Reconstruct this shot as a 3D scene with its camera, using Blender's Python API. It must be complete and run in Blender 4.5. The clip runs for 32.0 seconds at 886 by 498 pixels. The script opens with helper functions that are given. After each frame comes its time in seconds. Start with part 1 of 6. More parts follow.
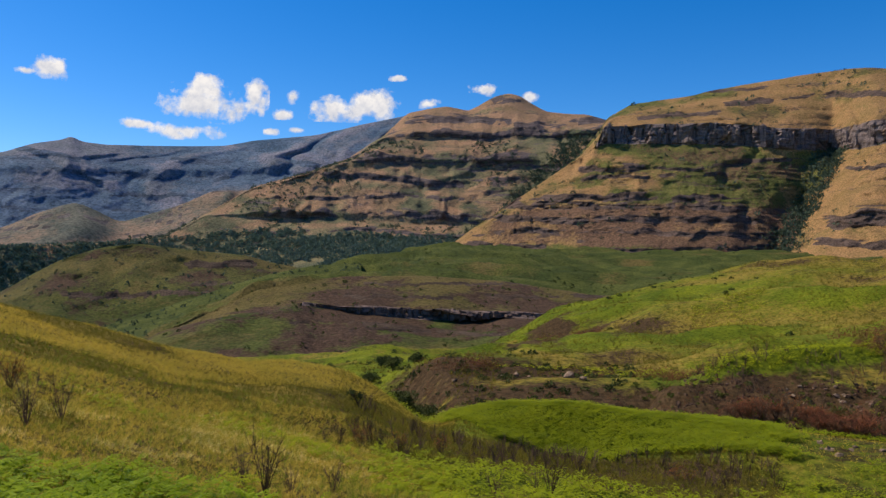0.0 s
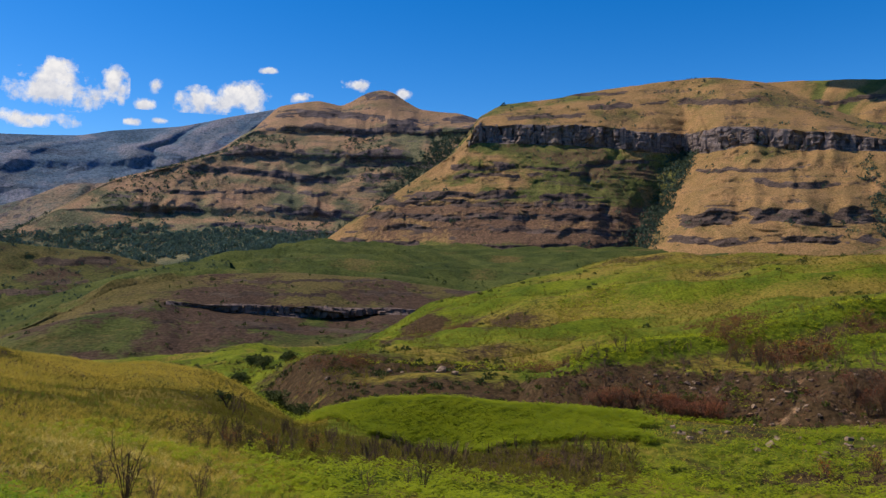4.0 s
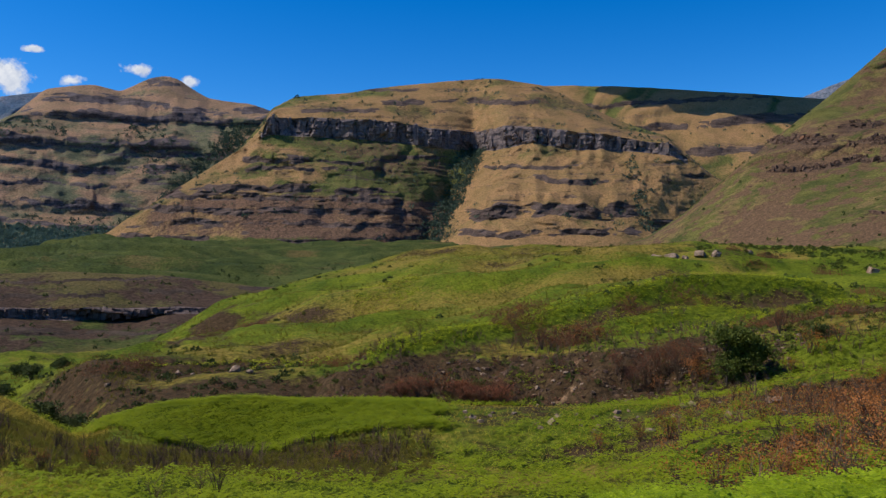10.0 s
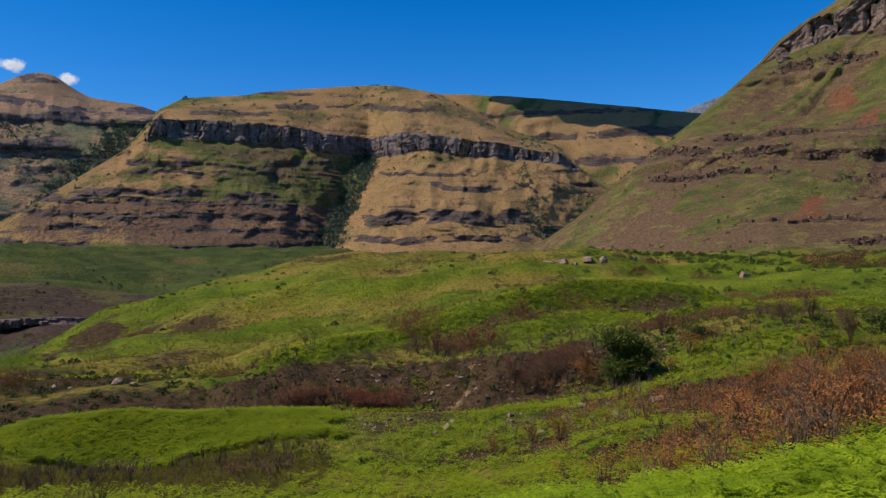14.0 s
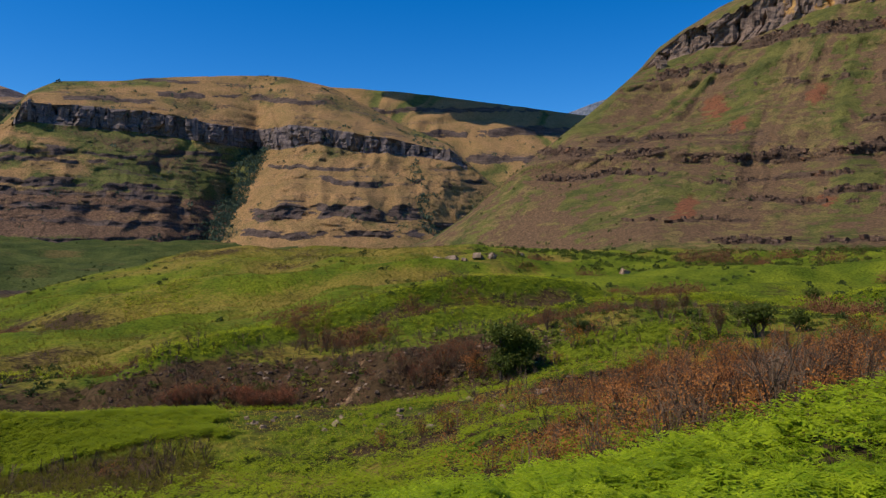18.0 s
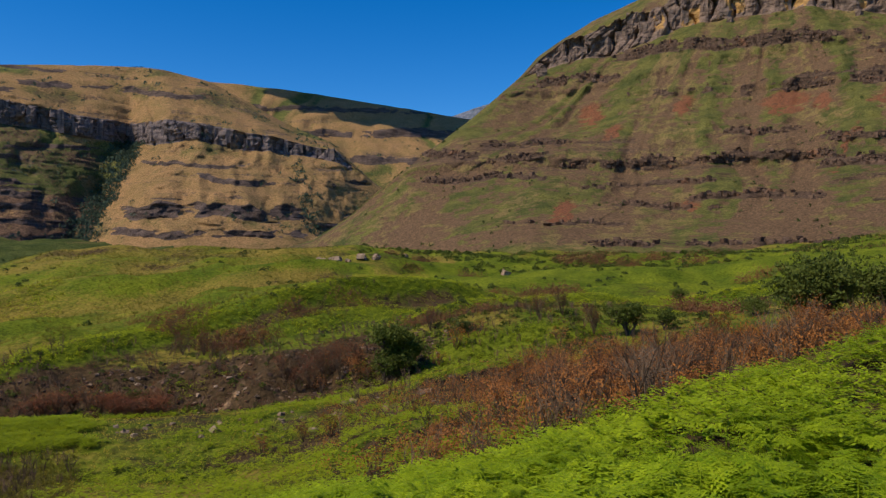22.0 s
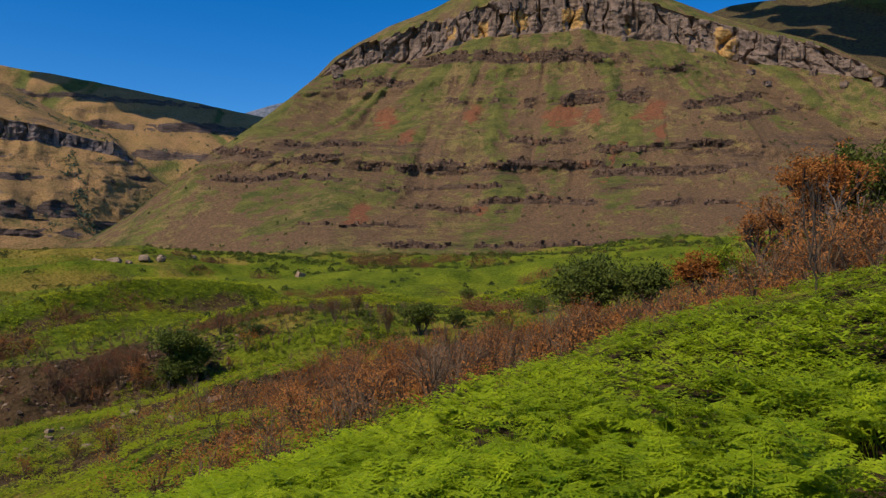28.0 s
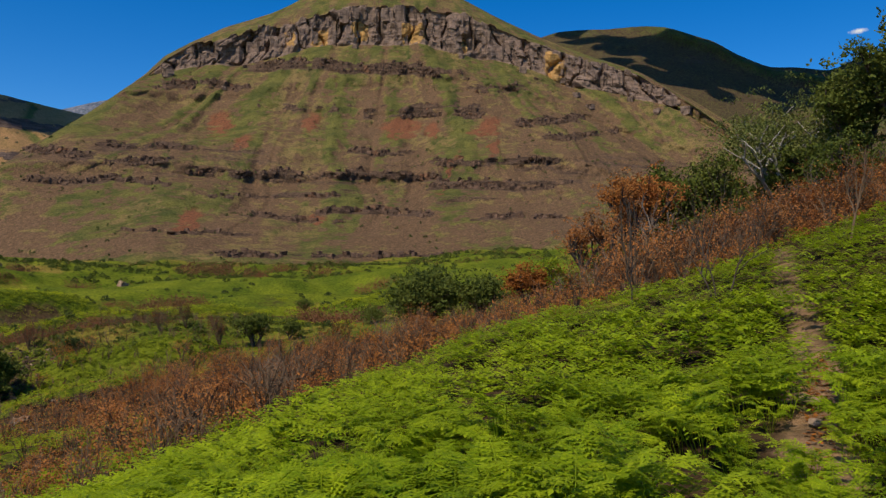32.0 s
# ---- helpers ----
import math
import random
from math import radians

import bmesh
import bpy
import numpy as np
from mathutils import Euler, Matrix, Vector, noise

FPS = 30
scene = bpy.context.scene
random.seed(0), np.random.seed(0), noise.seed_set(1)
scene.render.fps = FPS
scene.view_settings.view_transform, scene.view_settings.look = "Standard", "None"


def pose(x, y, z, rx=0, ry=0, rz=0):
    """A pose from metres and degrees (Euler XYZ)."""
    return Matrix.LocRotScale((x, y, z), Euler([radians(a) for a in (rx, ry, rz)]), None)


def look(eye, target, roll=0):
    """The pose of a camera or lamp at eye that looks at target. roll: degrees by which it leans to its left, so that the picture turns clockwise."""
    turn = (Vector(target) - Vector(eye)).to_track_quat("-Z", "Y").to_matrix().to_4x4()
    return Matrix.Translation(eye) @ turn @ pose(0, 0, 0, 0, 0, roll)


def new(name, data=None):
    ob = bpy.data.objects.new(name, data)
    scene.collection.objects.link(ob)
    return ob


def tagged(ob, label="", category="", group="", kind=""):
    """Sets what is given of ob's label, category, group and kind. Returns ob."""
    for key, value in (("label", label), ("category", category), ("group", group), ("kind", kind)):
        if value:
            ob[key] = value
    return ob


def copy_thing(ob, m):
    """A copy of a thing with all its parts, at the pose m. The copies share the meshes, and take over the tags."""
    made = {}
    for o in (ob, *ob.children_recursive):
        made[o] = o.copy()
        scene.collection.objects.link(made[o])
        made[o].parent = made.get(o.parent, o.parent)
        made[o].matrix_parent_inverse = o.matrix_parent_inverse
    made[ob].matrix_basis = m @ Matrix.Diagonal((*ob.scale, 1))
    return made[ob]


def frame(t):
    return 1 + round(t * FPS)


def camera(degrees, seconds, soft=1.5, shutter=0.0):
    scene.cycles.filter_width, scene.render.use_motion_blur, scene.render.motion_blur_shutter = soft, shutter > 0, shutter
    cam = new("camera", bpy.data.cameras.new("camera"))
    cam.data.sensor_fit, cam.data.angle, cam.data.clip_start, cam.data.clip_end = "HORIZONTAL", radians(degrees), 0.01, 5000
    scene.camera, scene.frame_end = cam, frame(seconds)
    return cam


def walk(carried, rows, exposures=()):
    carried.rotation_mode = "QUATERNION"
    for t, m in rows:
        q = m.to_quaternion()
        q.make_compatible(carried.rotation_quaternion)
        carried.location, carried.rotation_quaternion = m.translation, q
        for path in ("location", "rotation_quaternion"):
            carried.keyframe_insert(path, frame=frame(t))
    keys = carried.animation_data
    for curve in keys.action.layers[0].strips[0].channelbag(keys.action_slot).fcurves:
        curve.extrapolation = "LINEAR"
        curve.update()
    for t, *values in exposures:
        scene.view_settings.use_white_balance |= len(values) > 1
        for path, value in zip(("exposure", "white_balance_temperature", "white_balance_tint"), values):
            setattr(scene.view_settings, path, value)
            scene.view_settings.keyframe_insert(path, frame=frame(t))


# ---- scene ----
cam = camera(60.19, 32.0, soft=1.4)
EYE = 1.7


def turned(yaw, pitch, roll):
    """The standing camera, turned to the right, tilted up and leaning."""
    return pose(0, 0, EYE, 90 + pitch, 0, -yaw) @ pose(0, 0, 0, 0, 0, roll)


walk(cam, [(t, turned(a, b, c)) for t, a, b, c in (
    (0, -0.00, 1.23, 0.67), (0.5, 1.14, 1.22, 0.67), (1, 2.28, 1.18, 0.64), (1.5, 3.45, 1.12, 0.57),
    (2, 4.63, 1.07, 0.58), (2.5, 5.72, 1.05, 0.54), (3, 6.93, 1.05, 0.55), (3.5, 8.18, 1.06, 0.56),
    (5.5, 13.51, 1.06, 0.35), (6, 14.84, 1.02, 0.27), (6.5, 16.18, 0.97, 0.17), (7, 17.49, 0.92, 0.00),
    (7.5, 18.66, 0.88, -0.08), (8, 20.02, 0.83, -0.17), (8.5, 21.13, 0.78, -0.28), (9, 22.42, 0.73, -0.28),
    (9.5, 23.45, 0.70, -0.33), (10, 24.69, 0.65, -0.34), (10.5, 25.67, 0.65, -0.35), (11, 26.80, 0.69, -0.29),
    (11.5, 27.71, 0.74, -0.34), (12, 28.77, 0.83, -0.36), (12.5, 29.61, 0.91, -0.41), (13, 30.63, 1.00, -0.42),
    (13.5, 31.48, 1.04, -0.45), (14, 32.52, 1.07, -0.48), (14.5, 33.38, 1.09, -0.51), (16.5, 37.35, 0.91, -0.34),
    (17, 38.56, 0.81, -0.28), (17.5, 39.55, 0.75, -0.22), (18, 40.67, 0.70, -0.12), (18.5, 41.81, 0.68, -0.09),
    (19, 42.91, 0.64, -0.06), (19.5, 44.02, 0.65, -0.04), (20, 45.10, 0.63, -0.03), (20.5, 46.16, 0.63, -0.05),
    (21, 47.24, 0.67, -0.01), (21.5, 48.29, 0.73, 0.05), (22, 49.34, 0.78, 0.09), (22.5, 50.30, 0.79, -0.00),
    (23, 51.53, 0.80, -0.02), (23.5, 52.55, 0.81, -0.02), (24, 53.82, 0.76, 0.02), (24.5, 54.95, 0.73, 0.02),
    (25, 56.37, 0.70, 0.09), (25.5, 57.53, 0.71, 0.14), (27.5, 63.15, 0.89, 0.17), (28, 64.60, 0.93, 0.13),
    (28.5, 66.03, 1.00, 0.09), (29, 67.51, 1.05, 0.13), (29.5, 69.04, 1.14, 0.17), (30, 70.58, 1.29, 0.19),
    (30.5, 72.16, 1.42, 0.27), (31, 73.73, 1.52, 0.39), (31.5, 75.22, 1.64, 0.46), (32, 76.72, 1.76, 0.52),
)], exposures=(
    (0, 0.2, 6900, 12), (3, 0.18, 6900, 12), (6, 0.1, 6150, 10), (10, 0.06, 6150, 10), (14, 0.04, 6300, 10), (18, 0.02, 6400, 10),
    (22, 0.02, 6550, 10), (26, 0.02, 6700, 10), (32, 0.02, 6700, 10)))

# ---- sky and sun ----
SUN_AZ, SUN_EL = -70.0, 50.0
world = bpy.data.worlds.new("sky")
scene.world = world
world.use_nodes = True
wn = world.node_tree
sky = wn.nodes.new("ShaderNodeTexSky")
sky.sky_type, sky.sun_disc = "NISHITA", False
sky.sun_elevation, sky.sun_rotation = radians(SUN_EL), radians(SUN_AZ)
sky.altitude, sky.air_density, sky.dust_density, sky.ozone_density = 2000, 1.0, 1.0, 4.0
deep = wn.nodes.new("ShaderNodeHueSaturation")
deep.inputs["Hue"].default_value, deep.inputs["Saturation"].default_value, deep.inputs["Value"].default_value = 0.506, 1.40, 0.92
wn.links.new(sky.outputs[0], deep.inputs["Color"])
wn.links.new(deep.outputs[0], wn.nodes["Background"].inputs[0])
wn.nodes["Background"].inputs[1].default_value = 0.15
sun = new("sun", bpy.data.lights.new("sun", "SUN"))
sun.data.energy, sun.data.angle, sun.data.color = 4.1, radians(0.53), (1.0, 0.87, 0.68)
toward = Vector((math.sin(radians(SUN_AZ)) * math.cos(radians(SUN_EL)), math.cos(radians(SUN_AZ)) * math.cos(radians(SUN_EL)), math.sin(radians(SUN_EL))))
sun.matrix_world = look(toward * 200, (0, 0, 0))
scene.view_settings.exposure = 0.0


# ---- materials ----
def material(name, rough=0.9, spec=0.15):
    m = bpy.data.materials.new(name)
    m.use_nodes = True
    b = m.node_tree.nodes["Principled BSDF"]
    b.inputs["Roughness"].default_value = rough
    b.inputs["Specular IOR Level"].default_value = spec
    return m, m.node_tree.nodes, m.node_tree.links, b


def rgb(c):
    return (c[0], c[1], c[2], 1.0)


def noise_node(n, l, scale, detail=6, rough=0.6, squash=None):
    """A noise of the given number of waves per metre, over the place itself."""
    g = n.new("ShaderNodeNewGeometry")
    t = n.new("ShaderNodeTexNoise")
    t.inputs["Scale"].default_value, t.inputs["Detail"].default_value, t.inputs["Roughness"].default_value = scale, detail, rough
    if squash:
        v = n.new("ShaderNodeVectorMath")
        v.operation = "MULTIPLY"
        v.inputs[1].default_value = squash
        l.new(g.outputs["Position"], v.inputs[0])
        l.new(v.outputs[0], t.inputs["Vector"])
    else:
        l.new(g.outputs["Position"], t.inputs["Vector"])
    return t.outputs["Fac"]


def ramp(n, l, fac, lo, hi, c0=(0, 0, 0), c1=(1, 1, 1)):
    r = n.new("ShaderNodeValToRGB")
    r.color_ramp.elements[0].position, r.color_ramp.elements[1].position = lo, hi
    r.color_ramp.elements[0].color, r.color_ramp.elements[1].color = rgb(c0), rgb(c1)
    l.new(fac, r.inputs[0])
    return r.outputs[0]


def mix(n, l, fac, a, b, mode="MIX"):
    m = n.new("ShaderNodeMix")
    m.data_type, m.blend_type = "RGBA", mode
    for sock, v in ((m.inputs[0], fac), (m.inputs[6], a), (m.inputs[7], b)):
        if isinstance(v, (int, float)):
            sock.default_value = v
        elif isinstance(v, tuple):
            sock.default_value = rgb(v)
        else:
            l.new(v, sock)
    return m.outputs[2]


def bump(n, l, b, height, strength, dist):
    k = n.new("ShaderNodeBump")
    k.inputs["Strength"].default_value, k.inputs["Distance"].default_value = strength, dist
    l.new(height, k.inputs["Height"])
    l.new(k.outputs[0], b.inputs["Normal"])


def land(name, dry, lush, soil, rock, grain, relief):
    """Open ground: dry grass, lush green, bare soil and rock, mixed by the ground cover of the mesh. grain: waves per metre."""
    m, n, l, b = material(name, 0.95, 0.05)
    at = n.new("ShaderNodeVertexColor")
    at.layer_name = "cover"
    sp = n.new("ShaderNodeSeparateColor")
    l.new(at.outputs[0], sp.inputs[0])
    fine, coarse = noise_node(n, l, grain, 8, 0.7), noise_node(n, l, grain * 0.13, 5, 0.6)
    strata = noise_node(n, l, grain * 0.5, 6, 0.65, (0.25, 0.25, 2.2))
    dryc = mix(n, l, ramp(n, l, coarse, 0.35, 0.65), dry, tuple(c * k for c, k in zip(dry, (0.72, 0.80, 0.75))))
    lushc = mix(n, l, ramp(n, l, coarse, 0.38, 0.62), lush, tuple(c * k for c, k in zip(lush, (0.50, 0.60, 0.65))))
    soilc = mix(n, l, ramp(n, l, fine, 0.35, 0.65), soil, tuple(c * 0.55 for c in soil))
    rockc = mix(n, l, ramp(n, l, strata, 0.36, 0.62), tuple(c * 0.42 for c in rock), rock)

    def edge(sock, soft=0.22):
        """A ground cover's weight, broken up by the grain."""
        a = n.new("ShaderNodeMath")
        a.operation = "ADD"
        l.new(sock, a.inputs[0])
        l.new(fine, a.inputs[1])
        return ramp(n, l, a.outputs[0], 1.0 - soft, 1.0 + soft)

    col = mix(n, l, edge(sp.outputs[0], 0.3), dryc, lushc)
    col = mix(n, l, edge(sp.outputs[1]), col, soilc)
    col = mix(n, l, edge(at.outputs[1]), col, mix(n, l, ramp(n, l, fine, 0.35, 0.65), (0.235, 0.095, 0.05), (0.15, 0.07, 0.042)))
    col = mix(n, l, edge(sp.outputs[2]), col, rockc)
    speck = ramp(n, l, noise_node(n, l, grain * 2.3, 4, 0.7), 0.34, 0.60, (0.34, 0.38, 0.34), (1.32, 1.27, 1.2))
    col = mix(n, l, 0.8, col, speck, "MULTIPLY")
    l.new(col, b.inputs["Base Color"])
    bump(n, l, b, fine, 0.9, relief * 1.6)
    return m


def rock_material(name, light, dark, stain, grain, relief, stained=False):
    """Weathered sandstone with bedding, dark water streaks and stained hollows."""
    m, n, l, b = material(name, 0.92, 0.1)
    bed = noise_node(n, l, grain, 7, 0.7, (0.3, 0.3, 1.6))
    streak = noise_node(n, l, grain * 0.6, 6, 0.6, (1.6, 1.6, 0.16))
    blot = noise_node(n, l, grain * 0.16, 4, 0.55)
    col = mix(n, l, ramp(n, l, bed, 0.34, 0.64), dark, light)
    col = mix(n, l, ramp(n, l, streak, 0.50, 0.68), col, tuple(c * 0.45 for c in dark))
    where = ramp(n, l, blot, 0.585, 0.67)
    if stained:
        at = n.new("ShaderNodeVertexColor")
        at.layer_name = "cover"
        sp = n.new("ShaderNodeSeparateColor")
        l.new(at.outputs[0], sp.inputs[0])
        add = n.new("ShaderNodeMath")
        l.new(sp.outputs[0], add.inputs[0])
        l.new(streak, add.inputs[1])
        where = ramp(n, l, add.outputs[0], 0.85, 1.1)
    col = mix(n, l, where, col, mix(n, l, ramp(n, l, bed, 0.4, 0.6), stain, tuple(c * 0.6 for c in stain)))
    pits = ramp(n, l, noise_node(n, l, grain * 3.0, 4, 0.7), 0.30, 0.58, (0.55, 0.55, 0.58), (1.15, 1.12, 1.1))
    col = mix(n, l, 0.7, col, pits, "MULTIPLY")
    l.new(col, b.inputs["Base Color"])
    bump(n, l, b, bed, 1.0, relief)
    return m


def leaf_material(name, a, c, rough=0.55, through_light=0.35):
    """Leaves: two greens by the clump, light passing through."""
    m, n, l, b = material(name, rough, 0.08)
    g = n.new("ShaderNodeNewGeometry")
    o = n.new("ShaderNodeObjectInfo")
    add = n.new("ShaderNodeMath")
    add.operation = "ADD"
    l.new(g.outputs["Random Per Island"], add.inputs[0])
    l.new(o.outputs["Random"], add.inputs[1])
    half = n.new("ShaderNodeMath")
    half.operation = "MULTIPLY"
    half.inputs[1].default_value = 0.5
    l.new(add.outputs[0], half.inputs[0])
    col = mix(n, l, half.outputs[0], a, c)
    big = noise_node(n, l, 0.35, 3, 0.5)
    col = mix(n, l, 0.5, col, ramp(n, l, big, 0.3, 0.7, (0.6, 0.68, 0.6), (1.25, 1.15, 1.1)), "MULTIPLY")
    l.new(col, b.inputs["Base Color"])
    t = n.new("ShaderNodeBsdfTranslucent")
    l.new(col, t.inputs["Color"])
    s = n.new("ShaderNodeMixShader")
    s.inputs[0].default_value = through_light
    l.new(b.outputs[0], s.inputs[1])
    l.new(t.outputs[0], s.inputs[2])
    l.new(s.outputs[0], n["Material Output"].inputs[0])
    return m


GROUND = land("valley ground", (0.250, 0.188, 0.040), (0.150, 0.182, 0.015), (0.090, 0.060, 0.032), (0.34, 0.22, 0.13), 0.8, 0.35)
HILL = land("green hill grass", (0.218, 0.156, 0.070), (0.146, 0.140, 0.042), (0.190, 0.121, 0.073), (0.125, 0.084, 0.062), 0.55, 0.9)
# dry grass darkened to paint in the cloud shadow over the valley's left
SPUR = land("shade-darkened spur grass", (0.135, 0.108, 0.042), (0.084, 0.102, 0.028), (0.096, 0.064, 0.046), (0.10, 0.075, 0.06), 0.22, 1.2)
TAN = land("tan mountain grass", (0.345, 0.208, 0.100), (0.150, 0.155, 0.048), (0.205, 0.128, 0.086), (0.145, 0.108, 0.096), 0.16, 3.0)
# a little paler and bluer than TAN: distance haze put into the colour
CONE = land("hazy rose-tan mountain grass", (0.355, 0.222, 0.145), (0.205, 0.190, 0.112), (0.22, 0.15, 0.12), (0.155, 0.128, 0.132), 0.13, 3.4)
# blue mixed into every cover here to paint in distance haze
FAR_HAZE = land("hazy far mountain grass", (0.19, 0.20, 0.26), (0.115, 0.17, 0.25), (0.185, 0.19, 0.24), (0.105, 0.15, 0.225), 0.045, 5.0)
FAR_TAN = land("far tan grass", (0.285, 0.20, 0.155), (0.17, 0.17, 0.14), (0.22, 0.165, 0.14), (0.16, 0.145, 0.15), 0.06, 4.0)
CLIFF = rock_material("sandstone cliff", (0.285, 0.205, 0.155), (0.115, 0.086, 0.072), (0.50, 0.30, 0.11), 0.30, 1.4, True)
DARK_CLIFF = rock_material("banded sandstone", (0.225, 0.18, 0.165), (0.10, 0.085, 0.088), (0.28, 0.18, 0.11), 0.16, 2.0)
BAND = rock_material("dark band rock", (0.215, 0.16, 0.138), (0.095, 0.074, 0.066), (0.16, 0.10, 0.07), 0.3, 0.8)
HILL_ROCK = rock_material("brown ledge rock", (0.185, 0.118, 0.08), (0.075, 0.05, 0.036), (0.24, 0.125, 0.07), 0.5, 0.5)
STONE = rock_material("loose stone", (0.38, 0.28, 0.195), (0.18, 0.13, 0.09), (0.26, 0.16, 0.09), 1.6, 0.15)


# ---- geometry helpers ----
def hashed(i, j, k):
    h = (i * 374761393 + j * 668265263 + k * 2147483647) & 0xFFFFFFFF
    h = ((h ^ (h >> 13)) * 1274126177) & 0xFFFFFFFF
    return ((h ^ (h >> 16)) & 0xFFFF) / 65535.0


def vnoise(x, y, z):
    """Smooth noise from 0 to 1."""
    x, y, z = np.broadcast_arrays(np.asarray(x, float), np.asarray(y, float), np.asarray(z, float))
    i, j, k = np.floor(x).astype(np.int64), np.floor(y).astype(np.int64), np.floor(z).astype(np.int64)
    f, g, h = x - i, y - j, z - k
    f, g, h = f * f * (3 - 2 * f), g * g * (3 - 2 * g), h * h * (3 - 2 * h)
    out = 0
    for a in (0, 1):
        for b in (0, 1):
            for c in (0, 1):
                out = out + hashed(i + a, j + b, k + c) * (f if a else 1 - f) * (g if b else 1 - g) * (h if c else 1 - h)
    return out


def fbm(x, y, z, octaves=4):
    """Layered noise, about -1 to 1."""
    s, a, t = 0, 1.0, 0
    for o in range(octaves):
        s, t, a = s + a * (vnoise(x * 2 ** o + 17 * o, y * 2 ** o, z * 2 ** o) * 2 - 1), t + a, a * 0.5
    return s / t * 1.6


def step(x, lo, hi):
    u = np.clip((x - lo) / (hi - lo), 0, 1)
    return u * u * (3 - 2 * u)


def curve(A, pts, soft=0.8):
    """A smooth run through (azimuth, value) pairs."""
    if isinstance(pts, (int, float)):
        return np.full(len(A), float(pts))
    xs, ys = [p[0] for p in pts], [p[1] for p in pts]
    return sum(w * np.interp(A + d * soft, xs, ys) for d, w in ((-1, 0.15), (-0.5, 0.2), (0, 0.3), (0.5, 0.2), (1, 0.15)))


def mesh_object(name, V, F, mat, parent=None, cover=None, smooth=True, label=""):
    """One mesh object from arrays: V n x 3, F a list of face arrays (m x 3 or m x 4)."""
    me = bpy.data.meshes.new(name)
    F = [np.asarray(f) for f in F if len(f)]
    me.vertices.add(len(V))
    me.vertices.foreach_set("co", np.asarray(V, np.float32).ravel())
    total = sum(f.size for f in F)
    me.loops.add(total)
    me.loops.foreach_set("vertex_index", np.concatenate([f.ravel() for f in F]).astype(np.int32))
    sizes = np.concatenate([np.full(len(f), f.shape[1]) for f in F])
    me.polygons.add(len(sizes))
    me.polygons.foreach_set("loop_start", np.concatenate([[0], np.cumsum(sizes)[:-1]]).astype(np.int32))
    me.polygons.foreach_set("use_smooth", np.full(len(sizes), smooth))
    if cover is not None:
        at = me.color_attributes.new("cover", "FLOAT_COLOR", "POINT")
        at.data.foreach_set("color", np.concatenate([cover, np.zeros((len(V), 1))], 1)[:, :4].astype(np.float32).ravel())
    me.update(calc_edges=True)
    me.materials.append(mat)
    ob = new(name, me)
    ob.parent = parent
    if label:
        ob["label"] = label
    return ob


def grid_faces(nv, na, wrap=False):
    i, j = np.meshgrid(np.arange(nv - 1), np.arange(na if wrap else na - 1), indexing="ij")
    k = (j + 1) % na
    return np.stack([i * na + j, i * na + k, (i + 1) * na + k, (i + 1) * na + j], -1).reshape(-1, 4)


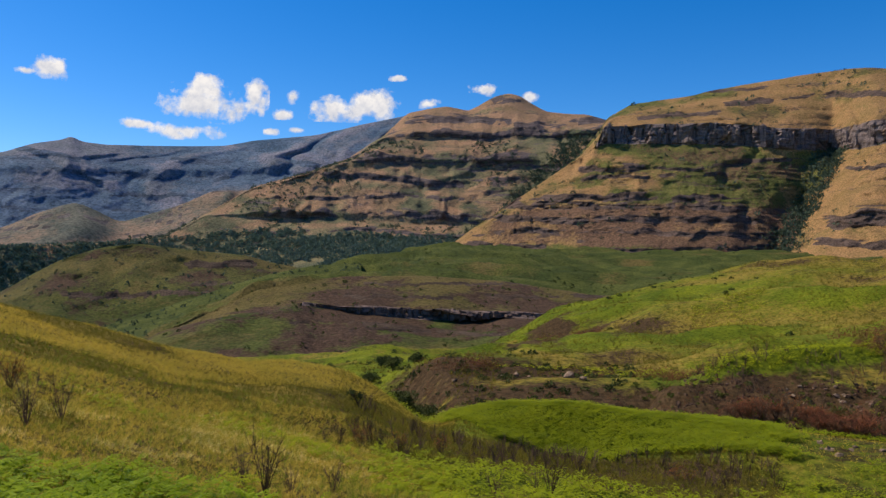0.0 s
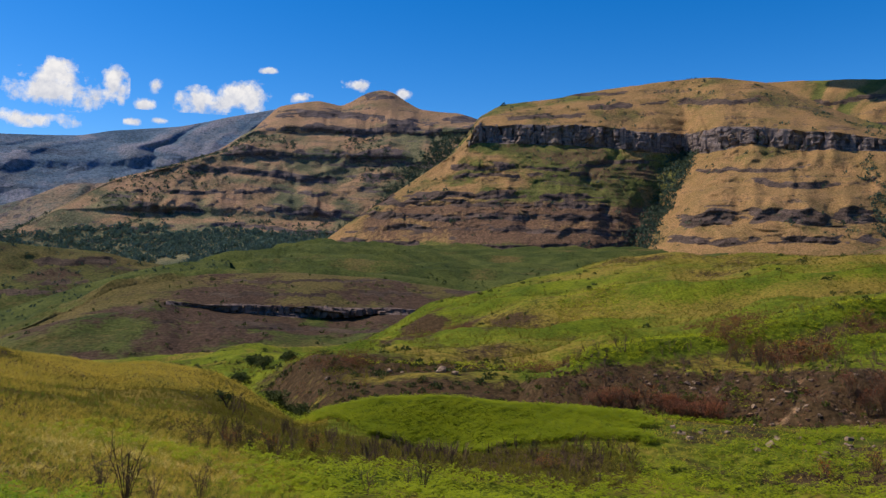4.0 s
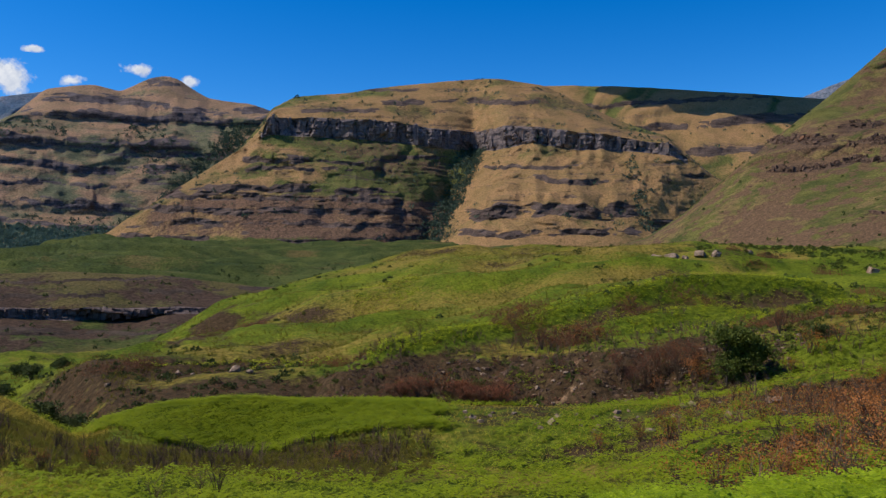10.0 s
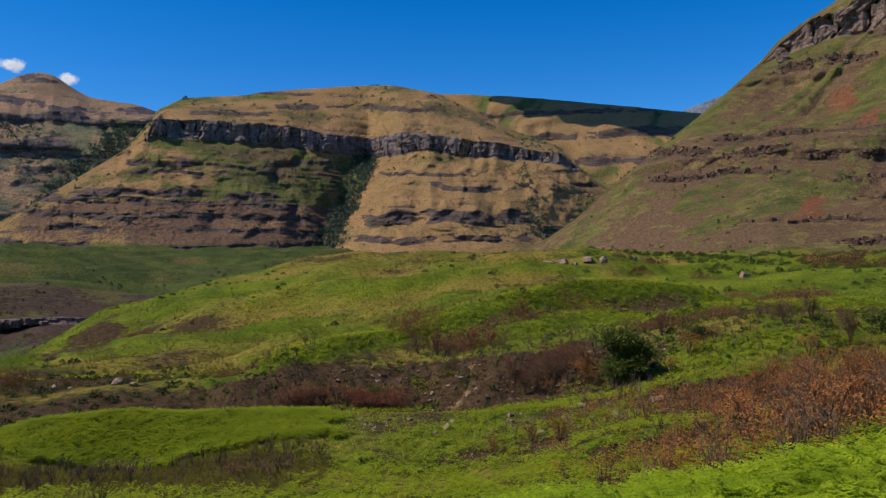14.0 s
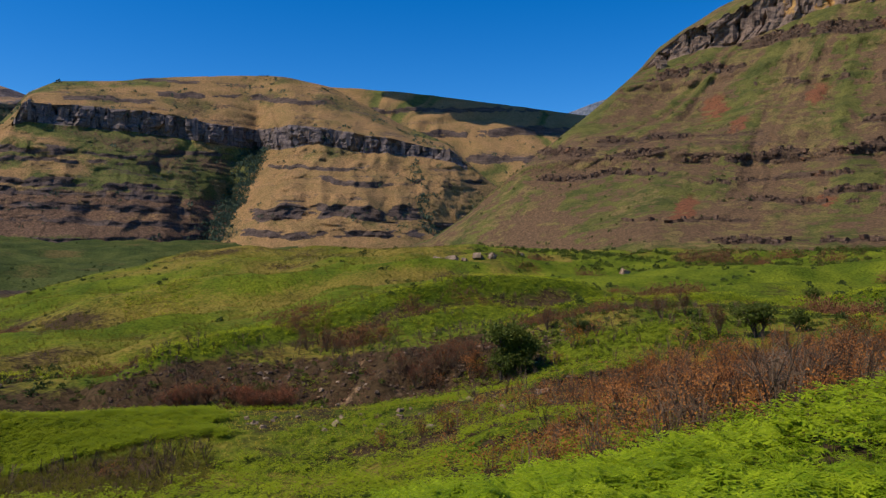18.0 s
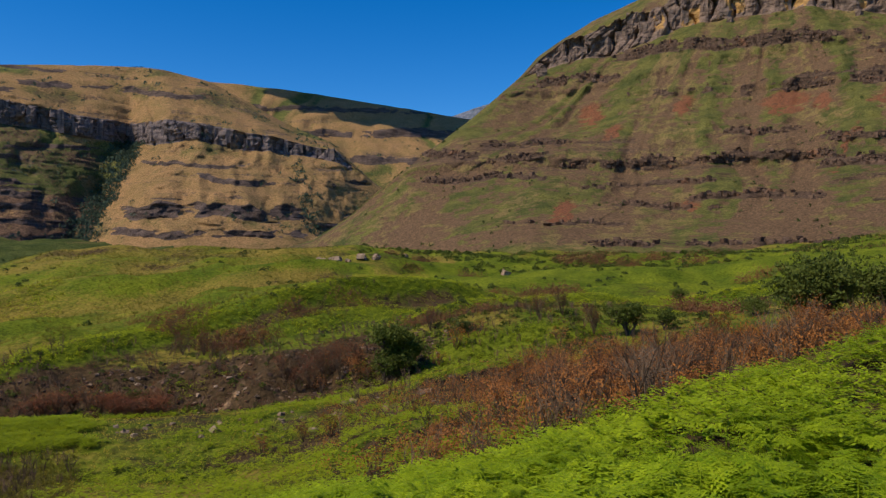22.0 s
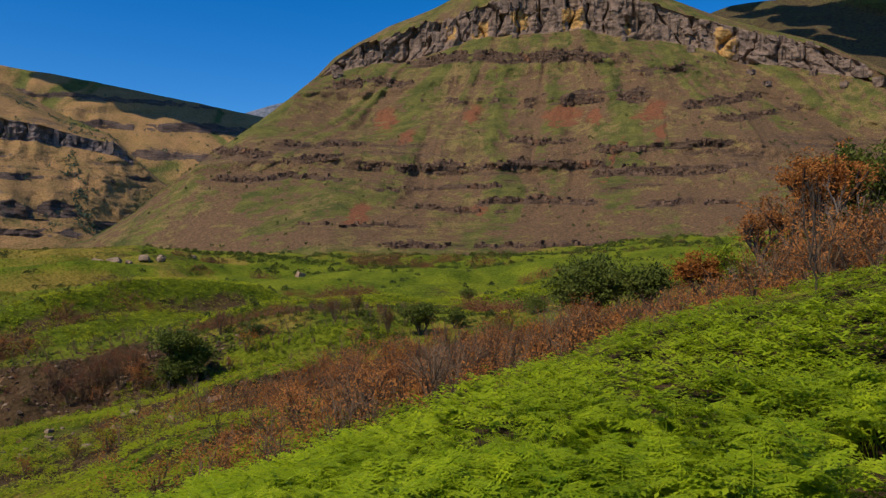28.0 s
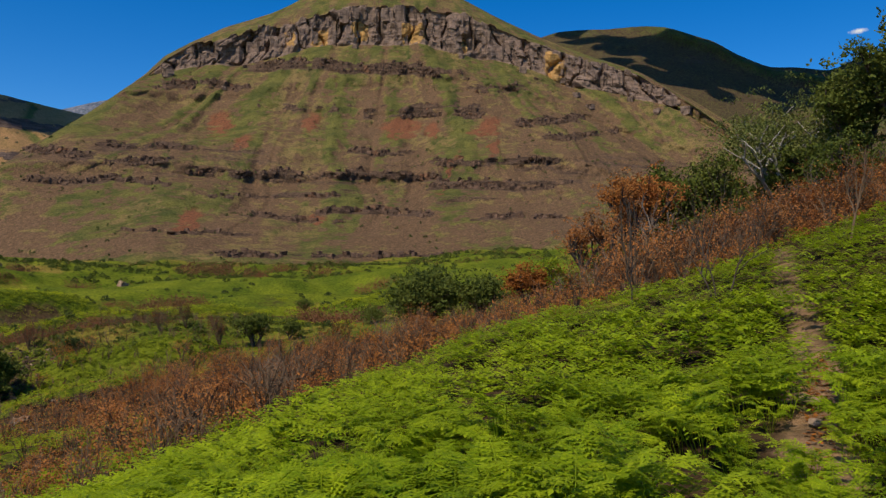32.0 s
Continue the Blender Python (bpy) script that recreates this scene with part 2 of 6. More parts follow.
class Relief:
    """A landform laid from lines fitted to the camera's view: rows run from its foot over its crest to its back,
    columns go round by azimuth.
    Each line is (guessed range, elevation seen from the standpoint, rows up to the next line)."""

    def __init__(self, A, lines, pinch=None, soft=0.8, ease=2):
        self.A = A
        R, E, self.at = [], [], []
        for r, e, rows in lines:
            self.at.append(sum(len(x) for x in R))
            r0, e0 = curve(A, r, soft), curve(A, e, soft)
            if pinch:
                w = curve(A, pinch[1], soft)
                r0 = pinch[0] + (r0 - pinch[0]) * w
            if R:
                u = np.linspace(0, 1, last + 1)[1:, None]
                R.append(pr + (r0 - pr) * u)
                z0, z1 = pr * np.tan(np.radians(pe)), r0 * np.tan(np.radians(e0))
                E.append(z0 + (z1 - z0) * u)
                self.at[-1] = sum(len(x) for x in R) - 1
            else:
                R.append(r0[None])
                E.append((r0 * np.tan(np.radians(e0)))[None])
            pr, pe, last = r0, e0, rows
        self.R, self.Z = np.concatenate(R), np.concatenate(E) + EYE
        for _ in range(ease):
            for g in (self.R, self.Z):
                g[1:-1] = g[1:-1] * 0.5 + (g[:-2] + g[2:]) * 0.25
        self.v = np.arange(len(self.R))[:, None] / (len(self.R) - 1) + 0 * A
        self.cover = np.zeros(self.R.shape + (3,))

    def xyz(self):
        a = np.radians(self.A)
        return np.stack([self.R * np.sin(a), self.R * np.cos(a), self.Z], -1)

    def part(self, name, mat, r0, r1, parent=None, label="", wrap=False, a0=-999, a1=999, smooth=True):
        c = np.where((self.A >= a0) & (self.A <= a1))[0]
        P = self.xyz()[r0:r1 + 1, c[0]:c[-1] + 1]
        K = self.cover[r0:r1 + 1, c[0]:c[-1] + 1]
        return mesh_object(name, P.reshape(-1, 3), [grid_faces(P.shape[0], P.shape[1], wrap)], mat, parent, K.reshape(-1, K.shape[2]), smooth, label)

    def height(self, az, r):
        """The ground's height at an azimuth and range."""
        az, r = np.atleast_1d(az).astype(float), np.atleast_1d(r).astype(float)
        j = np.clip(np.searchsorted(self.A, az) - 1, 0, len(self.A) - 2)
        f = np.clip((az - self.A[j]) / (self.A[j + 1] - self.A[j]), 0, 1)
        out = np.empty(len(az))
        for n in range(len(az)):
            a = np.interp(r[n], self.R[:, j[n]], self.Z[:, j[n]])
            b = np.interp(r[n], self.R[:, j[n] + 1], self.Z[:, j[n] + 1])
            out[n] = a + (b - a) * f[n]
        return out

    def spots(self, count, mask, rng):
        """Random places on the mesh where the mask (by vertex) lets them."""
        P = self.xyz()
        w = mask[:-1, :-1] * np.linalg.norm(np.cross(P[1:, :-1] - P[:-1, :-1], P[:-1, 1:] - P[:-1, :-1]), axis=-1)
        w = w.ravel() / w.sum()
        k = rng.choice(len(w), count, p=w)
        i, j = np.unravel_index(k, (P.shape[0] - 1, P.shape[1] - 1))
        u, v = rng.random((count, 1)), rng.random((count, 1))
        return (P[i, j] * (1 - u) + P[i + 1, j] * u) * (1 - v) + (P[i, j + 1] * (1 - u) + P[i + 1, j + 1] * u) * v


def scatter(name, templates, P, size, mat, rng, parent=None, lean=0.0, smooth=False, stretch=0.0):
    """Many copies of the small templates (vertices, triangles) joined into one mesh."""
    Vs, Fs, base = [], [], 0
    which = rng.integers(0, len(templates), len(P))
    for k, (tv, tf) in enumerate(templates):
        idx = np.where(which == k)[0]
        if not len(idx):
            continue
        a, s = rng.random(len(idx)) * 6.2832, np.broadcast_to(size, (len(P),))[idx]
        c, q = np.cos(a)[:, None], np.sin(a)[:, None]
        x, y, z = tv[:, 0][None], tv[:, 1][None], tv[:, 2][None]
        hs = s[:, None] * (1 + stretch * (rng.random((len(idx), 1)) - 0.5))
        lx, ly = rng.normal(0, lean, (2, len(idx), 1))
        V = np.stack([(x * c - y * q) * s[:, None] + z * hs * lx, (x * q + y * c) * s[:, None] + z * hs * ly, z * hs], -1) + P[idx][:, None, :]
        Vs.append(V.reshape(-1, 3))
        Fs.append((tf[None] + (base + np.arange(len(idx)) * len(tv))[:, None, None]).reshape(-1, tf.shape[1]))
        base += len(idx) * len(tv)
    return mesh_object(name, np.concatenate(Vs), Fs, mat, parent, smooth=smooth)


def thing(name, label, category, group="", kind=""):
    return tagged(new(name), label, category, group, kind)


# ---- the ground: from the standpoint down to the valley and on to the horizon ----
GA = np.concatenate([np.arange(-180, -44, 4.0), np.arange(-44, 124, 0.25), np.arange(124, 180, 4.0)])
ground = Relief(GA, [
    (0.5, -73.6, 4),
    (((-60, 6), (-30, 8), (-15, 10), (0, 12), (20, 13), (36, 11), (45, 7), (60, 6), (140, 6)),
     ((-120, -14), (-60, -16), (-30, -17), (-15, -18.5), (0, -20), (45, -20.5), (60, -20.5), (75, -19.5), (90, -18.5), (107, -16.8), (140, -14)), 10),
    (((-60, 14), (-30, 14), (-15, 18), (0, 26), (12, 30), (25, 33), (34, 26), (40, 14), (50, 12), (60, 12), (140, 13)),
     ((-180, 4), (-120, 2), (-60, -8), (-30, -13), (-15, -15.2), (0, -16.6), (12, -17.2), (25, -17.4), (34, -17.8), (40, -18.4), (50, -17), (60, -15), (75, -11.2), (90, -9), (107, -6), (140, 2), (180, 4)), 24),
    (((-60, 28), (-30, 28), (-15, 32), (0, 37), (12, 43), (25, 45), (34, 40), (40, 20), (44, 15), (52, 16), (60, 17), (67, 19), (73, 21), (82, 24), (90, 26), (100, 29), (107, 32), (140, 36)),
     ((-180, 10), (-120, 7), (-60, -3), (-30, -8.5), (-15, -11.5), (0, -14.3), (5, -14.2), (12, -14.6), (25, -14.8), (34, -15.6), (40, -18.2), (44, -18), (52, -16.4), (60.7, -13.1), (67.3, -10), (73, -8), (81.7, -4.4), (89.5, -2.2), (97.6, 0.4), (106.9, 4.0), (120, 8), (180, 10)), 26),
    (((-60, 60), (-30, 60), (-14, 66), (-2.6, 60), (1, 50), (30, 50), (38, 45), (44, 30), (52, 32), (60, 36), (75, 40), (107, 44), (140, 50)),
     ((-180, 13), (-120, 10), (-60, 2), (-36, -1), (-30, -2.7), (-24, -4.5), (-19.6, -6), (-14, -7.1), (-11, -7.1), (-7.6, -7.8), (-5, -9), (-2.6, -10.6), (-1, -12), (3.8, -12.8), (7.3, -13.7), (11, -13.7), (15, -13.1), (19, -12.6), (23, -12.4), (30, -12.6), (36, -13.4), (44, -15.2), (52, -13), (60, -10.6), (67, -8.2), (75, -5.8), (85, -3.2), (95, 0.2), (107, 4.4), (120, 8), (180, 13)), 18),
    (((-60, 100), (-14, 100), (-3, 78), (1, 62), (60, 60), (107, 60), (140, 80)),
     ((-180, 13), (-120, 10), (-60, -3), (-30, -8), (-14, -10.2), (-3, -12.2), (1, -10.9), (4.5, -10.1), (8.4, -9.8), (12, -10.1), (17, -10.5), (21, -10.7), (29, -11.2), (35, -11.1), (41.6, -10.4), (47.6, -9.4), (55, -8.4), (60, -7.4), (70, -5.2), (80, -3.4), (90, -1), (107, 4), (120, 8), (180, 13)), 8),
    (((-60, 140), (-14, 140), (-3, 98), (1, 76), (20, 74), (58, 74), (70, 80), (107, 90), (140, 120)),
     ((-180, 13), (-120, 10), (-60, -5), (-30, -9), (-14, -10), (-3, -11.2), (1, -11.4), (8, -10.8), (17, -11.3), (20.4, -10.7), (27, -10.9), (33, -10.9), (39.6, -10.6), (43.7, -9.5), (49.5, -8.5), (58.4, -7.2), (70, -4.8), (90, -1.2), (107, 3), (120, 7), (180, 13)), 12),
    (((-60, 180), (-14, 170), (-5, 130), (0.6, 95), (10, 88), (58, 88), (70, 105), (107, 110), (140, 150)),
     ((-180, 13), (-120, 10), (-60, -6), (-30, -9), (-14, -8.3), (-5, -8.3), (0.6, -8), (4.5, -8.3), (11, -8.8), (17, -8.2), (20, -8.2), (23.7, -7.9), (27, -7.5), (33, -7.4), (37.6, -6), (43.7, -5.4), (47.6, -4.9), (51.5, -4.1), (55, -3.6), (60, -3.4), (70, -3.4), (82, -1.5), (95, 0.5), (107, 3), (120, 6), (180, 13)), 16),
    (((-60, 220), (-14, 210), (-5, 170), (3, 140), (10, 110), (58, 112), (70, 125), (107, 130), (140, 150)),
     ((-180, 13), (-120, 10), (-60, -6), (-30, -8.6), (-14, -7.7), (-5, -7.6), (3, -7.3), (8, -7.2), (14, -7.1), (20, -7), (27, -6.2), (33, -5.6), (37.6, -4.6), (43, -4.6), (48, -4.7), (52, -4.2), (58, -3.9), (70, -3.2), (82, -1.1), (95, 0.5), (107, 3), (120, 6), (180, 13)), 14),
    (((-60, 240), (-14, 235), (-5, 205), (3, 170), (10, 136), (58, 130), (107, 140), (140, 150)),
     ((-180, 13), (-120, 9.5), (-60, -6), (-30, -8.3), (-14, -7.3), (-5, -7.1), (3, -6.9), (8, -6.5), (14, -5.9), (22, -5.6), (27, -4.9), (31, -3.9), (35, -2.9), (38, -2.4), (42, -2.1), (46, -2.2), (50, -2.7), (54, -3.2), (58, -3.2), (70, -2.5), (82, -0.6), (95, 0.5), (107, 3), (120, 5.5), (180, 13)), 8),
    (((-60, 260), (-14, 260), (-5, 230), (3, 200), (8, 180), (14, 158), (140, 158)),
     ((-180, 13), (-120, 9), (-60, -6), (-30, -8), (-14, -7), (-5, -6.8), (3, -6.6), (8, -6), (14, -5.2), (22, -4.9), (27, -4.5), (31, -3.9), (37, -3), (43, -2.6), (48, -2.7), (54, -2.5), (60, -2.3), (70, -1.8), (80, -0.2), (95, 0.5), (107, 3), (120, 5), (180, 13)), 36),
    (((-60, 400), (-7, 380), (0, 340), (3.3, 250), (7, 240), (11, 250), (26, 270), (43, 250), (80, 240), (140, 240)),
     ((-180, 12), (-120, 8), (-60, -6), (-30, -8.6), (-20, -7.8), (-14, -7.2), (-7, -6.9), (0, -6.9), (3.3, -6.1), (7, -4.5), (11.2, -3), (13.2, -2.1), (15.9, -1.1), (19, -0.3), (22, 0.5), (26.2, 0.95), (30, 1.1), (37.6, 1), (43, 0.6), (51, 0.2), (60, 0.1), (70, 0.2), (80, 1.2), (95, 1.5), (107, 3), (180, 12)), 10),
    (((-60, 520), (0, 520), (7, 340), (25, 340), (45, 320), (140, 320)),
     ((-180, 11), (-120, 7), (-60, -6), (-30, -8), (0, -7), (7, -6.5), (15, -4), (25, -2), (37, -1.5), (45, 0.3), (60, 0.3), (80, 1.5), (107, 3), (180, 11)), 14),
    (1000, ((-180, 6), (-120, 4), (-60, -4), (-30, -4.5), (0, -4), (25, -3), (45, -2), (107, 0), (180, 6)), 12),
    (4900, -0.7, 0),
], soft=0.6, ease=3)


def between_r(x, a, b, c, d):
    return step(x, a, b) * (1 - step(x, c, d))


P = ground.xyz()
roll = fbm(P[..., 0] / 14, P[..., 1] / 14, 0 * P[..., 0], 4) * step(ground.R, 24, 90) * 0.5
roll += fbm(P[..., 0] / 45, P[..., 1] / 45, 3.3, 3) * step(ground.R, 80, 200) * 2.4 * (1 - step(ground.R, 900, 1200))
roll += fbm(P[..., 0] / 17, P[..., 1] / 17, 8.3, 3) * step(ground.R, 90, 140) * 1.3 * (1 - step(ground.R, 300, 500))
wave = fbm((np.radians(GA)[None] * 150 + 0.9 * ground.R) / 40, (ground.R - 0.5 * np.radians(GA)[None] * 150) / 15, 2.2, 3)
roll += wave * between_r(ground.R, 85, 110, 240, 300) * 2.0
roll += fbm(P[..., 0] / 3, P[..., 1] / 3, 7.7, 3) * 0.10 * (1 - step(ground.R, 60, 120)) * step(ground.R, 3, 8)
ground.Z += roll


def fold(path, high, front, back, a0, a1):
    """A fold of the hillside along a path of (azimuth, range): how near each place is to its crest; raises the ground by it."""
    d = ground.R - curve(GA, path)[None]
    near_ = np.exp(-(d / np.where(d < 0, front, back)) ** 2) * (step(GA, a0 - 2, a0 + 2) * (1 - step(GA, a1 - 2, a1 + 2)))[None]
    ground.Z += high * near_
    brow = np.exp(-((d + 0.1 * front) / (0.75 * front)) ** 2) * (near_ > 0.02)
    return brow, np.exp(-((d + 1.5 * front) / (0.7 * front)) ** 2) * (step(GA, a0, a0 + 3) * (1 - step(GA, a1 - 3, a1)))[None]


FOLDS = [fold(*f) for f in (
    (((12, 84), (20, 91), (26, 97), (32, 105), (38, 115), (44, 128), (54, 140)), 2.6, 5, 9, 19, 52),
    (((46, 98), (52, 106), (58, 112), (68, 121), (76, 126)), 2.2, 5, 10, 47, 74),
    (((8, 150), (14, 140), (22, 142), (30, 152), (36, 165)), 1.5, 6, 14, 9, 34),
    (((10, 200), (18, 186), (26, 190), (34, 205)), 1.8, 8, 18, 11, 34),
    (((22, 118), (28, 122), (34, 132)), 1.2, 4, 8, 22, 36),
    (((50, 78), (56, 79), (60, 80)), 1.1, 3, 4, 50, 60),
    (((46, 58), (52, 60), (58, 62)), 1.1, 3, 5, 47, 57),
    (((40, 36), (46, 36.5), (52, 38)), 0.5, 2.5, 4, 41, 51))]
AZ, RR = GA[None] + 0 * ground.R, ground.R
n1 = fbm(P[..., 0] / 9, P[..., 1] / 9, 1.5, 4)
n2 = fbm(P[..., 0] / 30, P[..., 1] / 30, 5.5, 4)
row = np.arange(len(RR))[:, None] + 0 * RR
at = ground.at
# lush ferns on the mound, the terrace, the fern slope and in drifts up the valley side; dry grass on the slope to the west


def between(x, a, b, c, d):
    return step(x, a, b) * (1 - step(x, c, d))


AW = AZ + 5 * n2 + 2 * n1
west = (1 - step(AW, -6, 3)) * (1 - step(RR, 90, 130))
mound = between(AW, -2, 2, 56, 64) * between(row, at[4] - 1, at[4] + 3, at[5] + 2, at[6])
bank = between(AW, 10, 19, 43, 50) * between(row + 2.5 * n1, at[6] - 3, at[6] + 1, at[7] - 4, at[7] + 1)
belt = between(AW, 36, 46, 118, 124) * between(row + 3 * n1, at[3] + 2, at[3] + 6, at[5] - 2, at[5] + 2)
scar = between(AW, 4, 8, 13, 17) * between(RR, 115, 150, 205, 235)
slope = step(AW, 34, 44) * step(RR, 3.5, 6) * (1 - step(row, at[3], at[3] + 3)) * (1 - step(AW, 122, 138))
drift = between(AW, 3, 7, 33, 38) * step(RR, 110, 130)
east_side = step(AW, 33, 38) * step(RR, 88, 96)
lush = 0.45 + 0.4 * n1 + 0.3 * n2
lush += west * (0.10 + 0.35 * n2 + 0.4 * step(AZ, -22, -4) * step(n1, -0.2, 0.4) - lush)
lush += between(AZ, -9, -5, 2, 5) * between(RR, 70, 85, 190, 240) * (0.75 + 0.4 * n1 - lush)
lush += mound * (0.9 + 0.2 * n1 - lush)
lush += drift * (0.50 + 0.25 * n2 + 0.16 * n1 + 0.35 * wave - lush)
lush += east_side * (0.55 + 0.55 * n2 + 0.4 * n1 - lush)
hill_side = between(AW, 4, 9, 40, 45) * step(RR, 108, 128) * (1 - step(RR, 290, 330))
lush += hill_side * (0.42 + 0.3 * n2 + 0.3 * wave - lush)
hump = between(AW, 26, 32, 50, 56) * between(RR, 92, 104, 134, 142)
lush += hump * (0.85 + 0.3 * n1 - lush)
soil = (0.12 + 0.3 * np.maximum(n1, 0) + 0.25 * np.maximum(-n2, 0)) * (1 - 0.6 * hill_side)
soil += hill_side * (0.07 + 0.1 * n1 - 0.1 * wave)
soil += np.maximum(np.maximum(bank * (0.85 + 0.3 * n1), belt * (0.5 + 0.4 * n1)), np.maximum(scar * (0.38 + 0.5 * n1), slope * 0.7))
ravine = between(AW, -12, -8, 11, 15) * between(RR, 68, 76, 104, 118)
lush += ravine * (0.6 + 0.4 * n1 - lush)
soil += ravine * (0.5 + 0.4 * n1)
hollow = between(AW, -12, -7, 20, 26) * between(RR, 35, 38, 46, 50)
lush += hollow * (0.25 + 0.3 * n1 - lush)
soil += hollow * 0.4
soil *= 1 - 0.8 * mound * (1 - step(AW, 20, 30))
soil += 0.3 * between(AW, 22, 30, 60, 64) * between(RR, 40, 44, 66, 70) * np.clip(0.6 - 1.2 * fbm(P[..., 0] / 7, P[..., 1] / 7, 2.0, 3), 0, 1)
meadow = between(AW, 47, 52, 82, 88) * between(RR, 140, 160, 236, 246)
lush += meadow * (0.85 + 0.15 * n1 - lush)
soil *= 1 - 0.75 * meadow
soil -= drift * 0.10 * wave
foot = np.exp(-(np.abs(AZ - np.interp(RR, (5, 9, 13, 20, 29), (103.5, 102.6, 103.0, 101.0, 100.6))) * np.pi / 180 * RR / 0.42) ** 2) * (RR < 31)
soil -= 0.6 * foot
lush = lush * (1 - foot)
ground.Z += bank * (1.2 * fbm(P[..., 0] / 5, P[..., 1] / 5, 2.0, 3) + 0.5 * fbm(P[..., 0] / 1.3, P[..., 1] / 1.3, 3.0, 2))
soil = soil + 0.06 * hump
for k, (brow, face) in enumerate(FOLDS):
    strong = (1.0, 0.9, 0.35, 0.3, 0.5, 1.0, 1.0, 1.0)[k] * (0.8 + 0.4 * n1)
    soil = soil * (1 - np.clip(0.9 * strong * brow, 0, 1)) + (0.0 if k in (2, 3, 4) else 0.42) * strong * face
    lush = lush + np.clip(strong, 0, 1) * brow * (1.0 - lush)
ground.cover = np.clip(np.stack([lush, soil, np.clip(0.05 + 0.42 * bank * fbm(P[..., 0] / 2.2, P[..., 1] / 2.2, 4.0, 3) * step(AZ, 26, 34) + 0.62 * foot, 0, 1), 0.3 * foot], -1), 0, 1)
valley_floor = ground.part("ground", GROUND, 0, len(RR) - 1, wrap=True)
bm = bmesh.new()
bm.from_mesh(valley_floor.data)
bm.verts.ensure_lookup_table()
hub = bm.verts.new((0, 0, sum(bm.verts[k].co.z for k in range(len(GA))) / len(GA)))
bm.verts.ensure_lookup_table()
for k in range(len(GA)):
    bm.faces.new((bm.verts[(k + 1) % len(GA)], bm.verts[k], hub)).smooth = True
bmesh.ops.recalc_face_normals(bm, faces=bm.faces[:])
if sum(f.normal.z for f in bm.faces) < 0:
    bmesh.ops.reverse_faces(bm, faces=bm.faces[:])
bm.to_mesh(valley_floor.data)
bm.free()
tagged(valley_floor, "rolling valley ground of grass, bracken and bare burnt soil", "ground", kind="structure")


# ---- mountains ----
def rugged(rel, gully, gully_wave, lump, lump_wave, ledge=0.0, ledge_step=20.0, rough=0.0, seed=0.0, lo=0, hi=None, fan=None, warp=0.0, taper=1.0):
    """Weathers a landform: gullies down the face, lumps, broken rock ledges. In metres."""
    hi = hi or len(rel.R) - 1
    P = rel.xyz()
    x, y, z = P[..., 0], P[..., 1], P[..., 2]
    arc = np.radians(rel.A)[None] * np.median(rel.R)
    if fan:
        arc = np.radians(rel.A - fan[0])[None] * np.median(rel.R) / (fan[1] - rel.v)
    face = np.sin(np.clip((np.arange(len(rel.R)) - lo) / (hi - lo), 0, 1) * np.pi)[:, None] ** 0.5 * taper
    wander = fbm(arc / (gully_wave * 2.5) + seed, rel.v * 3.2, seed, 3) * 1.2
    arc = arc + 0 * rel.v
    g = 1 - (np.sqrt(fbm(arc / gully_wave + wander, rel.v * 1.1 + seed, seed + 3, 3) ** 2 + 0.012) - 0.11) * 1.7
    rel.R += gully * (g - 0.4) * face
    rel.R += lump * fbm(x / lump_wave, y / lump_wave, z / lump_wave + seed, 4) * face
    mask = 0 * z
    if ledge:
        q = z / ledge_step + 0.9 * fbm(arc / (ledge_step * 14), z / (ledge_step * 5), seed, 3)
        f = q - np.floor(q)
        keep = step(fbm(arc / (ledge_step * 4.5), np.floor(q) * 3.7, seed + 9, 3), 0.02, 0.42)
        rel.R -= ledge * (np.where(f < 0.35, f / 0.35, (1 - f) / 0.65) - 0.5) * keep * face
        mask = step(f, 0.0, 0.06) * (1 - step(f, 0.30, 0.42)) * keep * face
    if warp:
        rel.Z += warp * fbm(arc / (warp * 16), rel.v * 5, seed + 5, 3) * face
    if rough:
        rel.R += rough * fbm(x / (rough * 4), y / (rough * 4), z / (rough * 2.5), 3) * face
    return g, mask


def buttress(rel, r0, r1, depth, wave, seed=0.0, block=3.0):
    """Carves a cliff between two rows into columns, clefts and blocks."""
    P = rel.xyz()[r0:r1 + 1]
    arc = np.radians(rel.A)[None] * np.median(rel.R[r0]) + 0 * P[..., 2]
    z = P[..., 2] - P[:1, :, 2]
    h = np.sin(np.linspace(0, np.pi, r1 - r0 + 1))[:, None] ** 0.3
    warp = 0.7 * fbm(arc / (wave * 2), z / (wave * 1.6), seed, 3)
    c1, c2 = np.floor(arc / wave + warp), np.floor(arc / (wave * 0.37) + 1.6 * warp)
    tier = np.floor(z / (block * 1.7) + hashed(c1.astype(np.int64), 3, 5) * 2)
    big = hashed(c1.astype(np.int64), (tier * 0).astype(np.int64), 7) - 0.5
    small = hashed(c2.astype(np.int64), tier.astype(np.int64), 11) - 0.5
    cleft = np.exp(-((arc / wave + warp - np.round(arc / wave + warp)) / 0.07) ** 2)
    fine = fbm(arc / (wave * 0.25), z / (wave * 0.5), seed + 4, 3)
    shelf = np.exp(-((z / block + 0.4 * fbm(arc / (block * 5), 0 * z, seed, 2) - np.round(z / block)) / 0.12) ** 2)
    rel.R[r0:r1 + 1] += h * np.clip((P[-1:, :, 2] - P[:1, :, 2]) / depth - 0.3, 0, 1) * depth * (0.85 * big + 0.30 * small + 0.6 * cleft + 0.18 * fine + 0.12 * shelf)


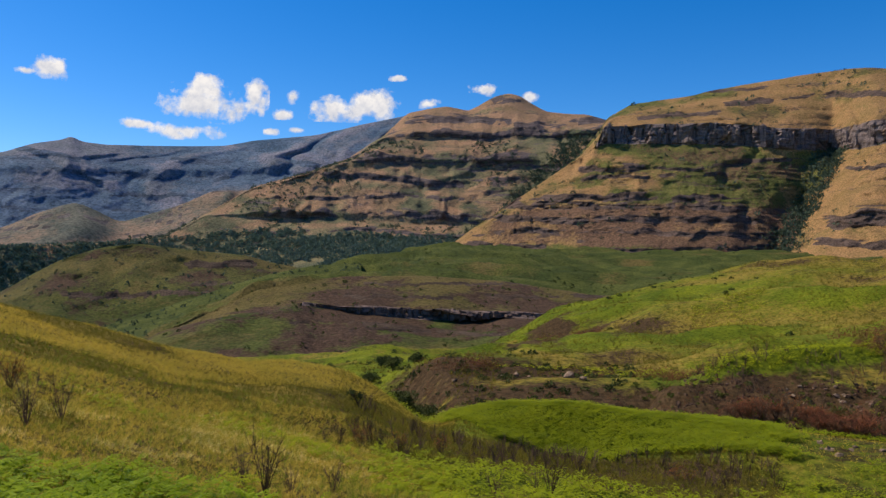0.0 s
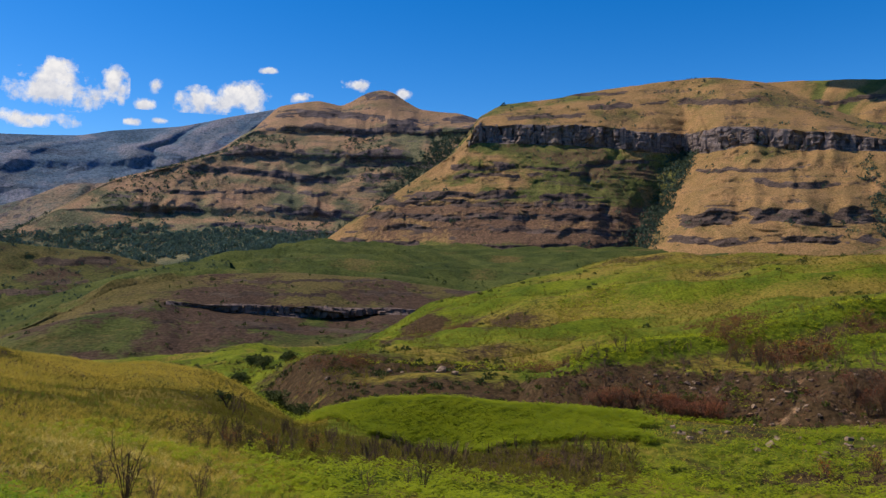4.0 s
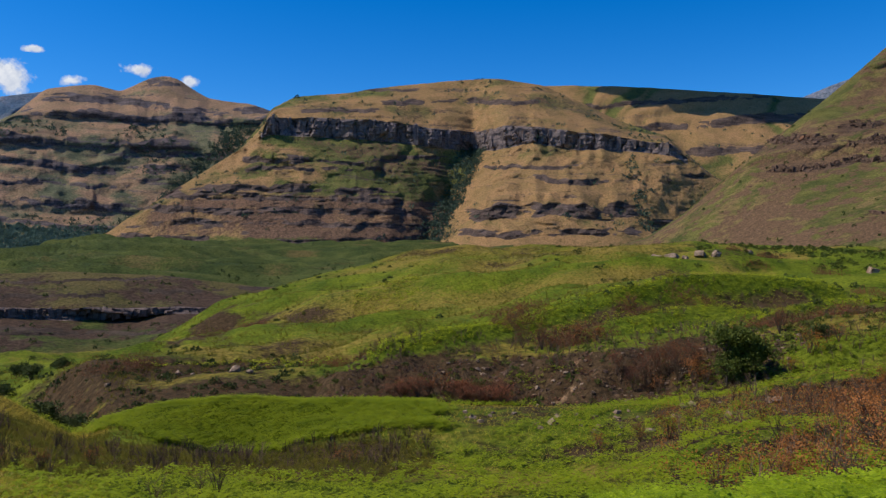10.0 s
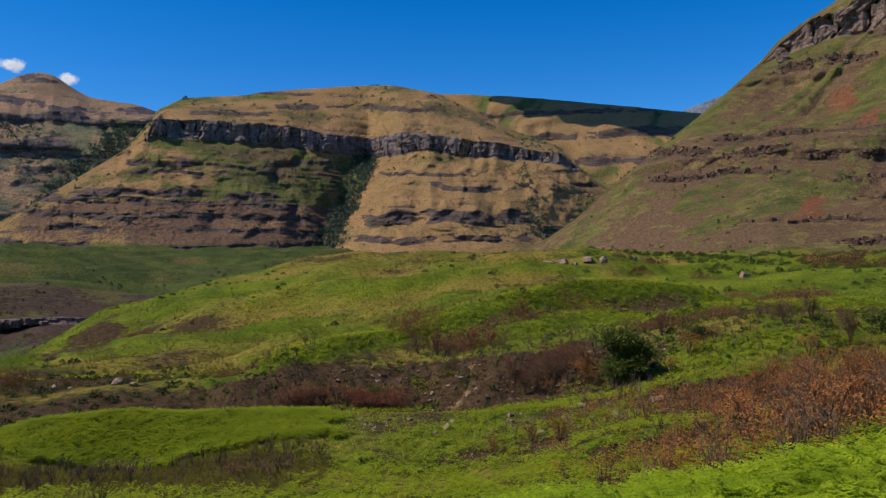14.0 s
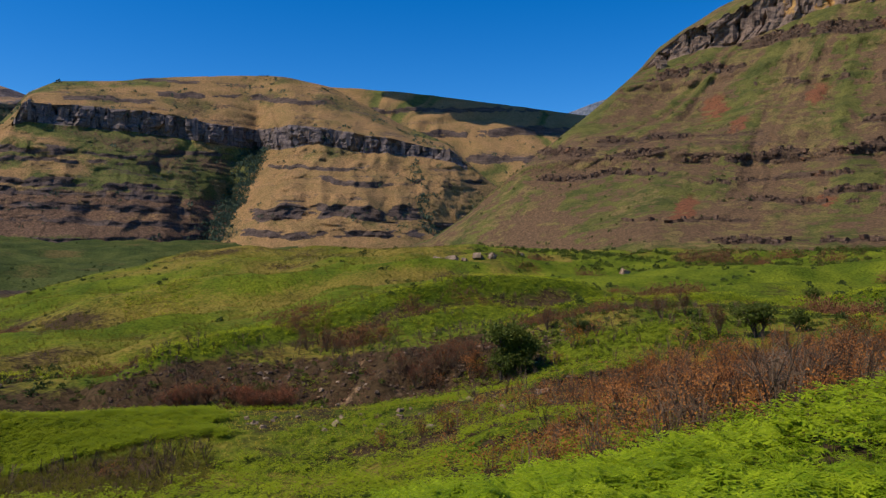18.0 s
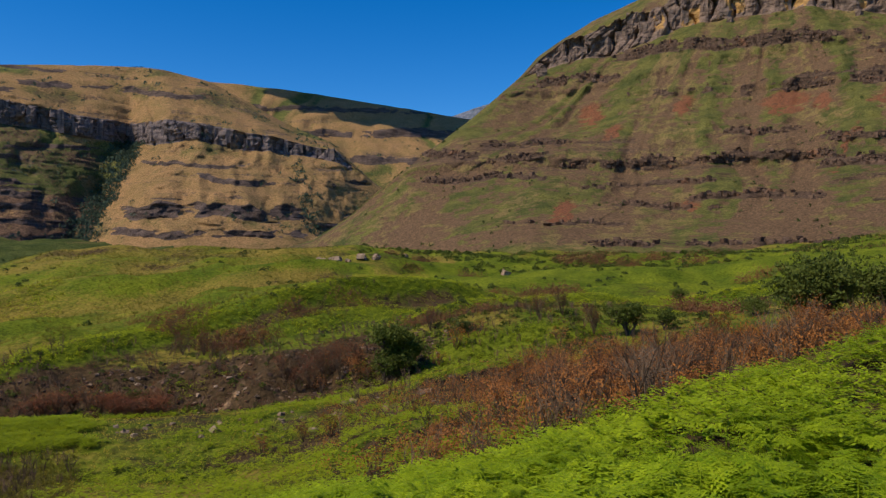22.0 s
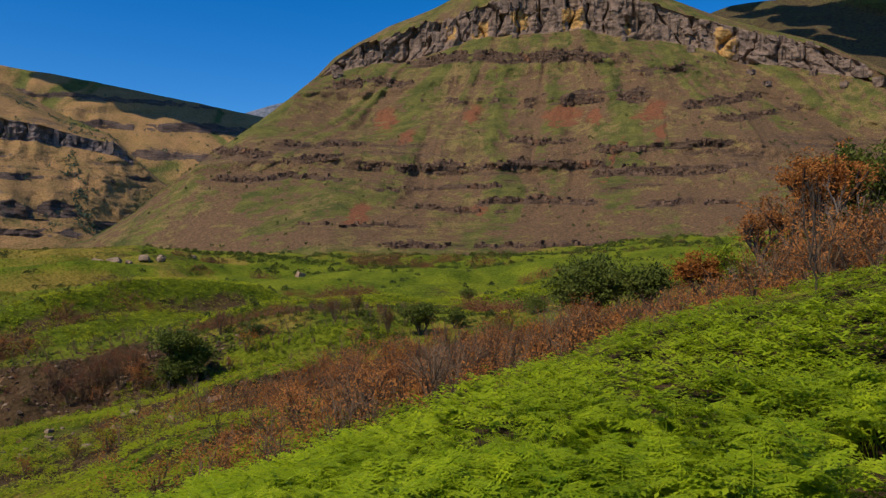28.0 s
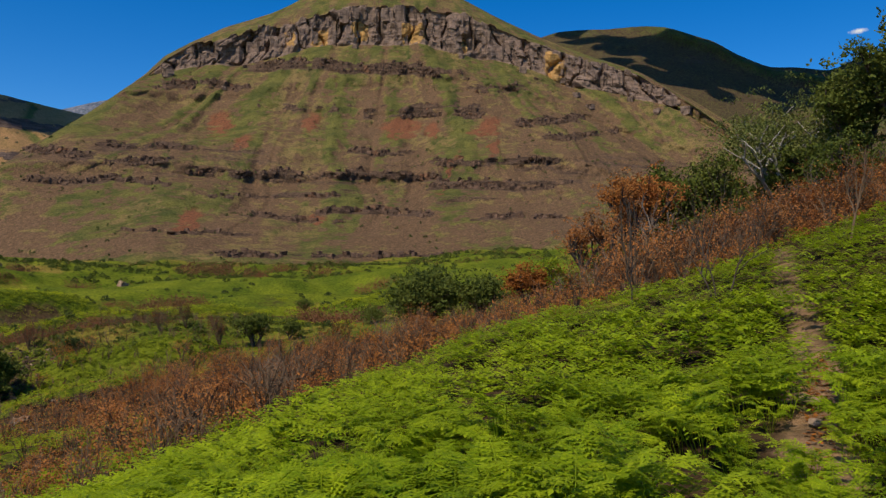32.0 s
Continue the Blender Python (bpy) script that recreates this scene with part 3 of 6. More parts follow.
def scarps(rel, beds, seed, blocky=1.0, wander=0.16, steep=1.0):
    """Breaks a slope with rock steps: each bed is (elevation of its foot, first and last azimuth, height in degrees). Gives the rock faces."""
    E = np.degrees(np.arctan2(rel.Z - EYE, rel.R))
    lean = np.gradient(rel.R, axis=0) / np.maximum(np.gradient(E, axis=0), 0.02)
    out = np.zeros_like(rel.R)
    arc = np.radians(rel.A)[None] * np.median(rel.R) + 0 * rel.R
    for k, (e, a0, a1, tall) in enumerate(beds):
        foot = e + wander * 2.2 * fbm(rel.A / 6, k * 2.3, seed, 3) + wander * 0.6 * fbm(rel.A / 0.7, k * 5.1, seed, 3)
        high = tall * (0.85 + 0.6 * vnoise(rel.A / 0.9, k * 1.9, seed))
        ends = min(1.5, 0.2 * (a1 - a0))
        w = between(rel.A, a0 - ends, a0 + ends, a1 - ends, a1 + ends) * (0.45 + 0.55 * step(fbm(rel.A / 2.2, k * 7.7, seed + 2, 3), -0.6, 0.25))
        u = (E - foot[None]) / high[None]
        near_ = np.abs(u - 0.5) < 0.6
        run = np.clip((lean * near_).sum(0) / np.maximum(near_.sum(0), 1), 0, np.median(rel.R) / 57.3 * 1.7)
        face = step(w[None] + 0.35 * fbm(arc / (np.median(rel.R) * 0.012), rel.Z / (np.median(rel.R) * 0.004), seed + k, 3), 0.35, 0.75) * step(u, -0.12, 0.08) * (1 - step(u, 0.92, 1.15))
        rel.R -= steep * 0.65 * run[None] * high[None] * w[None] * (np.clip(u, 0, 1) - np.clip((u - 1) / 2.5, 0, 1))
        tip = tall * np.median(rel.R) / 57.3
        rel.R += blocky * face * tip * 0.22 * (fbm(arc / (tip * 0.9), rel.Z / (tip * 0.5), seed + k, 3) + 0.8 * (hashed(np.floor(arc / (tip * 1.3) + 0.4 * fbm(arc / tip, 0.0, seed, 2)).astype(np.int64), k, 3) - 0.5))
        out = np.maximum(out, face)
    return out


# the far ridge, its blue haze put into the base colours
A = np.arange(-38, 4, 0.12)
far_ridge = Relief(A, [
    (2500, 0.5, 14), (2750, ((-38, 2.2), (-21.6, 2.5), (-12, 4.5), (4, 5)), 34),
    (3050, ((-38, 5.2), (-30, 5.6), (-20, 6), (-12, 6.6), (4, 7.5)), 5), (3070, ((-38, 5.6), (-30, 6.1), (-20, 6.5), (-12, 7.1), (4, 8)), 30),
    (3400, ((-38, 6.6), (-30.2, 7), (-28.3, 7.8), (-26.6, 8.2), (-26.1, 8.5), (-25.4, 8.15), (-23.8, 8.05), (-19.1, 8.3), (-16, 8.5), (-14, 9), (-9.5, 9.6), (-6.2, 10.5), (-2.8, 11.3), (4, 11.2)), 6),
    (3900, 5, 0)], soft=0.3, ease=2)
g, m = rugged(far_ridge, 50, 190, 7, 50, 0, 42, 4, seed=2.2, hi=far_ridge.at[4])
m = np.maximum(m * 0.6, scarps(far_ridge, ((5.9, -36, -16, 0.4), (6.9, -30, -2, 0.3), (4.4, -34, -12, 0.22), (3.4, -30, -14, 0.2)), 4.0, blocky=0.3, steep=0.12))
pf = far_ridge.xyz()
brush = fbm(pf[..., 0] / 130, pf[..., 1] / 130, pf[..., 2] / 70, 4)
far_ridge.cover = np.clip(np.stack([0.40 + 0.7 * (g - 0.5) + 0.35 * brush, 0.15 + 0.2 * m, m * 0.9], -1), 0, 1)
tagged(far_ridge.part("far_mountain_ridge", FAR_HAZE, 0, len(far_ridge.R) - 1), "distant mountain ridge painted blue with haze, with buttresses and a small peak", "mountain", kind="structure")

# the low tan spur in front of it
A = np.arange(-38, -8, 0.15)
low_spur = Relief(A, [(1900, 0, 14), (2300, ((-38, 1.6), (-30.1, 2.2), (-28, 3.4), (-25.7, 4.3), (-24.2, 3.6), (-23, 2.9), (-21, 3.6), (-19, 4.4), (-16.8, 5.6), (-12.7, 5.8), (-8, 6)), 6), (2560, 1, 0)], soft=0.5)
g, m = rugged(low_spur, 22, 120, 12, 60, 3, 24, seed=5.1)
low_spur.cover = np.clip(np.stack([0.4 - 0.3 * (g - 0.4), 0.1 + 0 * g, m * 0.7], -1), 0, 1)
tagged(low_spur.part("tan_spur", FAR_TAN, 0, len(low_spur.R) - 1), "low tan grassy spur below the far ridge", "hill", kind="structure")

# the mountain with the cone
A = np.arange(-36, 15, 0.1)
EDGE_G = ((-36, 0.6), (-24, 1.3), (-20, 1.9), (-17.3, 3.5), (-13.9, 5.6), (-10.3, 6.7), (-7, 7.9), (-4.5, 9.6), (-2.8, 11.3), (0.1, 11.9), (1.8, 11.5), (3.5, 12.5), (4.3, 12.8), (5, 12.85), (5.6, 12.7), (6.5, 12.1), (7.7, 11.4), (10.6, 11.1), (12.1, 10.6), (15, 10.4))
cone = Relief(A, [
    (900, -3.2, 16), (1500, ((-36, 0.5), (-20.5, 1.4), (-11.9, 2.1), (0.7, 1.6), (15, 1.4)), 24),
    (1640, ((-36, 0.52), (-24, 1.1), (-20, 1.6), (-17.3, 3.3), (-11, 3.3), (-3.6, 3.2), (3.2, 3), (15, 3)), 6),
    (1644, ((-36, 0.54), (-24, 1.15), (-20, 1.7), (-17.3, 3.4), (-11, 3.85), (-3.6, 3.75), (3.2, 3.5), (15, 3.4)), 34),
    (1850, ((-36, 0.55), (-24, 1.2), (-20, 1.8), (-17.3, 3.45), (-13.9, 5.4), (-10.3, 6.4), (-7, 7.3), (0.6, 7.4), (4.4, 7.2), (8, 7.5), (15, 7.8)), 8),
    (1854, ((-36, 0.56), (-24, 1.25), (-20, 1.84), (-17.3, 3.45), (-13.9, 5.5), (-10.3, 6.55), (-7, 7.7), (-4.5, 8.1), (0.6, 8.1), (4.4, 7.9), (8, 8), (15, 8.2)), 16),
    (2010, ((-36, 0.57), (-24, 1.27), (-20, 1.86), (-17.3, 3.45), (-13.9, 5.55), (-10.3, 6.6), (-7, 7.8), (-4.5, 9.2), (0.6, 9.4), (6.9, 9.4), (11.5, 9.7), (15, 9.6)), 6),
    (2014, ((-36, 0.58), (-24, 1.28), (-20, 1.88), (-17.3, 3.45), (-13.9, 5.58), (-10.3, 6.65), (-7, 7.85), (-4.5, 9.4), (-2, 9.9), (0.6, 9.8), (6.9, 9.8), (11.5, 10.1), (15, 10)), 26),
    (2250, EDGE_G, 5), (2600, ((-36, -3), (-20, -1), (-10, 2), (0, 4), (15, 4)), 0)], pinch=(1750, ((-36, 0.15), (-20, 0.25), (-8, 0.8), (-3, 1), (15, 1))), soft=0.3, ease=1)
g, m = rugged(cone, 22, 110, 12, 50, 3, 15, 3.0, warp=6, taper=0.15 + 0.85 * step(A, -20, -9), seed=7.4, lo=cone.at[1], hi=cone.at[8])
m = np.maximum(m * 0.5, scarps(cone, ((3.3, -14, 6, 0.5), (4.9, -12, 3, 0.2), (6.1, -9, 6, 0.38), (7.7, -7, 7, 0.6), (7.3, 4, 15, 0.35), (9.6, -4, 14, 0.45), (10.4, -3, 14, 0.4), (11.7, -3, 1.5, 0.3), (12.5, 3.4, 5.8, 0.15), (2.3, -16, 4, 0.25)), 7.0))
arc_g = np.radians(A)[None] * 1800
pg = cone.xyz()
zg = pg[..., 2]
brush = fbm(pg[..., 0] / 60, pg[..., 1] / 60, zg / 40, 4)
beds_g = step(fbm(arc_g / 110, zg / 8, 3.0, 4), 0.3, 0.6) * step(brush, -0.3, 0.3)
cone.cover = np.clip(np.stack([0.26 + 0.35 * (g - 0.5) + 0.45 * brush - 0.35 * step(zg, 330, 390) + 0.5 * (1 - step(np.arange(len(zg))[:, None], cone.at[1] - 2, cone.at[1] + 7)), (0.14 + 0.2 * fbm(arc_g / 30, zg / 60, 5.0, 3)) * step(np.arange(len(zg))[:, None], cone.at[1] - 2, cone.at[1] + 7), np.maximum(0.95 * m, 0.55 * beds_g)], -1), 0, 1)
cone.R += 3 * beds_g * (0.1 + 0.9 * step(A, -18, -9))
cone_mountain = thing("cone_mountain", "tan grassy mountain with a rounded cone summit and dark rock bands", "mountain", kind="structure")
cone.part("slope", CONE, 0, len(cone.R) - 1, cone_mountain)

# the dark mountain behind the table mountain
A = np.arange(27, 58, 0.12)
dark_ridge = Relief(A, [(1650, 1.5, 70), (2300, ((27, 12.2), (32.3, 12.75), (34.4, 12.7), (39.8, 12.3), (43.9, 11.7), (47.9, 11.1), (51, 10.6), (54, 10.2), (58, 10)), 6), (2700, 6, 0)], soft=0.4)
g, m = rugged(dark_ridge, 16, 120, 7, 50, 2, 60, seed=3.3)
m = np.maximum(m * 0.4, scarps(dark_ridge, ((9.2, 35, 50, 0.4), (7.2, 38, 50, 0.4), (10.7, 33, 48, 0.2)), 9.0))
dark_ridge.cover = np.clip(np.stack([0.12 + 1.0 * (g - 0.5), 0.2 + 0 * g, m * 0.9], -1), 0, 1)
tagged(dark_ridge.part("gullied_mountain", TAN, 0, len(dark_ridge.R) - 1), "gullied tan mountain ridge partly in cloud shadow", "mountain", kind="structure")

# the far peak in the saddle, pale from the haze in its colours
A = np.arange(44, 66, 0.2)
pale_peak = Relief(A, [(3500, 4, 24), (4000, ((44, 9.6), (49.4, 10.8), (51.3, 11.5), (53.5, 12.2), (58, 13), (66, 12)), 5), (4400, 6, 0)], soft=0.4)
g, m = rugged(pale_peak, 60, 260, 40, 240, seed=6.3)
pale_peak.cover = np.clip(np.stack([0.1 + 0 * g, 0.1 + 0 * g, 0.35 + 0 * g], -1), 0, 1)
tagged(pale_peak.part("pale_peak", FAR_HAZE, 0, len(pale_peak.R) - 1), "distant grassy peak in the saddle, paled by painted haze", "mountain", kind="structure")

# the dark rounded mountain to the east
A = np.arange(76, 130, 0.2)
east = Relief(A, [(700, 2, 60), (1500, ((76, 15.5), (80, 16.5), (83.6, 17.47), (85.1, 17.85), (87.8, 18.01), (91.1, 17.94), (93.8, 17.29), (96.3, 16.52), (98.0, 15.51), (100.0, 14.65), (101.3, 14.56), (103.7, 13.91), (105.0, 14.47), (112, 15.6), (130, 12)), 6), (1900, 8, 0)], soft=0.5)
g, m = rugged(east, 70, 260, 22, 140, 6, 60, seed=4.3)
east.cover = np.clip(np.stack([0.62 - 0.5 * (g - 0.5), 0.34 + 0.2 * (g - 0.5), m * 0.6], -1), 0, 1)
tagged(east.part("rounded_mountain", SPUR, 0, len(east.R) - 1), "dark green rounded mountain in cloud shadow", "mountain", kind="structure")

# the table mountain with its long sandstone cliff
A = np.arange(-1, 49, 0.1)
LEFT_E = ((-1, 0.5), (0.5, 1.5), (2.5, 3), (4.8, 4.5), (7.3, 6.2), (9.8, 7.8))


def recess(r, k, mid):
    """A range that steps back into the gully at the azimuth mid and forward on the spur beyond it."""
    return [(a, r + k * w) for a, w in ((-1, 0), (mid - 9, -0.1), (mid - 3, 0.25), (mid, 1), (mid + 0.8, 0.3), (mid + 2.5, -0.7), (mid + 7, -1.1), (mid + 14, -0.7), (mid + 19, 0.2), (49, 0.5))]


table = Relief(A, [
    (recess(1130, 0, 23), 0.0, 6), (recess(1250, 100, 23.6), ((-1, 0.3), (0.5, 1.2), (3.8, 1.4), (10.9, 1.2), (21.2, 1), (23.5, 0.8), (35.5, 0.9), (49, 0.8)), 70),
    (recess(1390, 120, 25.3), ((-1, 0.4), (0.5, 1.4), (2.5, 2.7), (3.8, 3.6), (6, 4.6), (12, 4.9), (21, 4.5), (25, 4.1), (28, 4.2), (35.6, 3.7), (40, 3), (44.2, 2.6), (49, 2)), 60),
    (recess(1560, 80, 27), LEFT_E + ((11.9, 8.9), (16, 8.9), (20.4, 8.6), (23.8, 8.1), (27.1, 8), (28.6, 8), (31.4, 8.5), (34.8, 7.9), (39.8, 7.5), (41.6, 7.1), (44.2, 5.4), (49, 2.5)), 18),
    (recess(1566, 80, 27), LEFT_E[:-1] + ((9.8, 7.9), (11.4, 8.9), (11.8, 10.2), (15.6, 10.4), (20, 10.3), (23.8, 9.5), (27.1, 9.3), (29.7, 9.8), (33.9, 9.4), (37.3, 8.7), (41.4, 8.1), (42.2, 7.2), (44.2, 5.5), (49, 2.6)), 50),
    (1850, LEFT_E[:-1] + ((9.8, 7.95), (11.2, 9.6), (12.1, 10.9), (13.8, 11.8), (15.5, 12), (17.6, 12.15), (19, 12.4), (21.5, 12.75), (25, 13.1), (28, 13.25), (29.3, 13.15), (32.3, 12.6), (35.2, 11.2), (37.7, 9.9), (41, 8.6), (42.2, 7.5), (44.2, 5.7), (49, 2.7)), 6),
    (2100, ((-1, -3), (4, 0), (10, 4), (40, 4), (49, -2)), 0)], pinch=(1480, ((-1, 0.3), (3, 0.4), (10, 1), (40, 1), (44, 0.6), (49, 0.4))), soft=0.25, ease=1)
g, m = rugged(table, 20, 90, 12, 45, 3.5, 12, 2.0, warp=5, taper=(0.15 + 0.85 * step(A, 1, 10)) * (1 - 0.85 * step(A, 41, 46)), seed=1.7, lo=table.at[1], hi=table.at[5])
m = np.maximum(m * 0.35, scarps(table, ((4.9, 2.5, 21.5, 0.38), (4.1, 2.5, 22, 0.36), (3.1, 2, 23, 0.36), (2.2, 2, 23.5, 0.32), (1.3, 2, 23, 0.3), (6.3, 9, 21, 0.2), (7.2, 13, 25, 0.2), (7.0, 10, 15, 0.3),
                                        (2.9, 26.5, 39.5, 0.75), (1.7, 25.5, 39, 0.4), (5.6, 31, 43.5, 0.28), (6.6, 28, 36, 0.18), (11.3, 20, 32, 0.25), (10.9, 14, 20, 0.2), (12.1, 17, 23, 0.15)), 3.0))
buttress(table, table.at[3], table.at[4], 17, 30, 2.0, 14)
AT = A[None] + 0 * table.R
pt = table.xyz()
patch = fbm(pt[..., 0] / 90, pt[..., 1] / 90, pt[..., 2] / 60, 4)
rows = np.arange(len(table.R))[:, None] + 0 * AT
patch_t = patch
up = rows / table.at[3]
gully_az = 23.4 + 3.8 * np.clip(up, 0, 1.1)
green = step(AT + 2.5 * patch, 9, 13) * (1 - step(AT, gully_az, gully_az + 0.8)) * (1 - step(rows, table.at[3] - 1, table.at[3] + 2))
beds = (1 - step(rows + 12 * patch, table.at[2] - 14, table.at[2] + 6)) * step(AT, 2, 5)
arc_t = np.radians(AT) * 1400
beds_t = step(fbm(arc_t / 120, pt[..., 2] / 6, 5.0, 4), 0.25, 0.5) * step(fbm(arc_t / 50, pt[..., 2] / 30, 9.0, 3), -0.2, 0.4)
fine_t = fbm(arc_t / 22, pt[..., 2] / 22, 2.0, 4)
lower_left = beds * (1 - step(AT, gully_az, gully_az + 0.8))
skirt = (1 - step(rows + 8 * patch, table.at[1] - 1, table.at[1] + 10)) * (1 - step(AT, gully_az - 1, gully_az))
cap = step(rows, table.at[4] + 26, table.at[4] + 40) * step(fbm(arc_t / 90, 4.0, 1.0, 3), -0.1, 0.3)
table.cover = np.clip(np.stack([0.16 + 0.3 * patch + 0.15 * fine_t + green * (0.42 + 0.25 * patch) + 0.5 * skirt + 0.28 * cap, 0.14 + 0.3 * patch + lower_left * (0.42 + 0.2 * fine_t) + green * 0.1 - 0.5 * skirt, np.maximum(m, beds_t * (0.40 + 0.30 * beds))], -1), 0, 1)
table.R += 3 * beds_t
table_mountain = thing("table_mountain", "broad tan mountain with a long vertical sandstone cliff", "mountain", kind="structure")
table.part("lower_slope", TAN, 0, table.at[3], table_mountain)
table_cliff = table.part("cliff", DARK_CLIFF, table.at[3], table.at[4], table_mountain, "grey vertical sandstone cliff with columns", a0=11.2, a1=42.5, smooth=False)
table.part("flank", TAN, table.at[3], table.at[4], table_mountain, a1=11.21)
table.part("flank", TAN, table.at[3], table.at[4], table_mountain, a0=42.45)
table.part("upper_slope", TAN, table.at[4], len(table.R) - 1, table_mountain)

# the low hill, the green flank and the spur with the dark band in the valley
A = np.arange(-40, -9, 0.12)
low_hill = Relief(A, [(700, ((-40, -5), (-30, -4.2), (-23.6, -5), (-18.5, -3.4), (-9, -2.4)), 26), (880, ((-40, -3.6), (-33, -3.2), (-30, -2), (-28.1, -0.7), (-26.5, 0.3), (-24.1, 1.2), (-21.6, 1.5), (-18.6, 1.1), (-14.3, 0.7), (-12.7, 0.2), (-9, -0.5)), 8), (1080, -2.5, 0)], soft=0.5)
g, m = rugged(low_hill, 14, 80, 9, 50, 4, 14, seed=8.8)
m = scarps(low_hill, ((-0.4, -19, -13, 0.45), (-1.6, -18, -12, 0.3), (-2.4, -27, -17, 0.25)), 2.0)
pf = low_hill.xyz()
brush = fbm(pf[..., 0] / 40, pf[..., 1] / 40, 3.0, 4)
low_hill.cover = np.clip(np.stack([0.70 - 0.45 * low_hill.v + 0.3 * brush, 0.40 + 0.3 * brush - 0.3 * step(low_hill.v, 0.66, 0.76), m], -1), 0, 1)
tagged(low_hill.part("low_hill", SPUR, 0, len(low_hill.R) - 1), "low grassy hill with a tan top and bare rock band", "hill", kind="structure")

A = np.arange(-28, -6, 0.15)
flank = Relief(A, [(560, ((-28, -7), (-23.6, -5.6), (-15, -4.6), (-6, -3)), 24), (720, ((-28, -6), (-23.6, -4.3), (-19.6, -3), (-15.8, -1.6), (-12.6, -0.6), (-9.4, 0.1), (-6, 0.2)), 6), (860, -3, 0)], soft=0.5)
g, m = rugged(flank, 8, 60, 6, 40, seed=9.8)
flank.cover = np.clip(np.stack([0.85 + 0.3 * (0.5 - g), 0.1 + 0 * g, 0 * g], -1), 0, 1)
tagged(flank.part("green_flank", SPUR, 0, len(flank.R) - 1), "green shrubby valley flank", "hill", kind="structure")

A = np.arange(-26, 30, 0.12)
spur = Relief(A, [
    (380, ((-26, -9), (-20, -7.4), (-14.5, -7.6), (0, -7.5), (5, -7.2), (30, -5)), 40),
    (((-26, 450), (-14, 470), (-11.5, 480), (-9.5, 505), (11, 505), (13, 490), (30, 480)), ((-26, -8.4), (-20.3, -5.6), (-15.8, -4.2), (-10.2, -3.3), (-5.6, -3.75), (-1, -3.88), (5, -3.98), (9, -3.72), (16, -3.5), (30, -3)), 12),
    (507, ((-26, -7.95), (-20.3, -5.08), (-15.8, -4.1), (-13, -3.6), (-10.2, -2.95), (-5.6, -3.05), (-1, -3.2), (4.9, -3.4), (9.1, -3.35), (12, -3.4), (30, -2.9)), 24),
    (((-26, 508), (-20, 525), (-14, 575), (-8, 600), (30, 600)), ((-26, -7.9), (-20.3, -4.95), (-15.8, -3.1), (-13.8, -1.9), (-7.7, -0.9), (-1.4, -0.8), (4.9, -1.2), (11.2, -2.1), (16, -2.2), (30, -2)), 34),
    (((-26, 530), (-20, 575), (-14, 670), (-7, 820), (0, 1080), (11, 1260), (30, 1260)), ((-26, -7.8), (-20.3, -4.8), (-15.8, -3), (-13.8, -1.7), (-11.8, -1), (-7.7, -0.1), (-3.5, 0.8), (0.7, 1.7), (4, 1.5), (11, 1.3), (30, 1)), 6),
    (((-26, 640), (-14, 800), (0, 1250), (30, 1500)), ((-26, -11), (-20, -8), (-14, -5.5), (-7, -3.5), (30, -3)), 0)], soft=0.3, ease=2)
g, m = rugged(spur, 10, 70, 6, 36, 3, 11, warp=3, seed=2.9, hi=spur.at[3])
buttress(spur, spur.at[1], spur.at[2], 2.6, 6, 5.0, 2.5)
rows = np.arange(len(spur.R))[:, None] + 0 * g
ps = spur.xyz()
patch = fbm(ps[..., 0] / 60, ps[..., 1] / 60, 2.0, 4)
patch_s = patch
top = rows > spur.at[3]
m = np.maximum(m * 0.4, scarps(spur, ((-2.2, -8, 12, 0.22), (-1.5, -6, 8, 0.15), (-5.2, -8, 12, 0.2), (-4.6, -11, -2, 0.2)), 5.0))
spur.cover = np.clip(np.stack([np.where(top, 0.66 + 0.5 * patch, 0.55 + 0.3 * patch - 0.3 * step(rows, spur.at[1], spur.at[2])), np.where(top, 0.08, 0.38 + 0.45 * patch + 0.25 * fbm(ps[..., 0] / 14, ps[..., 1] / 14, ps[..., 2] / 8, 3)), np.where(top, 0, m * 0.8)], -1), 0, 1)
spur.Z += np.where(top, fbm(ps[..., 0] / 80, ps[..., 1] / 36, 4.0, 4) * 8, 0)
valley_spur = thing("valley_spur", "brown valley spur with a dark rock band and green plateau", "hill", kind="structure")
spur.part("lower_slope", SPUR, 0, spur.at[1], valley_spur)
spur_band = spur.part("rock_band", BAND, spur.at[1], spur.at[2], valley_spur, "dark broken rock band", a0=-10.5, a1=13, smooth=False)
spur.part("flank", SPUR, spur.at[1], spur.at[2], valley_spur, a1=-10.42)
spur.part("flank", SPUR, spur.at[1], spur.at[2], valley_spur, a0=12.9)
spur.part("plateau", SPUR, spur.at[2], len(spur.R) - 1, valley_spur)

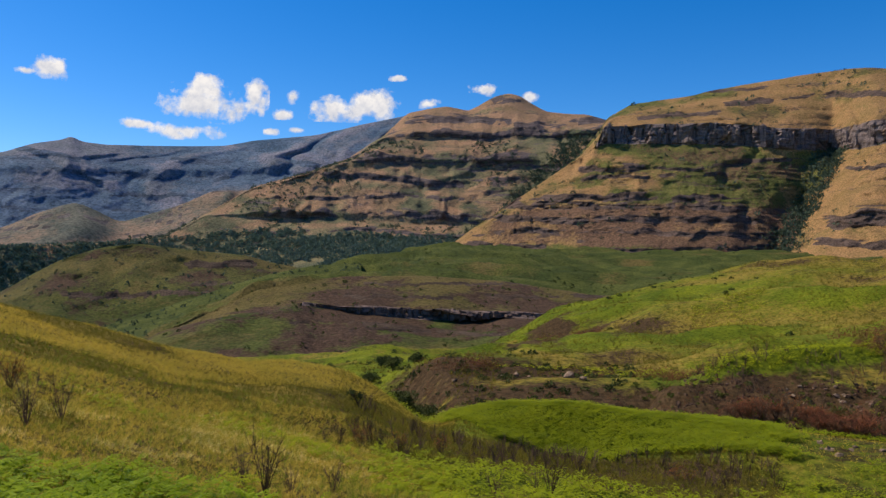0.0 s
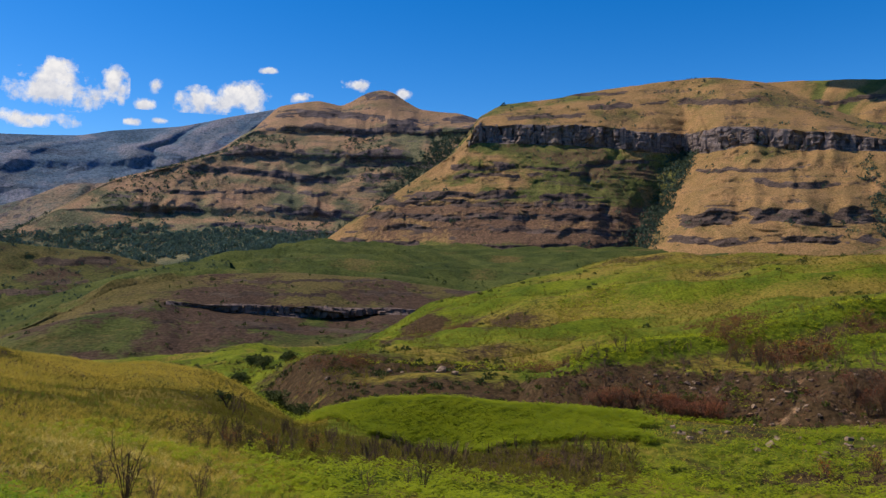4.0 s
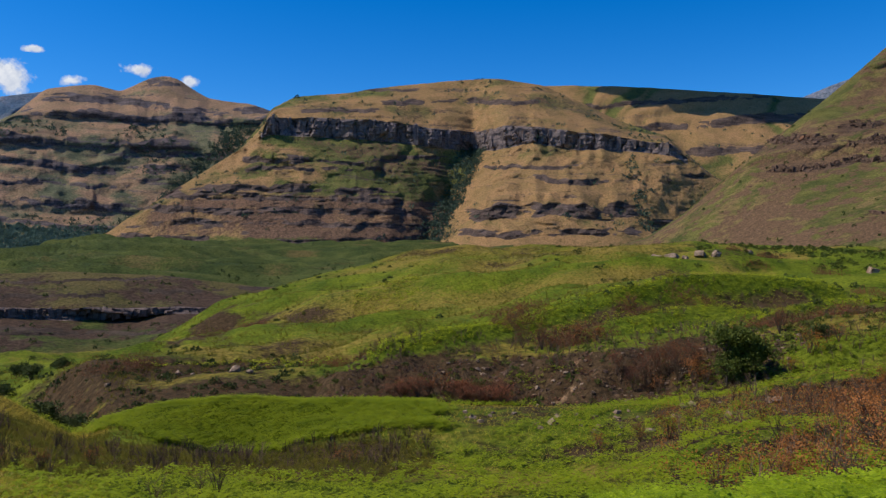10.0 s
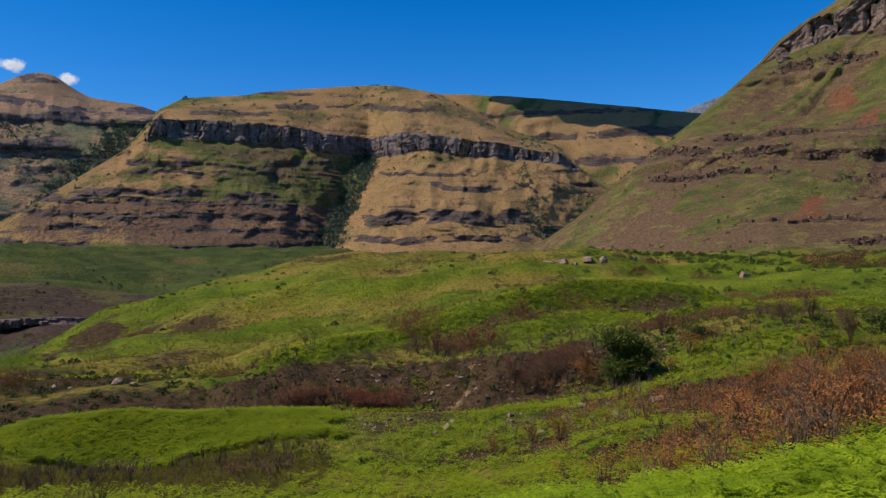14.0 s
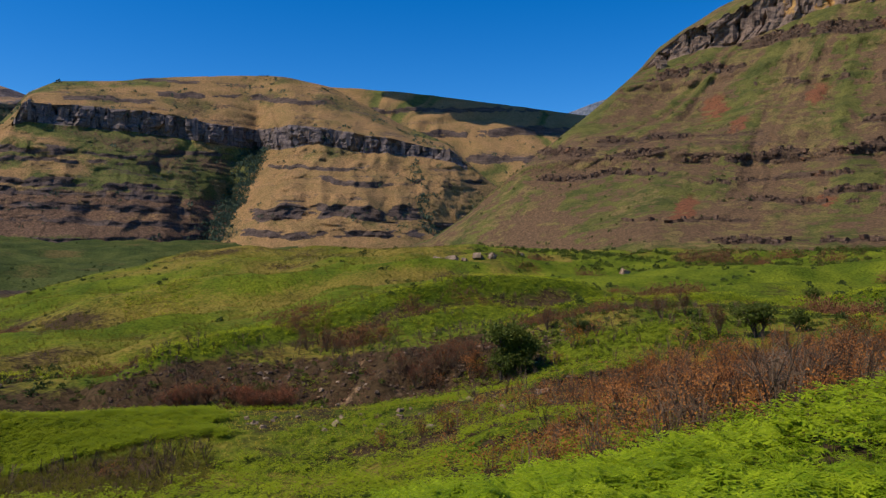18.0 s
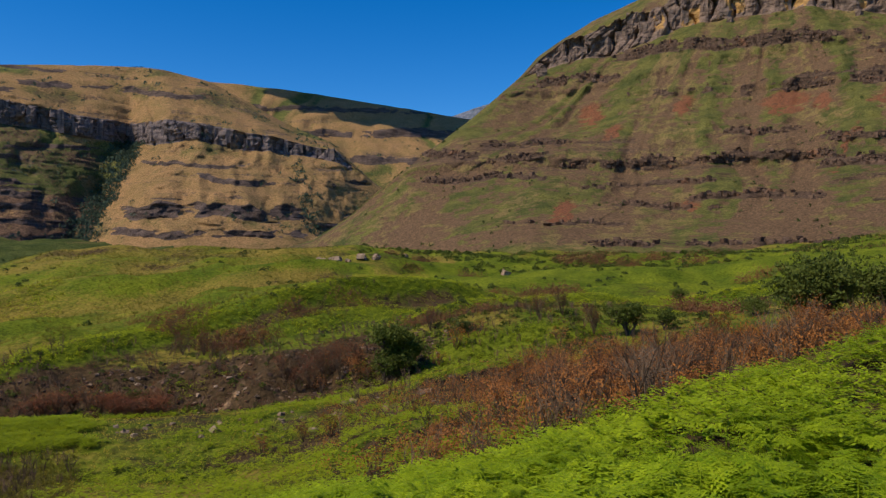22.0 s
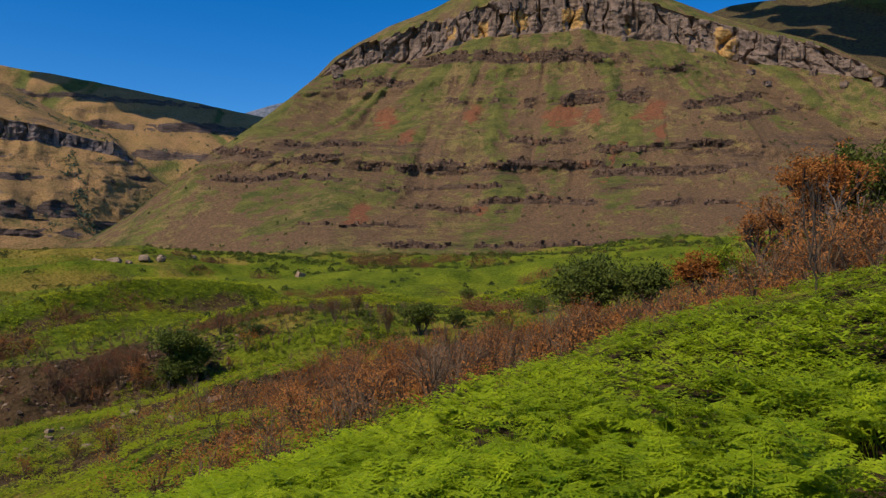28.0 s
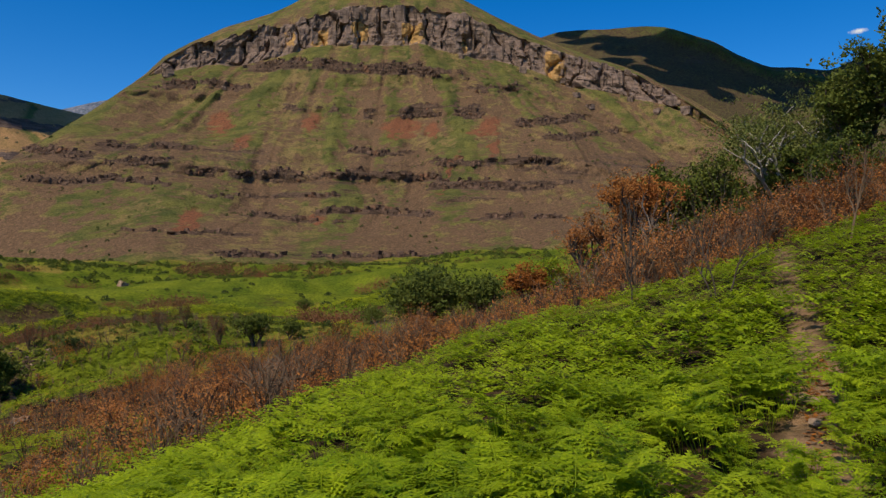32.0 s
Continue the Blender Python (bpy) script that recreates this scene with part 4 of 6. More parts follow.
# the near hill with its sandstone crown
A = np.arange(36, 104, 0.1)
LEFT_C = ((36, 0.2), (38, 0.9), (39.7, 1.4), (42.2, 3), (44.2, 4.8), (47.8, 7.7), (51.3, 10.3), (54.9, 13.3))
crown = Relief(A, [
    (270, ((36, -0.5), (43.8, 0.4), (61, 0.4), (74, 0), (81.6, 0.8), (90, 1), (104, 1)), 60),
    (350, ((36, 0), (38, 0.7), (39.7, 1.1), (42.2, 2.4), (44, 3), (50, 3.4), (66.9, 3.3), (76, 4), (90, 4.6), (104, 3)), 50),
    (430, LEFT_C[:4] + ((44.2, 4.6), (46.5, 6.2), (51.5, 6.5), (57, 6.9), (63, 6.3), (69, 6.3), (74, 6.6), (80.7, 7.3), (87.4, 7), (95, 5.8), (104, 3.4)), 12),
    (433, LEFT_C[:5] + ((46.8, 6.8), (51.5, 7.3), (57, 7.7), (63, 7.1), (69, 7.1), (74, 7.4), (80.7, 8.1), (87.4, 7.7), (95, 6.2), (104, 3.5)), 40),
    (520, LEFT_C[:6] + ((50.5, 9.6), (55, 10), (59.9, 10.1), (67, 11.2), (75, 11.6), (80, 11.4), (87, 10.4), (93, 8), (104, 3.6)), 30),
    (570, LEFT_C[:7] + ((53.5, 12), (56.8, 12.1), (62.7, 12.8), (69, 13.7), (74.7, 14.1), (80.7, 13.5), (86, 11.8), (90, 10.4), (95, 8.8), (104, 4.2)), 6),
    (572, LEFT_C[:7] + ((54, 12.4), (56.8, 12.6), (62.7, 13.3), (69, 14.2), (74.7, 14.6), (80.7, 14), (86, 12.3), (90, 10.8), (95, 9.2), (104, 4.4)), 26),
    (622, LEFT_C + ((56.4, 13.7), (59.9, 14.7), (62.6, 14.9), (66.3, 16), (70.5, 16.6), (74.7, 16.8), (79.4, 15.9), (82.8, 14.9), (85.7, 13.8), (89.9, 13.1), (93, 12), (95, 11), (98, 9.2), (101, 7.2), (104, 5)), 36),
    (628, LEFT_C[:-1] + ((55.2, 13.4), (56.2, 14.3), (56.5, 14.7), (58.7, 16), (61.8, 17), (65.8, 17.9), (69.6, 19.2), (74.2, 19.4), (78.5, 18.7), (83.2, 16.9), (87.8, 15.4), (91.1, 14.5), (93, 13.2), (95, 11.9), (98, 9.9), (101, 7.6), (104, 5.2)), 24),
    (700, LEFT_C[:-1] + ((55.2, 13.5), (56.4, 14.8), (58.3, 16), (60.6, 17.2), (63.8, 18.4), (65.4, 19.2), (67, 20.2), (70.4, 20.8), (75.5, 20.8), (78.1, 19.9), (80.7, 18.6), (84.1, 17.1), (87.4, 15.8), (89.9, 14.9), (92.6, 13.6), (95, 12.2), (98, 10.2), (101, 7.9), (104, 5.4)), 6),
    (800, ((36, -2), (60, 8), (80, 10), (104, 1)), 0)], pinch=(470, ((36, 0.25), (42, 0.45), (56, 1), (90, 1), (98, 0.6), (104, 0.4))), soft=0.25, ease=1)
g, m = rugged(crown, 4.5, 30, 3.5, 16, 0.6, 5.4, 1.0, seed=6.6, hi=crown.at[9], fan=(73, 1.22), warp=6, taper=0.08 + 0.92 * step(A, 46, 62))
m = np.maximum(m * 0.35, scarps(crown, ((14.2, 62, 78, 0.5), (13.4, 78.5, 84, 0.4), (12.6, 56, 62, 0.4), (11.6, 71, 79.5, 0.75), (11.7, 63, 70, 0.35), (11.0, 82, 87, 0.4), (9.8, 84, 90, 0.35), (8.9, 69, 75, 0.25), (8.2, 52, 58.5, 0.35),
                                       (8.1, 76, 86, 0.4), (7.4, 46.5, 57, 0.4), (6.8, 58, 77, 0.5), (6.3, 75, 86, 0.5), (5.9, 48, 57, 0.3), (5.4, 59, 69, 0.25), (4.4, 67, 76, 0.35), (3.6, 62, 71, 0.25), (3.9, 77, 86, 0.25), (2.6, 54, 63, 0.2), (1.2, 60, 76, 0.22)), 6.0, steep=(0.2 + 0.8 * step(A, 51, 60))[None]))
buttress(crown, crown.at[7], crown.at[8], 12, 19, 6.0, 13)
AC = A[None] + 0 * g
rows = np.arange(len(crown.R))[:, None] + 0 * g
up_cliff = (rows - crown.at[7]) / (crown.at[8] - crown.at[7])
for a, w in ((61.2, 1.0), (72.2, 0.8), (67.4, 0.5), (79.3, 0.5), (85.9, 0.6)):
    crown.R += 4 * np.exp(-((AC - a) / w) ** 4) * between(up_cliff, -0.05, 0.02, 0.35, 0.75)
top_row = crown.at[8]
crown.Z[top_row - 3:top_row + 3] += (np.round(vnoise(A / 0.55, 0, 4.0) * 3) / 3 - 0.5)[None] * 5 * between(A, 56, 58, 92, 94)[None]
pc = crown.xyz()
patch = fbm(pc[..., 0] / 35, pc[..., 1] / 35, pc[..., 2] / 30, 4)
ledge_c = m
EC = np.degrees(np.arctan2(crown.Z - EYE, crown.R))
fan_c = np.radians(AC - 73) * 470 / (1.22 - crown.v)
streak_c = fbm(fan_c / 13 + 0.9 * patch, crown.v * 9, 4.0, 4)
spots_c = fbm(pc[..., 0] / 12, pc[..., 1] / 12, pc[..., 2] / 9, 4)
fine_c = fbm(pc[..., 0] / 4, pc[..., 1] / 4, pc[..., 2] / 3, 3)
beds_c = fbm(np.radians(AC) * 450 / 26, pc[..., 2] / 3.0, 3.0, 4)
red = np.zeros_like(g)
for a, e, w, tall in ((60.3, 10.6, 0.9, 0.9), (62, 9.3, 0.6, 0.6), (66.9, 11, 0.8, 0.7), (73.6, 10.8, 1.5, 0.9), (75.9, 10.6, 0.6, 0.7), (80, 10.9, 1.0, 0.8), (80.6, 9.4, 0.4, 0.6), (77.1, 7.4, 0.25, 1.8), (58.3, 3.5, 0.9, 1.0), (67.4, 3.9, 0.7, 0.4)):
    red = np.maximum(red, np.exp(-((AC - a + 0.5 * spots_c - 0.35 * (EC - e)) / w) ** 2 - ((EC - e + 0.3 * fine_c) / tall) ** 2))
rib = 0.62 - g
EW = EC + 0.9 * patch + 0.5 * streak_c
middle = between(EW, 5.2, 6.2, 8.4, 9.4) * step(AC, 41, 45)
bottom = (1 - step(EW, 4.6, 6.0)) * step(AC, 42, 47)
talus = step(EW, 12.6, 14.2)
apron = between(AC + 2 * patch, 76, 79, 86, 90) * (1 - step(EC + 0.5 * patch, 1.2, 3.2)) + (1 - step(EC + 0.6 * patch, 0.5, 1.2))
crown.cover = np.clip(np.stack([0.42 + 0.6 * rib + 0.32 * patch + 0.26 * streak_c + 0.5 * fine_c + 0.22 * talus - 0.22 * middle - 0.05 * bottom + 0.45 * apron,
                                0.42 + 0.22 * middle + 0.12 * bottom - 0.2 * talus - 0.5 * apron + 0.2 * patch - 0.25 * streak_c + 0.45 * fine_c + 0.2 * beds_c - 0.4 * rib,
                                np.maximum(m * 0.95, (0.22 + 0.3 * beds_c) * middle),
                                red * (0.85 + 0.5 * fine_c)], -1), 0, 1)
edge_c = (1 - step(AC + 3 * patch, 49, 57)) * step(EC, 8.5, 9.5)
crown.cover[..., 0] += edge_c * (0.72 + 0.2 * spots_c - crown.cover[..., 0])
crown.cover[..., 1:3] *= 1 - 0.8 * edge_c[..., None]
ochre = np.zeros_like(g)
for a, w, lo, hi in ((67.3, 0.8, 0.0, 0.6), (70.3, 0.7, 0.1, 0.7), (74.3, 1.1, 0.05, 0.62), (84.9, 0.9, 0.0, 0.8), (65.2, 0.5, 0.2, 0.7), (78.2, 0.3, 0.1, 0.5)):
    ochre = np.maximum(ochre, np.exp(-((AC - a + 0.15 * spots_c) / w) ** 4) * between(up_cliff + 0.12 * fine_c, lo - 0.1, lo + 0.08, hi - 0.1, hi + 0.1))
on_cliff = (rows >= crown.at[7]) & (rows <= crown.at[8]) & (AC > 55.8) & (AC < 93.8)
crown.cover[..., 0] = np.where(on_cliff, 0.65 * ochre, crown.cover[..., 0])
crown_hill = thing("crowned_hill", "steep brown and green hill with a sandstone cliff crown", "hill", kind="structure")
crown.part("lower_slope", HILL, 0, crown.at[7], crown_hill)
crown_cliff = crown.part("cliff", CLIFF, crown.at[7], crown.at[8], crown_hill, "weathered grey and ochre sandstone cliff crown", a0=55.8, a1=93.8, smooth=False)
crown.part("flank", HILL, crown.at[7], crown.at[8], crown_hill, a1=55.9)
crown.part("flank", HILL, crown.at[7], crown.at[8], crown_hill, a0=93.7)
crown.part("summit", HILL, crown.at[8], len(crown.R) - 1, crown_hill)


# ---- plants: small templates of vertices and triangles ----
rng = np.random.default_rng(11)


def tube(points, radii, sides=4):
    """A tapering stem along points."""
    pts, V, F = [Vector(p) for p in points], [], []
    for i, p in enumerate(pts):
        d = (pts[min(i + 1, len(pts) - 1)] - pts[max(i - 1, 0)]).normalized()
        u = d.cross(Vector((0.31, 0.87, 0.38))).normalized()
        w = d.cross(u)
        for k in range(sides):
            a = 2 * math.pi * k / sides
            V.append(p + (u * math.cos(a) + w * math.sin(a)) * radii[i])
    for i in range(len(pts) - 1):
        for k in range(sides):
            a, b = i * sides + k, i * sides + (k + 1) % sides
            F += [(a, b, b + sides), (a, b + sides, a + sides)]
    return np.array([tuple(v) for v in V]), np.array(F)


def joined(parts):
    V, F, base = [], [], 0
    for v, f in parts:
        V.append(v)
        F.append(f + base)
        base += len(v)
    return np.concatenate(V), np.concatenate(F)


def leaf(base, along, side, length, width):
    """A kite-shaped leaf."""
    b, t = Vector(base), Vector(base) + Vector(along) * length
    m = b + Vector(along) * length * 0.4
    s = Vector(side) * width * 0.5
    return np.array([tuple(b), tuple(m + s), tuple(t), tuple(m - s)]), np.array([(0, 1, 2), (0, 2, 3)])


def fern_plant(r, fronds, pairs, split, stalks=True):
    """A bracken plant about half a metre high: upright stalks with triangular, arching blades of paired leaflets."""
    parts = []
    for k in range(fronds):
        a = 2 * math.pi * (k + r.random() * 0.7) / fronds
        out = Vector((math.cos(a), math.sin(a), 0))
        side = Vector((-math.sin(a), math.cos(a), 0))
        tip = 0.75 * (r.random() - 0.5)
        side = side * math.cos(tip) + Vector((0, 0, math.sin(tip)))
        h, L, lift = 0.14 + 0.36 * r.random(), 0.20 + 0.14 * r.random(), 0.4 + 0.9 * r.random()
        foot, neck = out * 0.05, out * 0.12 + Vector((0, 0, h))
        rise = [neck + out * L * s + Vector((0, 0, L * (lift * s - (0.2 + 0.62 * lift) * s * s))) for s in (0, 0.35, 0.7, 1)]
        if stalks:
            parts.append(tube([foot] + rise, [0.004, 0.003, 0.0025, 0.002, 0.0015], 3))
        for i in range(pairs + 1):
            s = i / pairs
            p = neck + out * L * s + Vector((0, 0, L * (lift * s - (0.2 + 0.62 * lift) * s * s)))
            w = 0.52 * L * (1 - s) ** 0.8 + 0.02
            if i == pairs:
                parts.append(leaf(p, out - Vector((0, 0, 0.4)), side, 0.06, 0.03))
                continue
            for q in (-1, 1):
                d = (side * q + out * 0.45 + Vector((0, 0, -0.25 + 0.45 * r.random()))).normalized()
                across = d.cross(Vector((0, 0, 1))).normalized()
                if split:
                    for j in range(split):
                        u = (j + 0.4) / split
                        for o in (-1, 1):
                            dd = (across * o + d * 0.6 + Vector((0, 0, -0.15))).normalized()
                            parts.append(leaf(p + d * w * u, dd, d, w * 0.40 * (1.08 - u * 0.8), w * 0.48 / split))
                    parts.append(leaf(p, d, across, w * 1.0, w * 0.5 / split))
                else:
                    parts.append(leaf(p, d, across, w * 1.1, max(w * 0.42, L / pairs * 0.85)))
    return joined(parts)


def clump(r, count, leaf_size, high=1.0):
    """A ragged dome of leaf sprays, one unit wide."""
    parts = []
    for _ in range(count):
        a, e = r.random() * 6.283, math.asin(r.random())
        d = Vector((math.cos(a) * math.cos(e), math.sin(a) * math.cos(e), math.sin(e) * high))
        p = d * (0.5 * (0.35 + 0.65 * r.random() ** 0.5))
        t = Vector(r.normal(0, 1, 3)).normalized()
        parts.append(leaf(p, (d + t).normalized(), d.cross(t).normalized(), leaf_size * (0.6 + 0.8 * r.random()), leaf_size * 0.7))
    return joined(parts)


def tuft(r, blades, spread=0.55):
    """Grass blades from one root, one unit high."""
    parts = []
    for _ in range(blades):
        a, h, w = r.random() * 6.283, 0.4 + 0.6 * r.random(), 0.018 + 0.022 * r.random()
        o = Vector((math.cos(a), math.sin(a), 0))
        s = Vector((-math.sin(a), math.cos(a), 0))
        b = o * 0.08 * r.random()
        t = b + o * spread * (0.3 + r.random()) + Vector((0, 0, h))
        parts.append((np.array([tuple(b - s * w), tuple(b + s * w), tuple(t)]), np.array([(0, 1, 2)])))
    return joined(parts)


def twigs(r, stems, forks, thick=0.012):
    """Bare stems of a burnt shrub, one unit high, and the twig ends."""
    parts, ends = [], []
    for _ in range(stems):
        a, tilt = r.random() * 6.283, 0.12 + 0.38 * r.random()
        d = Vector((math.cos(a) * tilt, math.sin(a) * tilt, 1)).normalized()
        L = 0.55 + 0.45 * r.random()
        mid = d * L * 0.55 + Vector(r.normal(0, 0.02, 3))
        top = d * L + Vector(r.normal(0, 0.05, 3))
        parts.append(tube([(0, 0, 0), mid, top], [thick, thick * 0.7, thick * 0.25], 3))
        ends.append(top)
        for _ in range(forks):
            u = 0.35 + 0.6 * r.random()
            p = mid.lerp(top, max(0, (u - 0.5) * 2)) if u > 0.5 else mid * (u * 2)
            q = p + (d * 0.6 + Vector(r.normal(0, 0.45, 3))).normalized() * (0.16 + 0.2 * r.random())
            parts.append(tube([p, q], [thick * 0.5, thick * 0.15], 3))
            ends.append(q)
    return joined(parts), ends


def withered(r, ends, per, size):
    """Dead leaves hanging on twig ends."""
    parts = []
    for e in ends:
        for _ in range(per):
            d = Vector(r.normal(0, 1, 3)).normalized()
            parts.append(leaf(e + Vector(r.normal(0, 0.05, 3)), d, d.cross(Vector((0.2, 0.3, 0.9))).normalized(), size * (0.6 + 0.8 * r.random()), size * 0.6))
    return joined(parts)


def rock(r, flat=0.7, sub=2, sharp=0.35):
    """A weathered boulder one unit wide, sitting on its flattened base."""
    bm = bmesh.new()
    bmesh.ops.create_icosphere(bm, subdivisions=sub, radius=0.5)
    off = Vector(r.random(3) * 50)
    cuts = [(Vector(r.normal(0, 1, 3)).normalized(), 0.24 + 0.16 * r.random()) for _ in range(9)]
    for v in bm.verts:
        v.co *= 1 + sharp * noise.fractal(v.co * 2.2 + off, 0.8, 2.2, 3)
        for nrm, dist in cuts:
            over = v.co.dot(nrm) - dist
            if over > 0:
                v.co -= nrm * over * 0.96
        v.co.z = max(v.co.z, -0.28) * flat
    V = np.array([tuple(v.co) for v in bm.verts])
    F = np.array([[v.index for v in f.verts] for f in bm.faces])
    bm.free()
    return V, F


FERN = leaf_material("bracken green", (0.115, 0.215, 0.007), (0.45, 0.555, 0.022), 0.55, 0.42)
FERN_FAR = leaf_material("bracken drift", (0.175, 0.240, 0.008), (0.350, 0.40, 0.015), 0.7, 0.34)
# brighter copy of FERN_FAR: sunlight put into the colour against the plants' own shade
DRIFT = leaf_material("brightened bracken of the valley side", (0.255, 0.325, 0.010), (0.43, 0.48, 0.017), 0.7, 0.46)
STRAW = leaf_material("dry grass", (0.62, 0.46, 0.092), (0.42, 0.385, 0.05), 0.7, 0.45)
SEED = leaf_material("pale grass seed heads", (0.86, 0.70, 0.26), (0.66, 0.56, 0.14), 0.7, 0.5)
DARK_GRASS = leaf_material("dark olive grass", (0.23, 0.185, 0.03), (0.15, 0.15, 0.022), 0.7, 0.35)
MAROON = leaf_material("dark scorched leaves", (0.29, 0.098, 0.044), (0.15, 0.068, 0.042), 0.85, 0.25)
SCRUB = leaf_material("dark scrub", (0.045, 0.068, 0.022), (0.085, 0.105, 0.03), 0.7, 0.2)
# paler and bluer than SCRUB, with distance haze in the leaf colour
WOODS = leaf_material("hazy far woods", (0.085, 0.14, 0.115), (0.13, 0.19, 0.15), 0.8, 0.25)
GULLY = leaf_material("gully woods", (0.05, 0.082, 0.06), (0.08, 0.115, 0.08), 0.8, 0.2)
GREEN = leaf_material("bush green", (0.065, 0.092, 0.018), (0.14, 0.165, 0.032), 0.55, 0.25)
OLIVE = leaf_material("olive tree leaves", (0.10, 0.125, 0.035), (0.17, 0.19, 0.05), 0.5, 0.25)
DEAD = leaf_material("scorched leaves", (0.43, 0.170, 0.046), (0.28, 0.125, 0.050), 0.85, 0.25)
HEATH_LEAF = leaf_material("scorched heath leaves", (0.25, 0.105, 0.05), (0.15, 0.08, 0.048), 0.85, 0.2)
ORANGE = leaf_material("rust leaves", (0.36, 0.14, 0.028), (0.23, 0.085, 0.024), 0.85, 0.25)
LIME = leaf_material("lime leaves", (0.24, 0.30, 0.02), (0.15, 0.22, 0.02), 0.6, 0.35)


def bark(name, a, b, wave):
    m, n, l, sh = material(name, 0.9, 0.1)
    f = noise_node(n, l, wave, 6, 0.7, (1, 1, 0.2))
    l.new(mix(n, l, ramp(n, l, f, 0.35, 0.65), a, b), sh.inputs["Base Color"])
    bump(n, l, sh, f, 0.8, 0.02)
    return m


CHARRED = bark("charred stems", (0.08, 0.054, 0.036), (0.19, 0.128, 0.08), 9)
PALE_BARK = bark("pale bark", (0.27, 0.225, 0.185), (0.14, 0.115, 0.095), 6)
WHITE_BARK = bark("weathered pale limbs", (0.46, 0.42, 0.36), (0.28, 0.25, 0.21), 6)
BROWN_BARK = bark("brown bark", (0.11, 0.085, 0.065), (0.055, 0.042, 0.034), 6)

FRONDS = [fern_plant(rng, 1, 9, 3) for _ in range(5)]
FERN_FINE = [fern_plant(rng, 8, 5, 2) for _ in range(4)]
FERN_MID = [fern_plant(rng, 7, 4, 0, False) for _ in range(4)]
FERN_LOW = [fern_plant(rng, 4, 2, 0, False) for _ in range(5)]
FERN_HALF = [fern_plant(rng, 7, 4, 1, False) for _ in range(5)]
CLUMP = [clump(rng, 16, 0.46, 0.9) for _ in range(5)]
CLUMP_FINE = [clump(rng, 56, 0.25, 0.9) for _ in range(4)]
TUFT = [tuft(rng, 10, 0.7) for _ in range(6)]


def ground_points(count, a0, a1, r0, r1, keep=None):
    """Random places on the ground between two azimuths and ranges, evenly by area."""
    az = a0 + (a1 - a0) * rng.random(count)
    r = np.sqrt(r0 ** 2 + (r1 ** 2 - r0 ** 2) * rng.random(count))
    if keep is not None:
        ok = keep(az, r)
        az, r = az[ok], r[ok]
    z = ground.height(az, r)
    return np.stack([r * np.sin(np.radians(az)), r * np.cos(np.radians(az)), z], -1)


def on_ground(az, r, sink=0.0):
    return Vector((r * math.sin(radians(az)), r * math.cos(radians(az)), float(ground.height(az, r)[0]) - sink))


# ---- bracken on the near slope ----
SIL = ((36, 24), (40, 20), (44, 15), (52, 16), (60, 17), (67, 19), (73, 21), (82, 24), (90, 26), (100, 29), (107, 32), (120, 36))


def trail(az, r):
    """How far a place lies from the middle of the foot trail, in metres."""
    mid = np.interp(r, (5, 9, 13, 20, 29), (103.5, 102.6, 103.0, 101.0, 100.6))
    return np.abs(az - mid) * np.pi / 180 * r


def fern_here(az, r):
    x, y = r * np.sin(np.radians(az)), r * np.cos(np.radians(az))
    gap = fbm(x / 1.1, y / 1.1, 0 * x, 3)
    edge = np.interp(az, [p[0] for p in SIL], [p[1] for p in SIL]) + 1.2
    return (r < edge) & (gap > -0.34 - 0.009 * r - 0.1 * (r < 9) - 0.35 * (az > 96) * (r < 9)) & (r > 5.2) & (trail(az, r) > np.interp(r, (7.4, 8.2, 12, 15, 18, 30), (0.02, 0.26, 0.3, 0.26, 0.12, 0.1)))


def lumps(P, vary=1.0):
    """Taller and lower bracken, by the place."""
    return 0.78 - 0.26 * vary + 0.5 * vary * step(fbm(P[:, 0] / 1.3, P[:, 1] / 1.3, 5.0, 2), -0.5, 0.6) + 0.3 * rng.random(len(P))


near = ground_points(700, 40, 114, 4.5, 12, fern_here)
order = np.argsort(np.hypot(near[:, 0], near[:, 1]) + np.abs(np.degrees(np.arctan2(near[:, 0], near[:, 1])) - 84) * 0.03)
single, rest = near[order][:300], near[order][300:]
tagged(scatter("bracken", FERN_FINE, rest, lumps(rest), FERN, rng, lean=0.16), "bright green bracken between the nearest ferns", "bracken", kind="stuff")
frond_meshes = []
for v, f in FRONDS:
    a = math.atan2(v[-3:, 1].mean(), v[-3:, 0].mean())
    c, q = math.cos(-a), math.sin(-a)
    proto = mesh_object("frond", np.stack([v[:, 0] * c - v[:, 1] * q, v[:, 0] * q + v[:, 1] * c, v[:, 2]], -1), [f], FERN, smooth=False)
    frond_meshes.append(proto.data)
    bpy.data.objects.remove(proto)
for p, s in zip(single, lumps(single)):
    fern = thing("bracken_fern", "bright green bracken fern growing on bare burnt soil", "fern", "bracken on the slope")
    count = int(rng.integers(7, 10))
    fern.matrix_world = Matrix.Translation(p) @ Euler((rng.normal(0, 0.16), rng.normal(0, 0.16), rng.random() * 6.28)).to_matrix().to_4x4() @ Matrix.Diagonal((s, s, s, 1))
    for k in range(count):
        fr = new("frond", frond_meshes[int(rng.integers(0, 5))])
        fr.parent = fern
        g = 0.8 + 0.4 * rng.random()
        fr.matrix_basis = Matrix.Rotation(6.2832 * (k + 0.6 * rng.random()) / count, 4, "Z") @ Matrix.Diagonal((g, g, g, 1))
mid_slope = ground_points(1500, 38, 118, 11.6, 19, fern_here)
